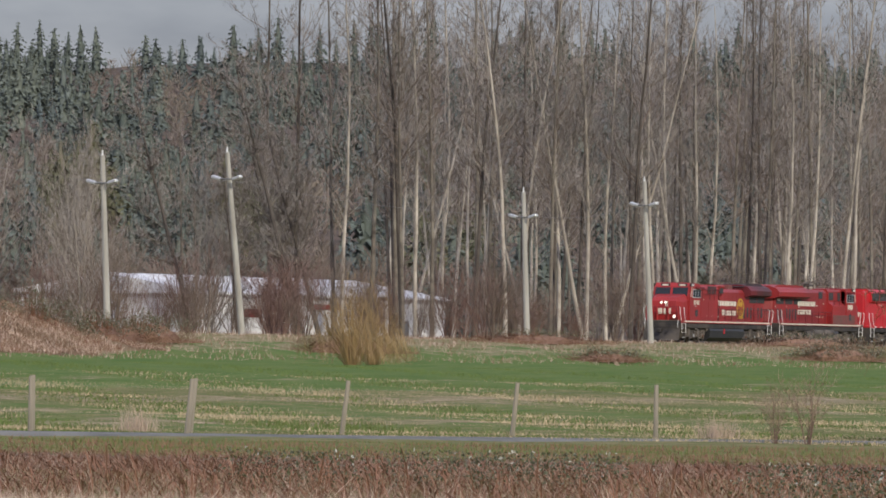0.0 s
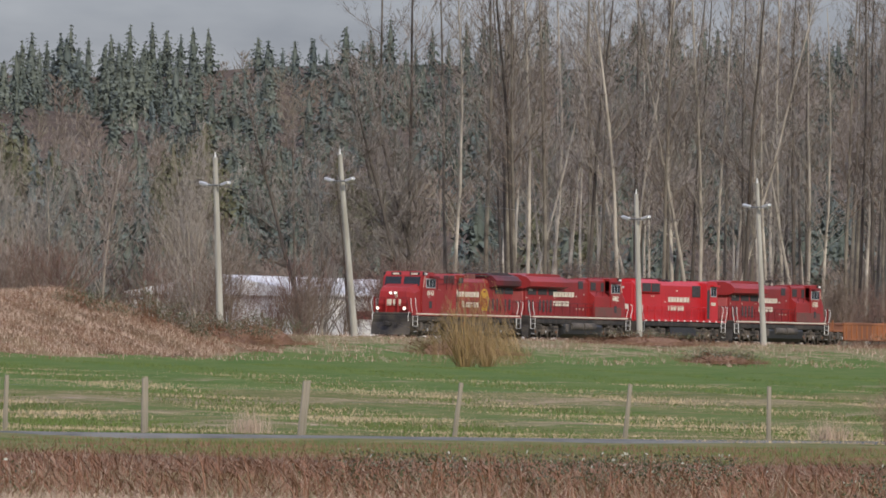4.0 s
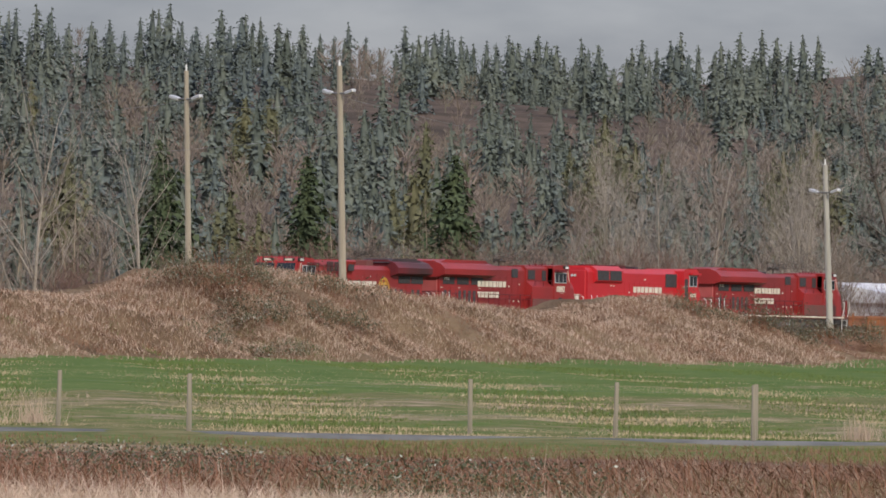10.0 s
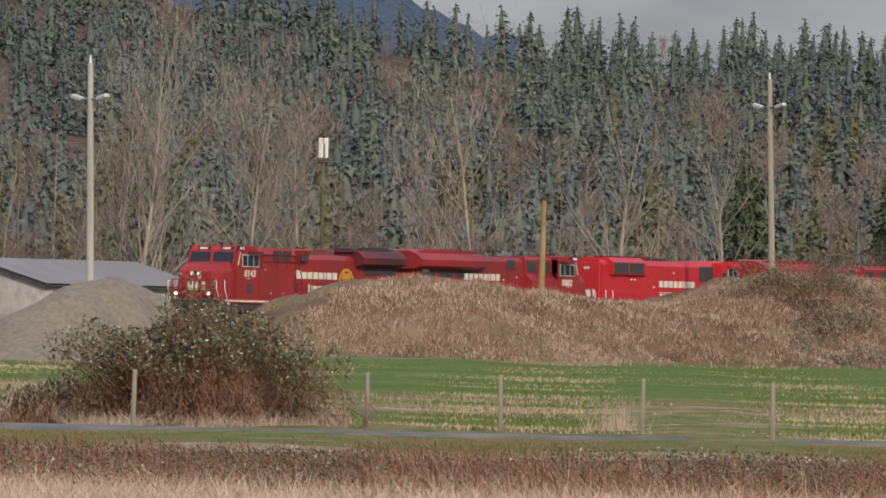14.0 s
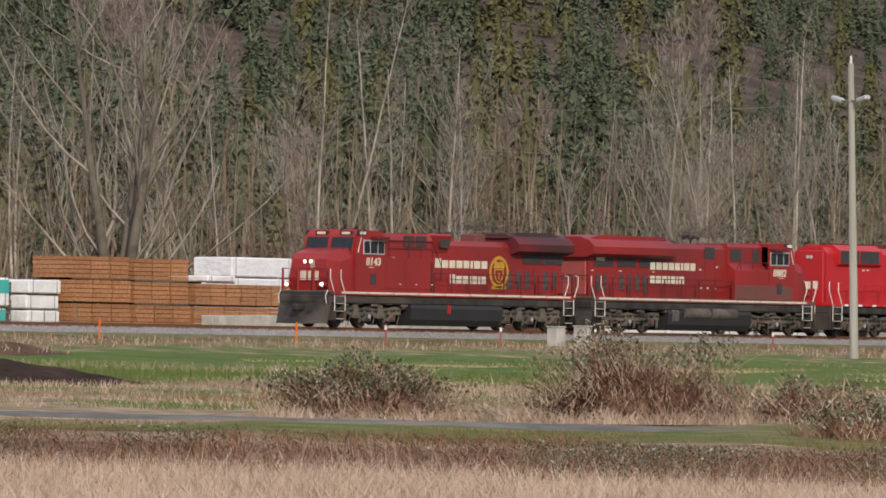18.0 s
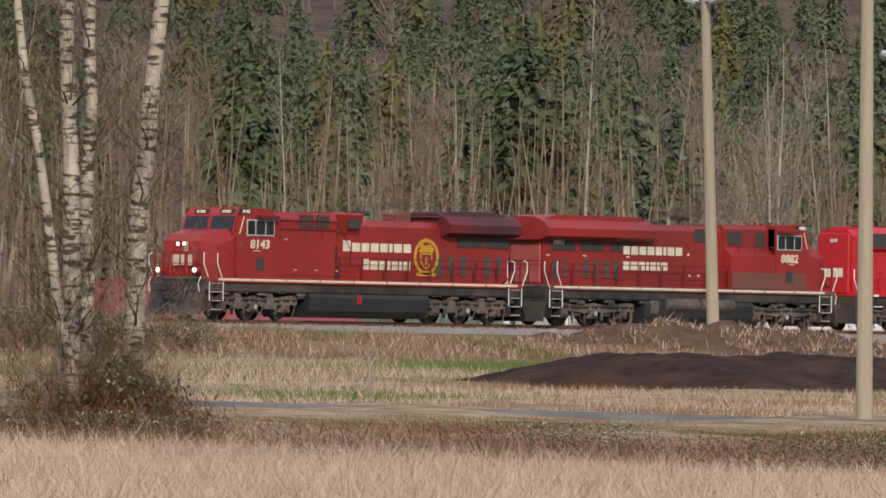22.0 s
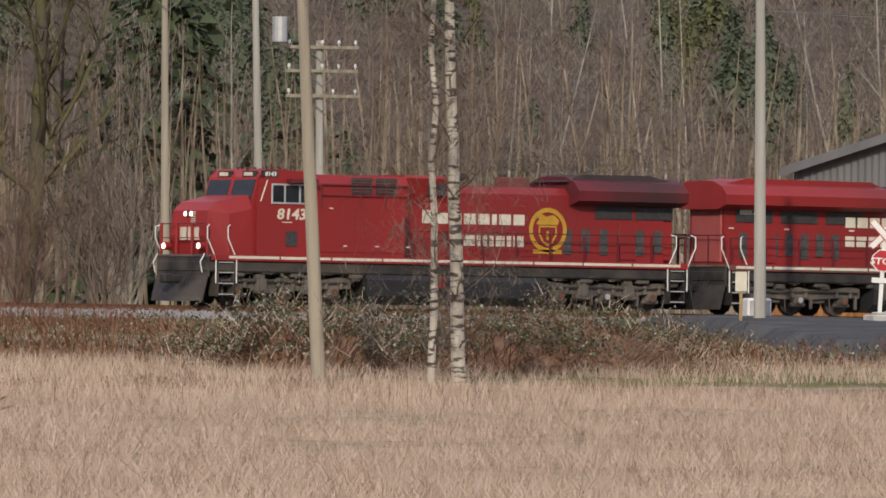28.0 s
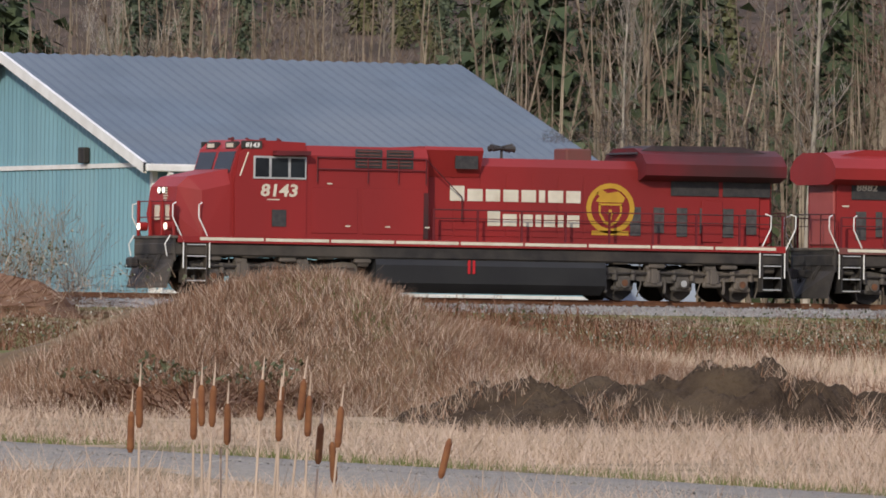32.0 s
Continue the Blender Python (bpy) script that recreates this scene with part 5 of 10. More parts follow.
utility_pole(176.4, 137, 176.3, 137, 12.5, 0.19, M_POLE, "thick tan wooden pole at the edge of the farm road")
utility_pole(247.9, 243, 246.9, 243, 17.0, 0.22, M_POLEGREY, "tall pale grey pole above the ditch")
utility_pole(166.8, 180, 166.5, 180, 14.0, 0.15, M_POLE, "slim tan pole among the birches")
utility_pole(207.0, 237, 207.9, 237, 10.1, 0.19, M_POLEGREY, "leaning grey pole with one crossarm and insulators", arm=[(0.25, 1.75, 6)])
utility_pole(205.6, 258, 205.4, 258, 16.5, 0.21, M_POLEGREY, "tall grey pole by the level crossing", base=2.3)
utility_pole(121.9, 167.5, 121.1, 167.5, 12.5, 0.15, M_POLE, "leaning grey-green pole standing in dead grass")
utility_pole(205.7, 292, 205.5, 292, 14.5, 0.17, M_POLE, "wooden pole behind the track", arm=[(0.1, 0.5, 2)])
pt = utility_pole(209.9, 292, 209.4, 292, 16.0, 0.17, M_POLEGREY, "grey pole carrying a transformer can behind the track")
part("transformer", Shape().cyl((0.5, -0.2, 10.4), (0.5, -0.2, 11.3), 0.27, n=14), M_ALU, pt, "grey cylindrical transformer")
utility_pole(212.5, 292, 212.3, 292, 13.0, 0.18, M_POLEGREY, "grey pole with stacked crossarms and insulators", arm=[(0.25, 1.3, 5), (1.1, 1.3, 5), (2.0, 1.3, 4)])
utility_pole(474.3, 262, 474.6, 262, 10.6, 0.20, M_WILLOW, "short stout yellowish post standing behind the berm", base=2.6)
wire([(677, 258, 13.5), (653, 258, 12.2), (600, 258, 13.5), (580, 258, 12.9), (520, 262, 17.1), (501, 262, 16.3)], 0.5)
wire([(501, 262, 16.3), (402, 246, 13.8), (386, 246, 13.8), (312.6, 241, 13.8), (247, 243, 16.2)], 1.2)
wire([(519, 262, 14.9), (401.5, 246, 11.9), (312, 250, 12.6)], 1.3)
wire([(247, 243, 15.2), (205.5, 258, 13.2), (176.3, 137, 11.8)], 1.0)
wire([(209, 237, 10.0), (222, 262, 6.2)], 0.1, 0.014, "guy wire from the leaning pole to the ground")

cam_tower = thing("antenna_mast", pose(567.8, 330, 2.5), "slim dark green antenna mast with white panel heads", "antenna mast")
part("mast_shaft", Shape().cyl((0, 0, 0), (0, 0, 13.5), 0.15, 0.11, 10), M_CEDAR, cam_tower)
for dx in (-0.33, 0.33):
    part("antenna_panel", Shape().box(dx - 0.12, -0.15, 12.6, dx + 0.12, 0.1, 13.9, 0.03), M_WHITE, cam_tower, "white antenna panel")
part("equipment_box", Shape().box(-0.45, -0.12, 12.25, 0.45, 0.12, 12.5, 0.03), M_GRILLE, cam_tower)

post_mesh = Shape()
for i in range(3):
    post_mesh.cyl((0, 0, -0.2 + i * 0.5), (0, 0, 0.3 + i * 0.5), 0.060 - 0.003 * i, 0.058 - 0.003 * i, 9, caps=i in (0, 2))
post_me = post_mesh.mesh("fence_post", M_POST)
FENCE = [(206.2, 93.4, 0), (211.3, 91.7, 4), (216.0, 89.9, 5), (220.2, 87.3, 4), (219.2, 83.3, 0), (198.3, 103.6, 0), (209.9, 102.3, 0), (209.1, 98.2, 1), (212.5, 96.2, 0), (208.1, 90.4, 4),
         (209.4, 123.6, 0), (201.6, 115.9, 0), (205.6, 114.6, 0), (205.9, 111.0, 1), (205.4, 107.3, 0), (196.0, 119.4, 1), (192.0, 116.4, 1), (150.9, 150.6, 0), (155.5, 152.5, 0), (162, 158, 2), (170, 162, -2), (172.6, 166.3, 4)]
for x, y, lean in FENCE[:17]:
    ob = new("fence_post", post_me)
    ob.matrix_basis = pose(x, y, float(land(x, y)), 0, lean * 1.3, -67)
    tagged(ob, "leaning weathered grey wooden fence post in the grass" if lean > 2 else "upright weathered grey wooden fence post in the grass", "fence post", "field fence posts")


def fence_wires(points, heights):
    for h in heights:
        for (x0, y0), (x1, y1) in zip(points, points[1:]):
            s = Shape().cyl((x0, y0, float(land(x0, y0)) + h), (x1, y1, float(land(x1, y1)) + h), 0.0016, n=4, caps=False)
            solid("fence_wire", s, M_WIRE, Matrix(), "thin galvanised fence wire between the posts", "wire", "fence wires")


fence_wires([(192, 116.4), (201.6, 115.9)], (0.45, 0.8))
fence_wires([(196, 119.4), (201.6, 115.9), (205.6, 114.6), (205.9, 111), (205.4, 107.3), (209.9, 102.3), (209.1, 98.2), (212.5, 96.2), (211.3, 91.7), (216, 89.9), (220.2, 87.3), (219.2, 83.3)], (0.45, 0.8, 1.08))

# small posts beside the ditch by the road
for x, y in ((246.5, 231), (238, 226), (231, 222), (224, 219)):
    ob = new("fence_post", post_me)
    ob.matrix_basis = pose(x, y, float(land(x, y)), 0, rng.uniform(-2, 2), 0)
    tagged(ob, "short grey fence post along the ditch", "fence post", "ditch fence posts")

# orange and pale marker stakes along the foot of the ballast
for i, x in enumerate((335.9, 345, 359.5, 366.3, 375.3, 383, 398, 411)):
    z = float(land(x, 258))
    st = thing("marker_stake", pose(x, 258, z, 0, rng.uniform(-4, 4), 0), "orange plastic marker stake beside the ballast" if i < 3 else "faded pinkish marker stake beside the ballast", "marker stake", "marker stakes")
    part("stake", Shape().box(-0.045, -0.02, -0.1, 0.045, 0.02, 0.95, 0.008), M_ORANGE if i < 3 else M_PALERED, st)
    part("tape", Shape().box(-0.055, -0.03, 0.70, 0.055, 0.03, 0.88), M_WHITE if i >= 3 else M_ORANGE, st)
for x, z1 in ((385.7, 0.95), (387.9, 1.0)):
    bx = thing("signal_box", pose(x, 262, float(land(x, 262))), "pale concrete cable box beside the track", "cable box", "cable boxes")
    part("housing", Shape().box(-0.35, -0.3, -0.1, 0.35, 0.3, z1, 0.04), M_CONC, bx)
    part("lid", Shape().box(-0.38, -0.33, z1, 0.38, 0.33, z1 + 0.07, 0.02), M_CONC, bx)

# white trackside post that stands before the passing train
tp = thing("trackside_post", pose(170.3, 268.3, 2.6), "thin white trackside post with a small box head", "signal post")
part("rod", Shape().cyl((0, 0, 0), (0.12, 0, 3.25), 0.035, n=8), M_WHITE, tp)
part("head_box", Shape().box(0.02, -0.1, 3.2, 0.25, 0.08, 3.42, 0.02), M_WHITE, tp)


# ---- level crossing ----
def cross_sign():
    z = 3.15
    sg = thing("crossing_sign", pose(213.9, 262, z, 0, 3, 0), "white crossbuck above a red stop sign on a wooden post", "road sign")
    part("post", Shape().box(-0.07, -0.05, -0.6, 0.07, 0.05, 3.1, 0.01), M_WHITE, sg)
    for a in (45, -45):
        bl = Shape().box(-0.61, -0.015, -0.12, 0.61, 0.0, 0.12, 0.01)
        b = part("crossbuck_blade", bl, M_WHITE, sg, "white blade with a red rim", m=pose(0, -0.07 - (0.02 if a > 0 else 0), 2.85, 0, a, 0) @ pose(0, 0, 0))
        rim = Shape()
        for z0 in (-0.125, 0.095):
            rim.box(-0.61, -0.02, z0, 0.61, -0.016, z0 + 0.03)
        part("red_rim", rim, M_RED3, b)
    oc = Shape()
    p = [(0.40 * math.cos(math.pi / 8 + i * math.pi / 4), 1.98 + 0.40 * math.sin(math.pi / 8 + i * math.pi / 4)) for i in range(8)]
    oc.along_y(p, -0.09, -0.07)
    plate = part("stop_plate", oc, M_WHITE, sg, "octagonal red stop sign with a white rim")
    oc = Shape()
    p = [(0.365 * math.cos(math.pi / 8 + i * math.pi / 4), 1.98 + 0.365 * math.sin(math.pi / 8 + i * math.pi / 4)) for i in range(8)]
    oc.along_y(p, -0.096, -0.09)
    part("red_face", oc, M_RED3, plate)
    t = number(sg, "STOP", 0, -0.098, 1.86, 0.30, M_WHITE, name="stop_word")
    part("info_plate", Shape().box(-0.34, -0.09, 1.22, 0.34, -0.07, 1.40, 0.01), M_WHITE, sg)
    # the signs face the road, towards the camera's side
    sg.rotation_euler = (0, radians(3), radians(-38))
    return sg


cross_sign()
ms = thing("marker_sign", pose(203.2, 256, 2.6, 0, 0, -38), "small cream marker board on a yellow post by the crossing", "road sign")
part("post", Shape().box(-0.05, -0.04, -0.2, 0.05, 0.04, 1.5), M_WILLOW, ms)
part("board", Shape().box(-0.19, -0.07, 1.35, 0.19, -0.045, 2.0, 0.02), M_CREAM, ms)


def lock_block(x, y, z, rz, w=1.5, h=0.75):
    b = thing("concrete_block", pose(x, y, z, 0, 0, rz), "weathered grey interlocking concrete block beside the road", "concrete block", "concrete barrier blocks")
    part("block_body", Shape().box(-w / 2, -0.375, 0, w / 2, 0.375, h, 0.05), M_CONC, b)
    part("lug", Shape().box(-0.2, -0.16, h, 0.2, 0.16, h + 0.09, 0.03), M_CONC, b)
    return b


for x, y, z, rz, w in ((207.9, 242.0, 2.05, 12, 1.5), (207.3, 242.0, 2.82, 8, 1.6), (211.0, 243.4, 2.1, -6, 0.9), (211.6, 255.2, 2.55, 20, 1.6), (210.2, 254.6, 2.62, 30, 0.8), (211.0, 255.6, 3.32, 10, 1.1), (209.4, 255.9, 2.65, 15, 0.8), (208.5, 255.4, 2.62, 22, 0.8), (213.5, 244.5, 2.15, 10, 0.9), (214.9, 245.0, 2.05, 4, 0.9)):
    lock_block(x, y, z - 0.1, rz - 30, w)
jb = thing("utility_cabinet", pose(209.6, 263.2, 2.7, 0, 0, -20), "pale grey metal utility cabinet by the crossing", "cabinet")
part("cabinet_body", Shape().box(-0.42, -0.3, 0, 0.42, 0.3, 1.1, 0.04), M_WHITE, jb)
part("cabinet_door", Shape().box(-0.36, -0.33, 0.08, 0.36, -0.30, 1.02, 0.02), M_CONC, jb)
cone = thing("traffic_cone", pose(206.2, 240, 2.0), "small orange traffic cone", "traffic cone")
part("base", Shape().box(-0.2, -0.2, 0, 0.2, 0.2, 0.04, 0.01), M_ORANGE, cone)
part("cone_body", Shape().cyl((0, 0, 0.04), (0, 0, 0.6), 0.14, 0.03, 12), M_ORANGE, cone)

# ---- buildings and stores behind the line ----
M_BLUEWALL = mat("teal blue steel wall", (0.20, 0.36, 0.41), (0.16, 0.30, 0.35), 1.5, 0.5, stretch=(1, 1, 0.2), c3=(0.23, 0.37, 0.40))
M_BLUEROOF = mat("blue-grey steel roof", (0.118, 0.150, 0.185), (0.098, 0.125, 0.155), 2.0, 0.7, 0.0, c3=(0.135, 0.16, 0.185))
M_GREYWALL = mat("grey steel wall", (0.20, 0.19, 0.185), (0.16, 0.155, 0.15), 1.5, 0.6, stretch=(1, 1, 0.2))
M_GREYROOF = mat("pale grey steel roof", (0.20, 0.198, 0.19), (0.155, 0.153, 0.148), 3.0, 0.7, 0.0, c3=(0.175, 0.165, 0.15))
# shade under the roofs is put into this near-black colour
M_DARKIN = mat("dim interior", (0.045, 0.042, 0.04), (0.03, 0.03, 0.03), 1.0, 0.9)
M_SHEDROOF = mat("tan shingle roof", (0.27, 0.24, 0.17), (0.22, 0.195, 0.14), 0.5, 0.9, bump=0.3)
M_WRAP = mat("white lumber wrap", (0.78, 0.78, 0.78), (0.66, 0.67, 0.69), 0.9, 0.45, bump=0.3, fine=3, c3=(0.72, 0.72, 0.73))
M_WRAPGREEN = mat("turquoise printed wrap", (0.06, 0.42, 0.40), (0.05, 0.36, 0.35), 0.8, 0.5)
M_LUMBER = mat("orange brown lumber ends", (0.42, 0.20, 0.09), (0.27, 0.12, 0.06), 0.12, 0.85, bump=0.4, fine=3, rand=0.25)
M_LUMBERDK = mat("grey weathered planks", (0.13, 0.095, 0.075), (0.08, 0.06, 0.05), 0.2, 0.9, rand=0.3)
M_CONTRED = mat("faded pink-red container paint", (0.36, 0.10, 0.115), (0.30, 0.085, 0.10), 1.5, 0.6)


def corrugated(s, x0, y0, x1, y1, z0, z1, pitch=0.3, depth=0.04, tops=None):
    """A ribbed wall sheet from one ground point to another; tops gives the height along it."""
    n = max(2, int(math.hypot(x1 - x0, y1 - y0) / (pitch / 2)))
    dx, dy = (x1 - x0) / n, (y1 - y0) / n
    k = math.hypot(dx, dy)
    nx, ny = dy / k * depth, -dx / k * depth
    pts = []
    for i in range(n + 1):
        o = (i % 2)
        zt = tops(i / n) if tops else z1
        pts += [(x0 + dx * i + nx * o, y0 + dy * i + ny * o, z0), (x0 + dx * i + nx * o, y0 + dy * i + ny * o, zt)]
    s.poly(pts, [(2 * i, 2 * i + 2, 2 * i + 3, 2 * i + 1) for i in range(n)])
    return s


def ribbed_roof(s, x0, x1, ya, za, yb, zb, pitch=0.4, depth=0.05):
    n = int((x1 - x0) / (pitch / 2))
    pts = []
    for i in range(n + 1):
        x = x0 + (x1 - x0) * i / n
        o = depth if i % 2 else 0
        pts += [(x, ya, za + o), (x, yb, zb + o)]
    s.poly(pts, [(2 * i, 2 * i + 2, 2 * i + 3, 2 * i + 1) for i in range(n)])
    s.poly([(x0, ya, za - 0.12), (x1, ya, za - 0.12), (x1, yb, zb - 0.12), (x0, yb, zb - 0.12)], [(0, 3, 2, 1)])
    return s


def blue_barn():
    x0, x1, y0, y1, zr, ze, zg = 124.2, 139.6, 288.0, 310.8, 11.0, 7.45, 2.6
    ym = (y0 + y1) / 2
    b = thing("steel_barn", pose(0, 0, 0), "teal blue steel barn with a blue-grey ribbed roof and white trim", "building")
    s = corrugated(Shape(), x0, y0, x1, y0, zg, ze, 0.34, 0.035)
    part("front_wall", s, M_BLUEWALL, b)
    s = corrugated(Shape(), x0, y1, x0, y0, zg, ze, 0.34, 0.035, tops=lambda k: ze + (zr - ze) * (1 - abs(2 * k - 1)))
    s.poly([(x1, y0, zg), (x1, y1, zg), (x1, y1, ze), (x1, ym, zr), (x1, y0, ze)], [(0, 1, 2, 3, 4)])
    s.poly([(x0 + .1, y1, zg), (x1, y1, zg), (x1, y1, ze), (x0 + .1, y1, ze)], [(0, 3, 2, 1)])
    part("gable_wall", s, M_BLUEWALL, b)
    o = 0.5
    sl = (zr - ze) / (ym - y0)
    part("roof", ribbed_roof(Shape(), x0 - o, x1 + o, y0 - o, ze - sl * o + 0.1, ym, zr + 0.1, 0.42), M_BLUEROOF, b, "blue-grey ribbed metal roof slope")
    part("roof", ribbed_roof(Shape(), x0 - o, x1 + o, y1 + o, ze - sl * o + 0.1, ym, zr + 0.1, 0.42), M_BLUEROOF, b)
    t = Shape()
    for ya, za, yb, zb in ((y0 - o, ze - sl * o, ym, zr), (ym, zr, y1 + o, ze - sl * o)):
        t.poly([(x0 - o - 0.06, ya, za - 0.18), (x0 - o - 0.06, yb, zb - 0.18), (x0 - o - 0.06, yb, zb + 0.16), (x0 - o - 0.06, ya, za + 0.16), (x0 - o + 0.06, ya, za - 0.18), (x0 - o + 0.06, yb, zb - 0.18), (x0 - o + 0.06, yb, zb + 0.16), (x0 - o + 0.06, ya, za + 0.16)],
               [(0, 3, 2, 1), (4, 5, 6, 7), (3, 7, 6, 2), (0, 1, 5, 4)])
    part("bargeboard", t, M_WHITE, b, "white bargeboard")
    part("gutter", Shape().box(x0 - o, y0 - o - 0.14, ze - sl * o - 0.12, x1 + o, y0 - o, ze - sl * o + 0.12, 0.03), M_WHITE, b, "white gutter")
    d = Shape().tube([(x0 + 0.35, y0 - o - 0.07, ze - 0.3), (x0 + 0.25, y0 - 0.12, ze - 0.9), (x0 + 0.25, y0 - 0.12, zg)], 0.09, 8)
    part("downpipe", d, M_WHITE, b, "white downpipe")
    part("corner_trim", Shape().box(x0 - 0.08, y0 - 0.08, zg, x0 + 0.12, y0 + 0.1, ze, 0.01), M_WHITE, b)
    part("wall_band", Shape().box(x0 - 0.07, y0, ze - 0.12, x0 - 0.03, y1, ze + 0.02), M_WHITE, b, "white trim across the gable")
    part("wall_lamp", Shape().box(x0 - 0.25, y0 + 5.0, ze + 0.05, x0 - 0.04, y0 + 5.5, ze + 0.55, 0.03), M_BLACK, b)
    part("base_trim", Shape().box(x0, y0 - 0.09, 3.15, x1, y0 - 0.04, 3.5), M_WHITE, b)


blue_barn()


def grey_warehouse():
    x0, x1, y0, y1, zg = 245.5, 294.0, 289.0, 306.0, 2.6
    zr, ze = 10.85, 9.1
    ym = (y0 + y1) / 2
    b = thing("grey_warehouse", pose(0, 0, 0), "long grey steel warehouse with an open front and pale roof", "building")
    s = corrugated(Shape(), x0, y1, x0, y0, zg, ze, 0.42, 0.05, tops=lambda k: ze + (zr - ze) * (1 - abs(2 * k - 1)))
    part("gable_wall", s, M_GREYWALL, b, "grey ribbed steel gable wall")
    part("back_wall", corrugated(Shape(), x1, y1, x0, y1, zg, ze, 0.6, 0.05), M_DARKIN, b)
    part("end_wall", Shape().poly([(x1 - 2, y0, zg), (x1 - 2, y1, zg), (x1 - 2, y1, ze), (x1 - 2, ym, zr), (x1 - 2, y0, ze)], [(0, 1, 2, 3, 4)]), M_GREYWALL, b)
    part("front_panel", corrugated(Shape(), x0 + 9, y0 + 0.3, x1 - 2.2, y0 + 0.3, zg, 7.75, 0.42, 0.05), M_GREYWALL, b, "grey ribbed front panel")
    # beam coloured dark as the shade beneath the eave
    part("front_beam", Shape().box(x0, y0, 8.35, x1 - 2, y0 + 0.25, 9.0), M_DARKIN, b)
    part("red_beam", Shape().box(x0 - 0.05, y0 - 0.3, 8.6, x0 + 3.0, y0 - 0.05, 9.0), M_CONTRED, b, "rust-red beam end")
    for x in (x0 + 0.3, x0 + 9, x0 + 18, x0 + 27, x0 + 36, x1 - 2.3):
        part("column", Shape().box(x - 0.15, y0, zg, x + 0.15, y0 + 0.3, ze), M_GREYWALL, b)
    o = 1.6
    sl = (zr - ze) / (ym - y0)
    part("roof", ribbed_roof(Shape(), x0 - 0.4, x1 + 1.0, y0 - o, ze - sl * o + 0.1, ym, zr + 0.1, 0.6, 0.04), M_GREYROOF, b, "pale grey low metal roof slope")
    part("roof", ribbed_roof(Shape(), x0 - 0.4, x1 + 1.0, y1 + 0.4, ze + 0.1, ym, zr + 0.1, 0.6, 0.04), M_GREYROOF, b)
    part("fascia", Shape().box(x0 - 0.4, y0 - o - 0.08, ze - sl * o - 0.18, x1 + 1.0, y0 - o, ze - sl * o + 0.16), M_GREYWALL, b)
    t = Shape()
    for ya, za, yb, zb in ((y0 - o, ze - sl * o, ym, zr), (ym, zr, y1 + 0.4, ze)):
        t.poly([(x0 - 0.46, ya, za - 0.2), (x0 - 0.46, yb, zb - 0.2), (x0 - 0.46, yb, zb + 0.16), (x0 - 0.46, ya, za + 0.16)], [(0, 3, 2, 1)])
    part("bargeboard", t, M_GREYWALL, b)
    for x in (x0 + 6, x0 + 15, x0 + 24):
        za = ze - sl * o + 0.17
        part("skylight", Shape().poly([(x, y0 + 1.2, za + sl * 2.8), (x + 1.0, y0 + 1.2, za + sl * 2.8), (x + 1.0, ym - 0.4, zr + 0.13), (x, ym - 0.4, zr + 0.13)], [(0, 1, 2, 3)]), M_GRILLE, b, "dark translucent roof strip")
    for x, w in ((292.5, 3.8), (298.4, 4.5)):
        part("roof_vent", Shape().cyl((x - 12, ym + 1.0, zr + 0.5), (x - 12 + w, ym + 1.0, zr + 0.5), 0.45, n=12).box(x - 12, ym + 0.4, zr - 0.4, x - 12 + w, ym + 1.5, zr + 0.5), M_GREYROOF, b, "rounded grey ridge vent")
    hop = thing("dust_hopper", pose(299.6, 300, 2.6), "white steel hopper with a slanted mouth behind the warehouse roof", "hopper")
    part("hopper_body", Shape().along_y([(-3.4, 6.9), (-3.6, 9.2), (2.6, 9.1), (2.0, 8.3), (2.4, 7.4), (1.8, 6.5)], -1.6, 1.6), M_WHITE, hop)
    part("hopper_mouth", Shape().along_y([(2.62, 9.05), (3.2, 8.9), (2.3, 7.8), (2.05, 8.3)], -1.4, 1.4), M_GRILLE, hop)
    for lx in (-3, 1.6):
        for ly in (-1.5, 1.2):
            part("hopper_leg", Shape().box(lx, ly, 0, lx + 0.3, ly + 0.3, 7), M_GREYWALL, hop)


grey_warehouse()


M_LUMBERBIN = mat("orange plywood", (0.42, 0.20, 0.07), (0.34, 0.155, 0.055), 0.8, 0.8, c3=(0.26, 0.12, 0.05))


def container(x0, x1, y0, z0, h, material, label, w=2.44, white_top=False):
    c = thing("shipping_container", pose(x0, y0, z0), label, "container", "containers behind the line")
    L = x1 - x0
    part("side_panel", corrugated(Shape(), 0.15, 0, L - 0.15, 0, 0.15, h - 0.12, 0.36, 0.05), material, c)
    fr = Shape().box(0, -0.06, 0, L, 0.1, 0.16).box(0, -0.06, h - 0.13, L, 0.1, h).box(0, -0.06, 0, 0.16, 0.1, h).box(L - 0.16, -0.06, 0, L, 0.1, h)
    part("frame", fr, material, c)
    part("body", Shape().box(0.02, 0.1, 0.05, L - 0.02, w, h - 0.02), material, c)
    if white_top:
        part("roof_rim", Shape().box(-0.02, -0.09, h, L + 0.02, w, h + 0.12, 0.02), M_RED2, c)
    return c


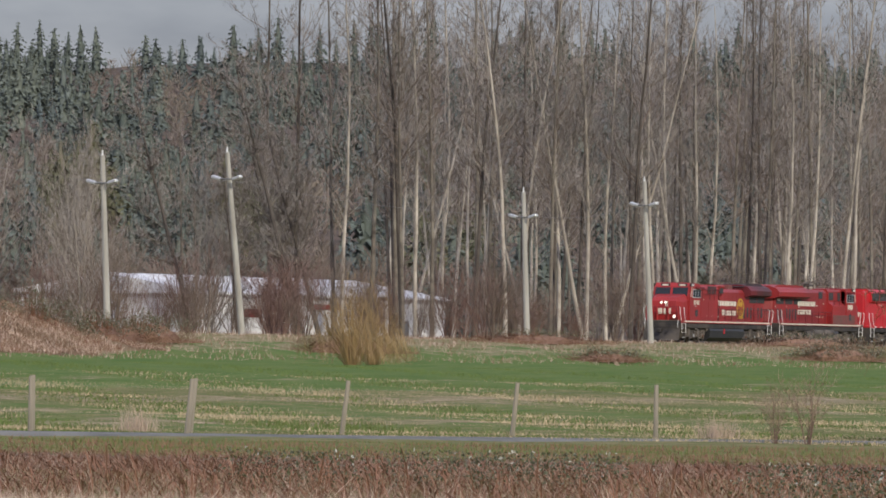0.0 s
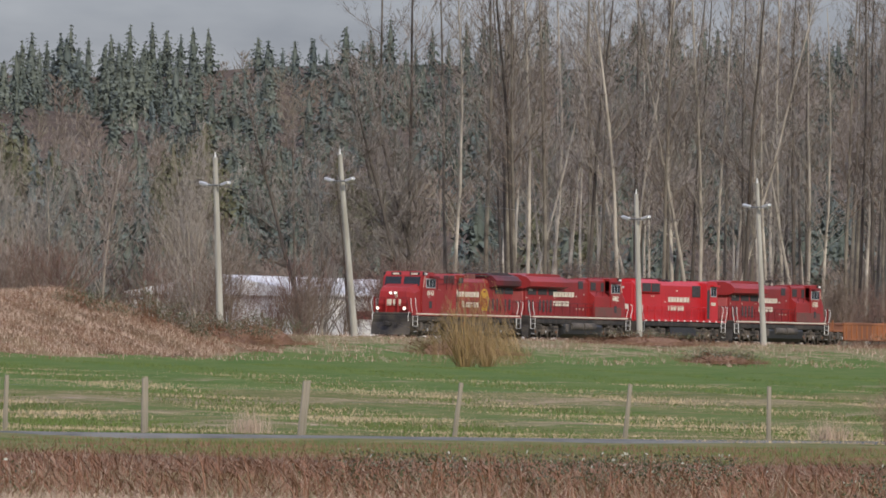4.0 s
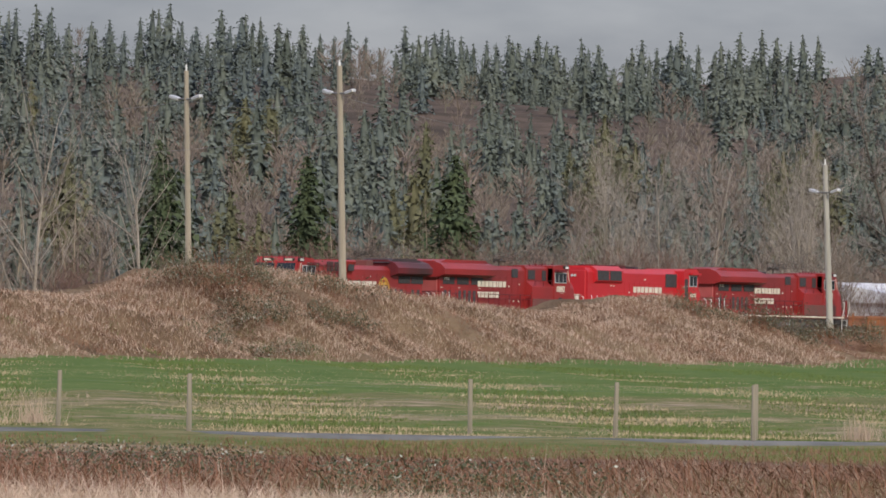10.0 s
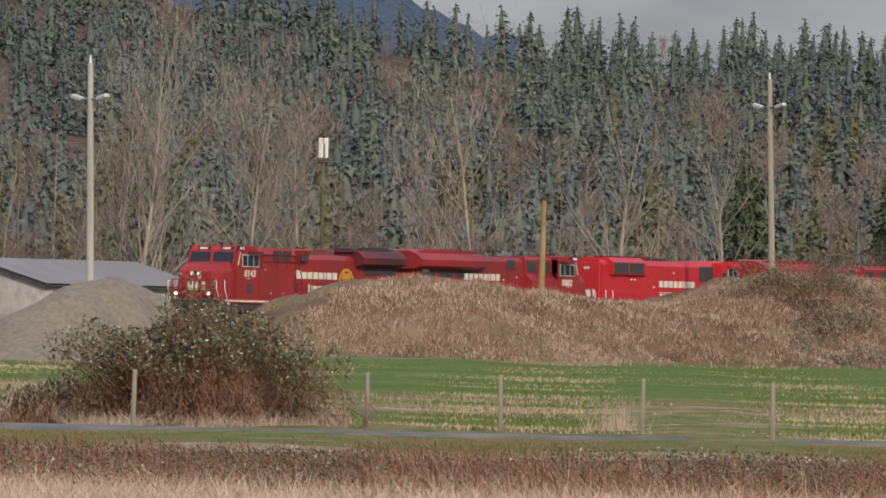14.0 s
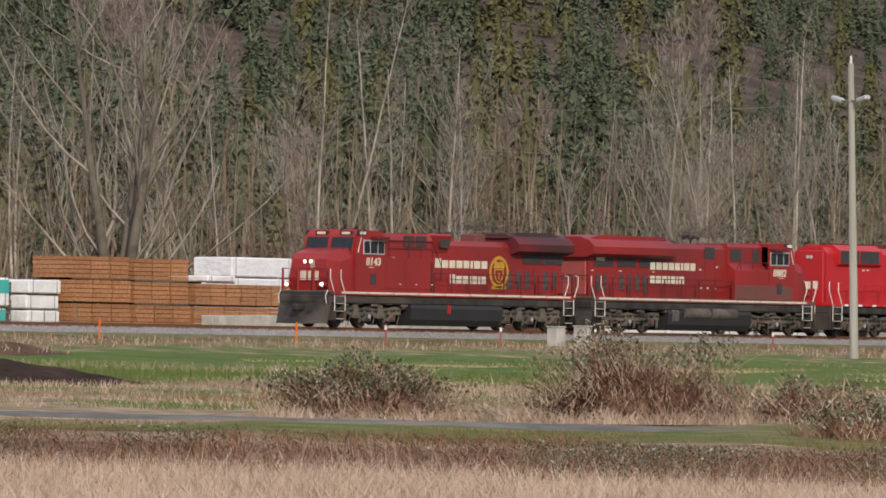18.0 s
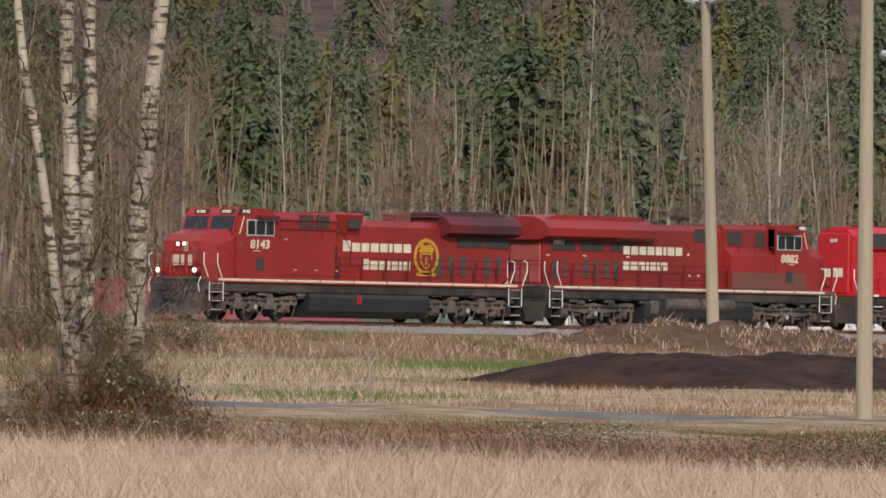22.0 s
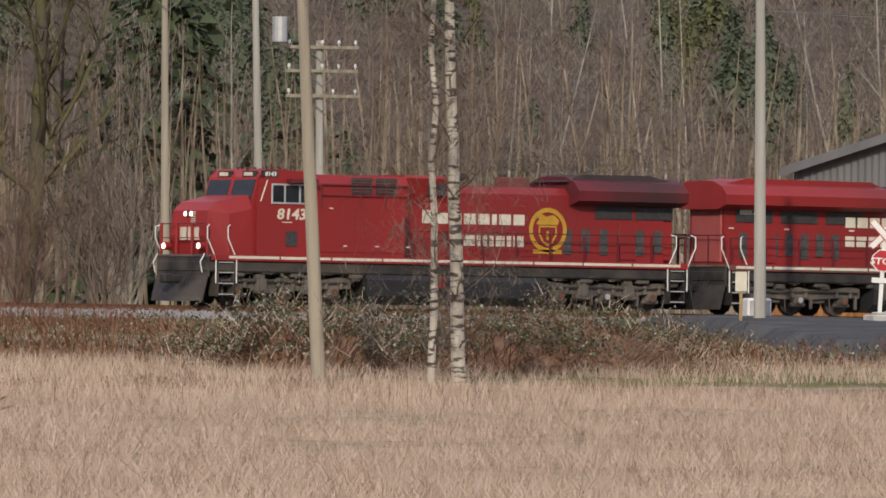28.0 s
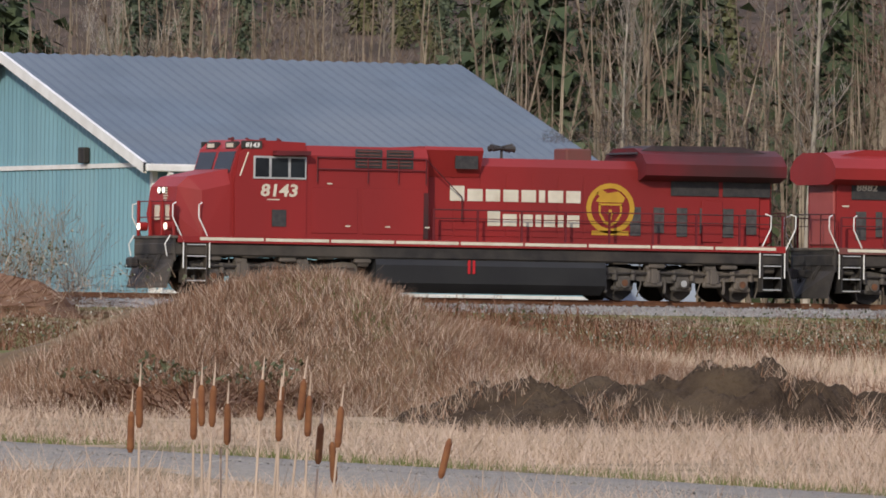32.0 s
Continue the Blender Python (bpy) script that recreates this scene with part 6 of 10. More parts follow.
container(320.0, 336.9, 290, 2.6, 2.5, M_CONTRED, "faded pink-red corrugated container behind the track")
container(352.5, 358.0, 292, 2.6, 2.3, M_GREYWALL, "grey low container in the lumber yard")
container(293.5, 300.8, 288, 2.6, 2.05, M_WHITE, "low white container with a red rim", white_top=True)
container(256, 261.5, 291, 2.5, 2.0, M_ORANGE, "orange container by the crossing")
for i_, (xa, xb, za) in enumerate(((229.0, 231.6, 2.0), (231.7, 234.6, 1.95), (226.4, 228.9, 1.9))):
    container(xa, xb, 281.5 + 0.2 * i_, 2.6, za, M_LUMBERBIN, "orange-brown plywood crate near the level crossing")
for i in range(2):
    container(166.8 + i * 12.4, 179.0 + i * 12.4, 290 + i * 0.4, 2.5, 1.93 - 0.1 * i, M_WHITE, "white weathered container with faint stains behind the track")


def small_shed(x0, x1, y0, y1, zg, ze, zr, wall, roof, label):
    b = thing("small_shed", pose(0, 0, 0), label, "shed")
    ym = (y0 + y1) / 2
    s = Shape().box(x0, y0, zg, x1, y1, ze)
    part("shed_body", s, wall, b)
    g = Shape().poly([(x0, y0, ze), (x0, y1, ze), (x0, ym, zr)], [(0, 2, 1)]).poly([(x1, y0, ze), (x1, y1, ze), (x1, ym, zr)], [(0, 1, 2)])
    part("gable", g, wall, b)
    sl = (zr - ze) / (ym - y0)
    for ya in (y0 - 0.4, y1 + 0.4):
        part("roof", ribbed_roof(Shape(), x0 - 0.4, x1 + 0.4, ya, ze - sl * 0.4 + 0.08, ym, zr + 0.08, 0.5, 0.03), roof, b)
    part("door", Shape().box(x0 + (x1 - x0) * 0.4, y0 - 0.05, zg, x0 + (x1 - x0) * 0.4 + 0.95, y0, zg + 2.0, 0.01), M_WHITE, b)
    return b


small_shed(235.5, 242.5, 291, 297, 2.5, 4.6, 6.3, M_CONC, M_SHEDROOF, "small pale shed with a tan pitched roof by the crossing")
small_shed(470.5, 487.0, 291, 300, 3.0, 5.9, 7.2, M_CONC, M_GREYROOF, "long grey shed with a white roof edge behind the mound")
M_PALEBLUE = mat("pale blue-grey sheet steel", (0.36, 0.41, 0.48), (0.30, 0.345, 0.41), 1.5, 0.6)
small_shed(141.0, 149.6, 301, 306, 2.6, 5.35, 5.6, M_PALEBLUE, M_PALEBLUE, "low blue-grey steel shed beside the barn")


def white_store():
    b = thing("white_store", pose(0, 0, 0), "long low white store with red trim behind the trees", "building")
    x0, x1, y0 = 797.0, 853.0, 345.0
    part("front_wall", corrugated(Shape(), x0, y0, x1, y0, 2.6, 7.8, 1.2, 0.08), M_WHITE, b)
    part("red_band", Shape().box(x0 + 7, y0 - 0.14, 5.6, x0 + 13, y0 - 0.02, 6.3), M_RED2, b, "red sign band")
    part("red_band", Shape().box(x0 + 25, y0 - 0.14, 6.4, x0 + 31, y0 - 0.02, 6.9), M_RED2, b)
    part("roof", Shape().along_x([(y0 - 0.5, 7.7), (y0 + 9, 9.3), (y0 + 18, 7.7), (y0 + 18, 7.5), (y0 - 0.5, 7.5)], x0 - 0.5, x1 + 0.5), M_WHITE, b, "white low-pitched roof")
    part("body", Shape().box(x0 + 0.1, y0 + 0.2, 2.6, x1 - 0.1, y0 + 17.5, 7.6), M_WHITE, b)
    for i in range(5):
        x = x0 + 4 + i * 10
        part("door", Shape().box(x, y0 - 0.12, 2.6, x + 3.2, y0 - 0.09, 5.6), M_GREYWALL if i % 3 == 1 else M_WHITE, b)


white_store()


# lumber yard
def lumber_stack(x0, x1, y0, z0, z1, wrapped, label, depth=2.4, tint=None, layers=1):
    st = thing("lumber_stack", pose(x0, y0, z0), label, "lumber stack", "lumber stacks in the yard")
    L, h = x1 - x0, (z1 - z0) / layers
    for k in range(layers):
        jig = rng.uniform(-0.12, 0.12)
        za, zb = k * h + 0.08, (k + 1) * h
        if wrapped:
            n = max(1, int(L / 3.0))
            for i in range(n):
                a, c = i * L / n, (i + 1) * L / n - 0.06
                p = part("bundle", Shape().box(a, jig, za, c, depth + jig, zb, 0.06), M_WRAP, st, "white wrapped lumber bundle")
                if tint and i == n - 1:
                    part("printed_band", Shape().box(c - 0.95, jig - 0.012, za + (zb - za) * 0.45, c - 0.05, jig, zb - 0.1), M_WRAPGREEN, p, "turquoise printed band")
                s = Shape()
                s.box(a + 0.3, jig - 0.008, za + 0.02, a + 0.34, jig, zb - 0.02).box(c - 0.36, jig - 0.008, za + 0.02, c - 0.32, jig, zb - 0.02)
                part("strap", s, M_GREYWALL, p)
        else:
            cols = max(2, int(L / 1.25))
            for i in range(cols):
                a, c = i * L / cols, (i + 1) * L / cols - 0.07
                bd = Shape()
                rows = max(3, int((zb - za) / 0.2))
                for r in range(rows):
                    bd.box(a + rng.uniform(0, 0.04), jig + rng.uniform(0, 0.06), za + r * (zb - za) / rows, c - rng.uniform(0, 0.04), depth + jig, za + (r + 0.86) * (zb - za) / rows)
                part("plank_bundle", bd, M_LUMBER if tint is None else tint, st, "strapped bundle of sawn planks")
        part("bearer", Shape().box(0.1, 0.1, k * h, L - 0.1, 0.25, za).box(0.1, depth - 0.3, k * h, L - 0.1, depth - 0.15, za), M_TIE, st)
    return st


M_PLANKRED = mat("red-brown wet planks", (0.15, 0.072, 0.05), (0.10, 0.05, 0.038), 0.5, 0.85, rand=0.3, stretch=(0.2, 1, 1))
YARD = [
    (353.4, 361.6, 287.5, 2.6, 5.3, False, "dark red-brown plank stack", M_PLANKRED, 2), (355.3, 360.3, 288.0, 5.32, 6.35, False, "bundle of orange planks in white wrap on a stack", None, 1),
    (346.2, 355.6, 291, 2.6, 5.4, True, "white wrapped lumber stack", None, 2), (348.6, 355.4, 291.2, 5.42, 6.3, True, "white wrapped bundle on a stack", None, 1),
    (359.9, 366.5, 291, 2.6, 6.9, True, "tall stack of white wrapped lumber with orange dots", None, 4),
    (366.7, 369.0, 288.2, 2.6, 5.4, True, "low white wrapped lumber stack", None, 2), (369.3, 376.0, 288, 2.6, 7.05, True, "tall stack of white wrapped lumber with turquoise print", 1, 4),
    (376.4, 378.6, 288.5, 2.6, 5.45, True, "white wrapped lumber stack with turquoise print", 1, 2), (379.0, 381.6, 290, 2.6, 5.3, False, "grey weathered plank stack", M_LUMBERDK, 2), (380.8, 383.4, 289, 3.2, 5.4, True, "white wrapped lumber stack", None, 3),
    (383.8, 388.4, 288.6, 3.2, 6.6, False, "orange brown stack of sawn planks, three bundles high", None, 3), (388.8, 393.3, 288.6, 3.2, 6.55, False, "orange brown stack of sawn planks, three bundles high", None, 3),
    (393.5, 402.3, 288.5, 3.2, 5.4, False, "orange brown stacks of sawn planks", None, 2), (395.0, 397.4, 288.8, 5.42, 5.8, True, "thin white wrapped bundle on planks", None, 1),
    (402.8, 408.0, 293, 2.6, 6.8, True, "white wrapped lumber stack behind the planks", None, 4), (406.8, 415.5, 288.2, 3.2, 5.2, False, "grey tumbled plank stack", M_LUMBERDK, 2),
    (409.8, 418.6, 292.5, 2.6, 6.65, True, "white wrapped lumber stack, four bundles high", None, 4), (418.4, 422.8, 289.5, 2.6, 6.15, True, "white wrapped lumber stack", None, 3),
    (423.2, 429.8, 291, 2.6, 6.1, True, "white wrapped lumber stack", None, 4), (430.6, 438.8, 288.2, 2.6, 5.5, True, "low row of white wrapped bundles", None, 3),
    (431.3, 435.5, 291.5, 5.5, 6.65, True, "white wrapped bundles on a stack", None, 1), (436.0, 441.0, 293.5, 2.6, 5.5, True, "white wrapped lumber stack", None, 3), (419.2, 425.0, 286.9, 2.6, 3.9, False, "low stack of brown planks before the white bundles", M_PLANKRED, 1), (446.0, 456.0, 292, 2.6, 5.6, True, "white wrapped lumber stack under the shed roof", None, 3),
]
for x0, x1, y0, z0, z1, wr, lab, tint, lay in YARD:
    st_ = lumber_stack(x0, x1, y0, z0, z1, wr, lab, tint=tint, layers=lay)
    if "orange dots" in lab:
        for x, z in ((361.2, 6.42), (362.3, 6.42), (363.3, 6.42), (361.6, 5.34), (362.8, 5.34)):
            part("printed_dot", Shape().cyl((x - x0, -0.14, z - z0), (x - x0, -0.17, z - z0), 0.36, n=16), M_ORANGE, st_, "round orange printed dot")
bk = thing("concrete_block_row", pose(345.4, 287.2, 2.5), "two grey concrete blocks in the yard", "concrete block")
part("block_body", Shape().box(0, 0, 0, 2.6, 0.9, 1.75, 0.05), M_CONC, bk)
part("block_body", Shape().box(2.7, 0.1, 0, 4.6, 0.9, 1.95, 0.05), M_CONC, bk)
M_MACHGREEN = mat("faded green machine paint", (0.10, 0.17, 0.135), (0.16, 0.20, 0.165), 0.5, 0.7, c3=(0.12, 0.10, 0.08))
container(338.0, 348.3, 292.5, 2.6, 1.85, M_MACHGREEN, "faded green open bin behind the yard clutter")
container(338.0, 348.3, 292.5, 4.45, 0.75, M_ORANGE, "long low orange steel tray resting on a green bin")
for i in range(14):
    fr_ = thing("machine_frame", pose(338.4 + i * 0.66, 288.6 + 0.2 * (i % 3), 2.6, 0, 8 * (i % 3) - 8, 12 * (i % 4)), "faded green steel machine frame stacked in the yard", "machine part", "machine frames in the yard")
    part("upright", Shape().box(-0.3, 0, 0, -0.18, 0.2, 1.7 + 0.1 * (i % 3), 0.02), M_MACHGREEN, fr_)
    part("upright", Shape().box(0.2, 0, 0, 0.34, 0.2, 1.6, 0.02), M_MACHGREEN, fr_)
    part("brace", Shape().cyl((-0.3, 0.1, 0.2), (0.3, 0.1, 1.5), 0.07, n=8), M_MACHGREEN, fr_)
    part("drum", Shape().cyl((0, -0.1, 0.5), (0, 0.35, 0.5), 0.26, n=14), M_MACHGREEN, fr_)
lp_ = thing("flood_pole", pose(346.6, 286.0, 2.5), "thin white steel lamp pole in the yard", "lamp post")
part("pole_shaft", Shape().cyl((0, 0, 0), (0, 0, 5.3), 0.11, 0.09, 10), M_WHITE, lp_)
part("lamp_head", Shape().box(-0.22, -0.1, 5.2, 0.22, 0.1, 5.4, 0.03), M_WHITE, lp_)
bh_ = thing("basketball_hoop", pose(351.3, 286.5, 2.5), "basketball hoop with a dark-framed backboard", "basketball hoop")
part("pole_shaft", Shape().cyl((0, 0, 0), (0, 0, 1.9), 0.06, n=8), M_BLACK, bh_)
part("backboard_frame", Shape().box(-0.55, -0.03, 1.85, 0.55, 0.0, 1.91).box(-0.55, -0.03, 2.63, 0.55, 0.0, 2.69).box(-0.55, -0.03, 1.91, -0.49, 0.0, 2.63).box(0.49, -0.03, 1.91, 0.55, 0.0, 2.63), M_BLACK, bh_)
part("rim", Shape().tube([(0.22 * math.cos(k * 0.7), -0.3 + 0.22 * math.sin(k * 0.7), 2.0) for k in range(10)], 0.012, 5), M_ORANGE, bh_)
wall_ = thing("yard_wall", pose(0, 0, 0), "low stained concrete wall in front of the lumber", "wall")
for i in range(13):
    part("wall_block", Shape().box(393.2 + i * 1.86, 287.2, 2.5, 395.02 + i * 1.86, 287.9, 3.85 + 0.03 * (i % 3), 0.03), M_CONC, wall_)
shed = thing("open_shed", pose(0, 0, 0), "open-sided shed with a ribbed metal roof over lumber", "shed")
part("roof", Shape().poly([(440.6, 289, 5.95), (458, 289, 5.95), (475, 300, 6.7), (457.5, 300, 6.7), (440.6, 289, 6.25), (458, 289, 6.25), (475, 300, 6.9), (457.5, 300, 6.9)], [(0, 3, 2, 1), (4, 5, 6, 7), (0, 1, 5, 4), (1, 2, 6, 5), (2, 3, 7, 6), (3, 0, 4, 7)]), M_GREYROOF, shed)
part("roof_edge", corrugated(Shape(), 440.6, 288.95, 458, 288.95, 6.05, 6.5, 0.5, 0.06), M_GREYROOF, shed)
for x in (441.5, 447, 453):
    # posts and inner walls take the same painted shade
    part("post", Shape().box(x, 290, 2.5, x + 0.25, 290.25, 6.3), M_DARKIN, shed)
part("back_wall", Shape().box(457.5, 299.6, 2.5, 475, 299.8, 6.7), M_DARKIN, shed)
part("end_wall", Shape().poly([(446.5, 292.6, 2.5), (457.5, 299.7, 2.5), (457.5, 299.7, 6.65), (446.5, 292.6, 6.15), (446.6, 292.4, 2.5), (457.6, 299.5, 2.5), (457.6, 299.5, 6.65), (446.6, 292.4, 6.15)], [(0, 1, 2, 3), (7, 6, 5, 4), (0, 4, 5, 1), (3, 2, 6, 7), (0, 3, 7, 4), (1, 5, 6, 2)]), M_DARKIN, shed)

yf = thing("yard_fence", pose(0, 0, 0), "low chain-link fence with thin posts along the yard", "fence")
s = Shape()
for x in np.arange(318, 378, 2.6):
    part("fence_pole", Shape().cyl((x, 283.8, 2.5), (x, 283.8, 4.0), 0.03, n=6), M_WIRE, yf)
for z in (2.9, 3.4, 3.95):
    s.cyl((318, 283.8, z), (378, 283.8, z), 0.012, n=4)
part("fence_rail", s, M_WIRE, yf)

# short posts beside the farm road
for i_, (x, y, h) in enumerate(((166.8, 162.4, 0.85), (166.9, 160.1, 0.95), (177.4, 167.5, 0.75), (174.0, 161.9, 0.9), (184.0, 158.0, 0.8), (163.0, 164.8, 0.8))):
    solid("fence_post", Shape().cyl((0, 0, -0.3), (0.02 * (i_ % 3 - 1), 0, h), 0.06, 0.05, 8), M_POST, pose(x, y, float(land(x, y))), "short weathered wooden post beside the farm road", "fence post", "short posts by the road")


# ---- earth mounds and heaps ----
def smooth_noise(x, y, k=1.0):
    return (np.sin(x * 1.7 * k + 2.1 * np.sin(y * 0.9 * k)) + np.sin(y * 2.3 * k + 1.7 * np.sin(x * 1.1 * k)) + 0.6 * np.sin(x * 4.1 * k + y * 3.3 * k)) / 2.6


def crest_height(px, pz, x):
    return np.interp(x, px, pz)


MOUNDS = []
M_CLOD = mat("dug turf and soil", (0.082, 0.058, 0.040), (0.045, 0.032, 0.023), 0.3, 1.0, bump=1.0, fine=4, c3=(0.095, 0.069, 0.046), spec=0.05)


def mound(name, px, pz, yc, half, material, label, dx=0.6, dy=0.5, rough=0.12, sharp=1.0, lump=1.0):
    """A bank of earth whose crest follows the heights pz at px, over the line y = yc."""
    xs = np.arange(px[0] - 0.5, px[-1] + 0.6, dx)
    ys = np.arange(yc - half * 1.4, yc + half * 1.4 + dy / 2, dy)
    X, Y = np.meshgrid(xs, ys)
    G = land(X, Y)
    top = np.maximum(crest_height(px, pz, X) - land(X, np.full_like(Y, yc)), 0)
    shape = np.clip(1 - np.abs((Y - yc + 0.25 * half * smooth_noise(X * 0.3, X * 0.2)) / half), 0, 1) ** sharp
    shape = shape * shape * (3 - 2 * shape)
    Z = G - 0.12 + top * shape + rough * smooth_noise(X, Y, lump) * np.clip(shape * 3, 0, 1) * np.clip(top, 0, 1)
    nx, ny = len(xs), len(ys)
    idx = np.arange(nx * ny).reshape(ny, nx)
    quads = np.stack([idx[:-1, :-1], idx[:-1, 1:], idx[1:, 1:], idx[1:, :-1]], -1).reshape(-1, 4)
    me = mesh_np(name, np.stack([X, Y, Z], -1).reshape(-1, 3), quads, material, 4)
    me.polygons.foreach_set("use_smooth", [True] * len(me.polygons))
    ob = tagged(new(name, me), label, "earth mound", kind="")

    def height(x, y):
        t = np.maximum(crest_height(px, pz, x) - land(x, np.full_like(y, yc)), 0)
        k = np.clip(1 - np.abs((y - yc + 0.25 * half * smooth_noise(x * 0.3, x * 0.2)) / half), 0, 1) ** sharp
        k = k * k * (3 - 2 * k)
        return land(x, y) - 0.12 + t * k + rough * smooth_noise(x, y, lump) * np.clip(k * 3, 0, 1) * np.clip(t, 0, 1)
    return height


berm = mound("grassy_berm", [424, 427, 430, 436, 445, 457, 464, 469, 477, 484, 491, 496, 503, 511, 519, 528, 536, 542, 548, 554], [2.0, 3.8, 5.2, 6.0, 5.8, 5.1, 4.9, 6.1, 6.75, 6.8, 6.3, 5.65, 5.5, 5.0, 4.5, 5.35, 5.9, 4.9, 3.5, 2.2], 249, 13, M_MOUND, "long bank of bare earth and dead grass between field and track", 0.5, 0.5, 0.22, 0.8, 0.75)
low_bank = mound("low_bank", [544, 556, 566, 580, 600, 620, 660, 700, 720], [2.6, 3.1, 2.7, 3.0, 3.2, 3.0, 3.1, 2.9, 2.6], 250, 9, M_MOUND, "low rough bank below the far track", 1.0, 0.6, 0.12, 0.9, 0.7)
soil_heap = mound("soil_heap", [208.0, 209.0, 210.4, 211.9, 213.5, 214.9, 216.3, 217.7, 219.6, 221.7, 223.4, 224.7, 225.9], [0.8, 1.5, 1.98, 2.12, 1.98, 2.12, 2.0, 2.18, 2.1, 2.0, 1.7, 1.35, 0.8], 172, 7.5, M_SOIL, "long low heap of dark turned soil on the grass", 0.25, 0.25, 0.07, 0.9, 2.0)
ridge_bank = mound("turf_ridge", [286, 289.5, 295.5, 299.6, 303.8, 308, 313, 318], [1.9, 2.6, 3.3, 3.35, 3.1, 2.9, 2.4, 1.9], 240, 5, M_SOILBR, "rough ridge of brown turf and soil near the track", 0.35, 0.3, 0.30, 0.8, 1.3)
brown_heap = mound("soil_pile", [248.9, 250.2, 251.4, 252.8, 254.0, 255.2], [2.3, 3.2, 3.4, 3.4, 3.1, 2.3], 250, 3.2, M_SOILBR, "small heap of brown soil beside the track", 0.25, 0.25, 0.06, 0.7, 1.6)
gravel_heap = mound("gravel_heap", [361.0, 364, 367, 369.5, 371.2, 373, 374.5, 377.0], [1.4, 3.4, 4.85, 5.3, 5.45, 4.9, 3.8, 1.4], 226, 3.6, M_HEAPGR, "steep grey heap of gravel", 0.3, 0.3, 0.05, 0.7, 2.0)
near_mound = mound("grass_mound", [58.5, 60, 62, 63, 64.5, 66, 67.2, 68.4, 69.7, 71.1, 73, 76], [0.6, 0.7, 1.0, 1.6, 2.1, 2.7, 2.95, 2.8, 2.3, 2.0, 1.5, 0.9], 150, 9, M_MOUND, "rounded mound of earth under matted dead grass", 0.2, 0.25, 0.08, 0.8, 1.5)
lumps = mound("clod_heap", [64.8, 65.6, 66.4, 67.2, 68.0, 68.9, 69.7, 70.5, 71.3, 72.1, 72.9, 73.8], [0.6, 1.05, 1.35, 1.1, 1.35, 1.15, 1.45, 1.62, 1.5, 1.2, 1.15, 0.5], 140, 2.6, M_CLOD, "lumpy dark clods of dug soil and turf", 0.10, 0.10, 0.30, 0.7, 3.6)
dark_mound = mound("dark_mound", [71.4, 72.5, 73.5, 74.4, 75.8, 77.2, 79.0], [0.3, 0.85, 1.15, 1.3, 1.27, 0.95, 0.2], 128, 5.6, M_SOIL, "low dark mound of soil in dead grass", 0.15, 0.2, 0.08, 0.85, 2.2)
ditch_bank = mound("ditch_bank", [224, 229, 234, 238.4, 239.4, 241, 246, 252, 262, 274, 284, 292], [2.1, 2.6, 2.95, 2.5, 2.3, 2.85, 2.95, 2.9, 2.85, 2.75, 2.5, 2.1], 240, 24, M_MOUND, "grassy bank above the ditch beside the line", 0.6, 0.5, 0.10, 0.8, 1.0)
birch_bank = mound("brush_bank", [184, 190, 197, 203, 208, 212, 216], [1.4, 2.3, 2.8, 2.9, 2.6, 2.0, 1.2], 213, 11, M_MOUND, "overgrown bank behind the birches", 0.5, 0.5, 0.12, 0.8, 1.0)

# distant mountain that closes the view
def far_mountain():
    az = np.linspace(50, 64, 160)
    el = np.interp(az, [50, 55, 57.5, 59.5, 60.3, 60.9, 61.4, 62.2, 64], [1300, 1020, 840, 740, 650, 570, 525, 480, 420]) + 8 * np.sin(az * 9) + 5 * np.sin(az * 31)
    rows = []
    for k in np.linspace(0, 1, 14):
        d = 4000 + 700 * k
        z = el / 17800 * 4700 * k ** 0.9 + 2 * np.sin(az * 17 + k * 9) + 1.7
        rows.append(np.stack([d * np.sin(np.radians(az)), d * np.cos(np.radians(az)), z], -1))
    V = np.stack(rows, 0)
    n, m = V.shape[:2]
    idx = np.arange(n * m).reshape(n, m)
    q = np.stack([idx[:-1, :-1], idx[:-1, 1:], idx[1:, 1:], idx[1:, :-1]], -1).reshape(-1, 4)
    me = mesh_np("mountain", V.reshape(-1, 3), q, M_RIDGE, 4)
    tagged(new("mountain", me), "far wooded mountain coloured blue for haze, under cloud", "mountain", kind="structure")
    return el, az


far_mountain()


# ---- trees ----
def segs_to_mesh(name, segs, material, n=3):
    """Tapered limbs from rows of (ax, ay, az, bx, by, bz, ra, rb)."""
    S = np.asarray(segs, dtype=float)
    a, b, ra, rb = S[:, 0:3], S[:, 3:6], S[:, 6:7], S[:, 7:8]
    d = b - a
    d /= np.linalg.norm(d, axis=1, keepdims=True) + 1e-9
    ref = np.where(np.abs(d[:, 2:3]) > 0.9, [[1.0, 0, 0]], [[0, 0, 1.0]])
    u = np.cross(d, ref)
    u /= np.linalg.norm(u, axis=1, keepdims=True) + 1e-9
    w = np.cross(d, u)
    rings = []
    for c, r in ((a, ra), (b, rb)):
        for i in range(n):
            t = 2 * math.pi * i / n
            rings.append(c + (u * math.cos(t) + w * math.sin(t)) * r)
    V = np.stack(rings, 1).reshape(-1, 3)
    k = np.arange(len(S))[:, None] * 2 * n
    Q = np.concatenate([k + np.array([[i, (i + 1) % n, n + (i + 1) % n, n + i]]) for i in range(n if n > 2 else 1)], 0)
    return mesh_np(name, V, Q, material, 4)


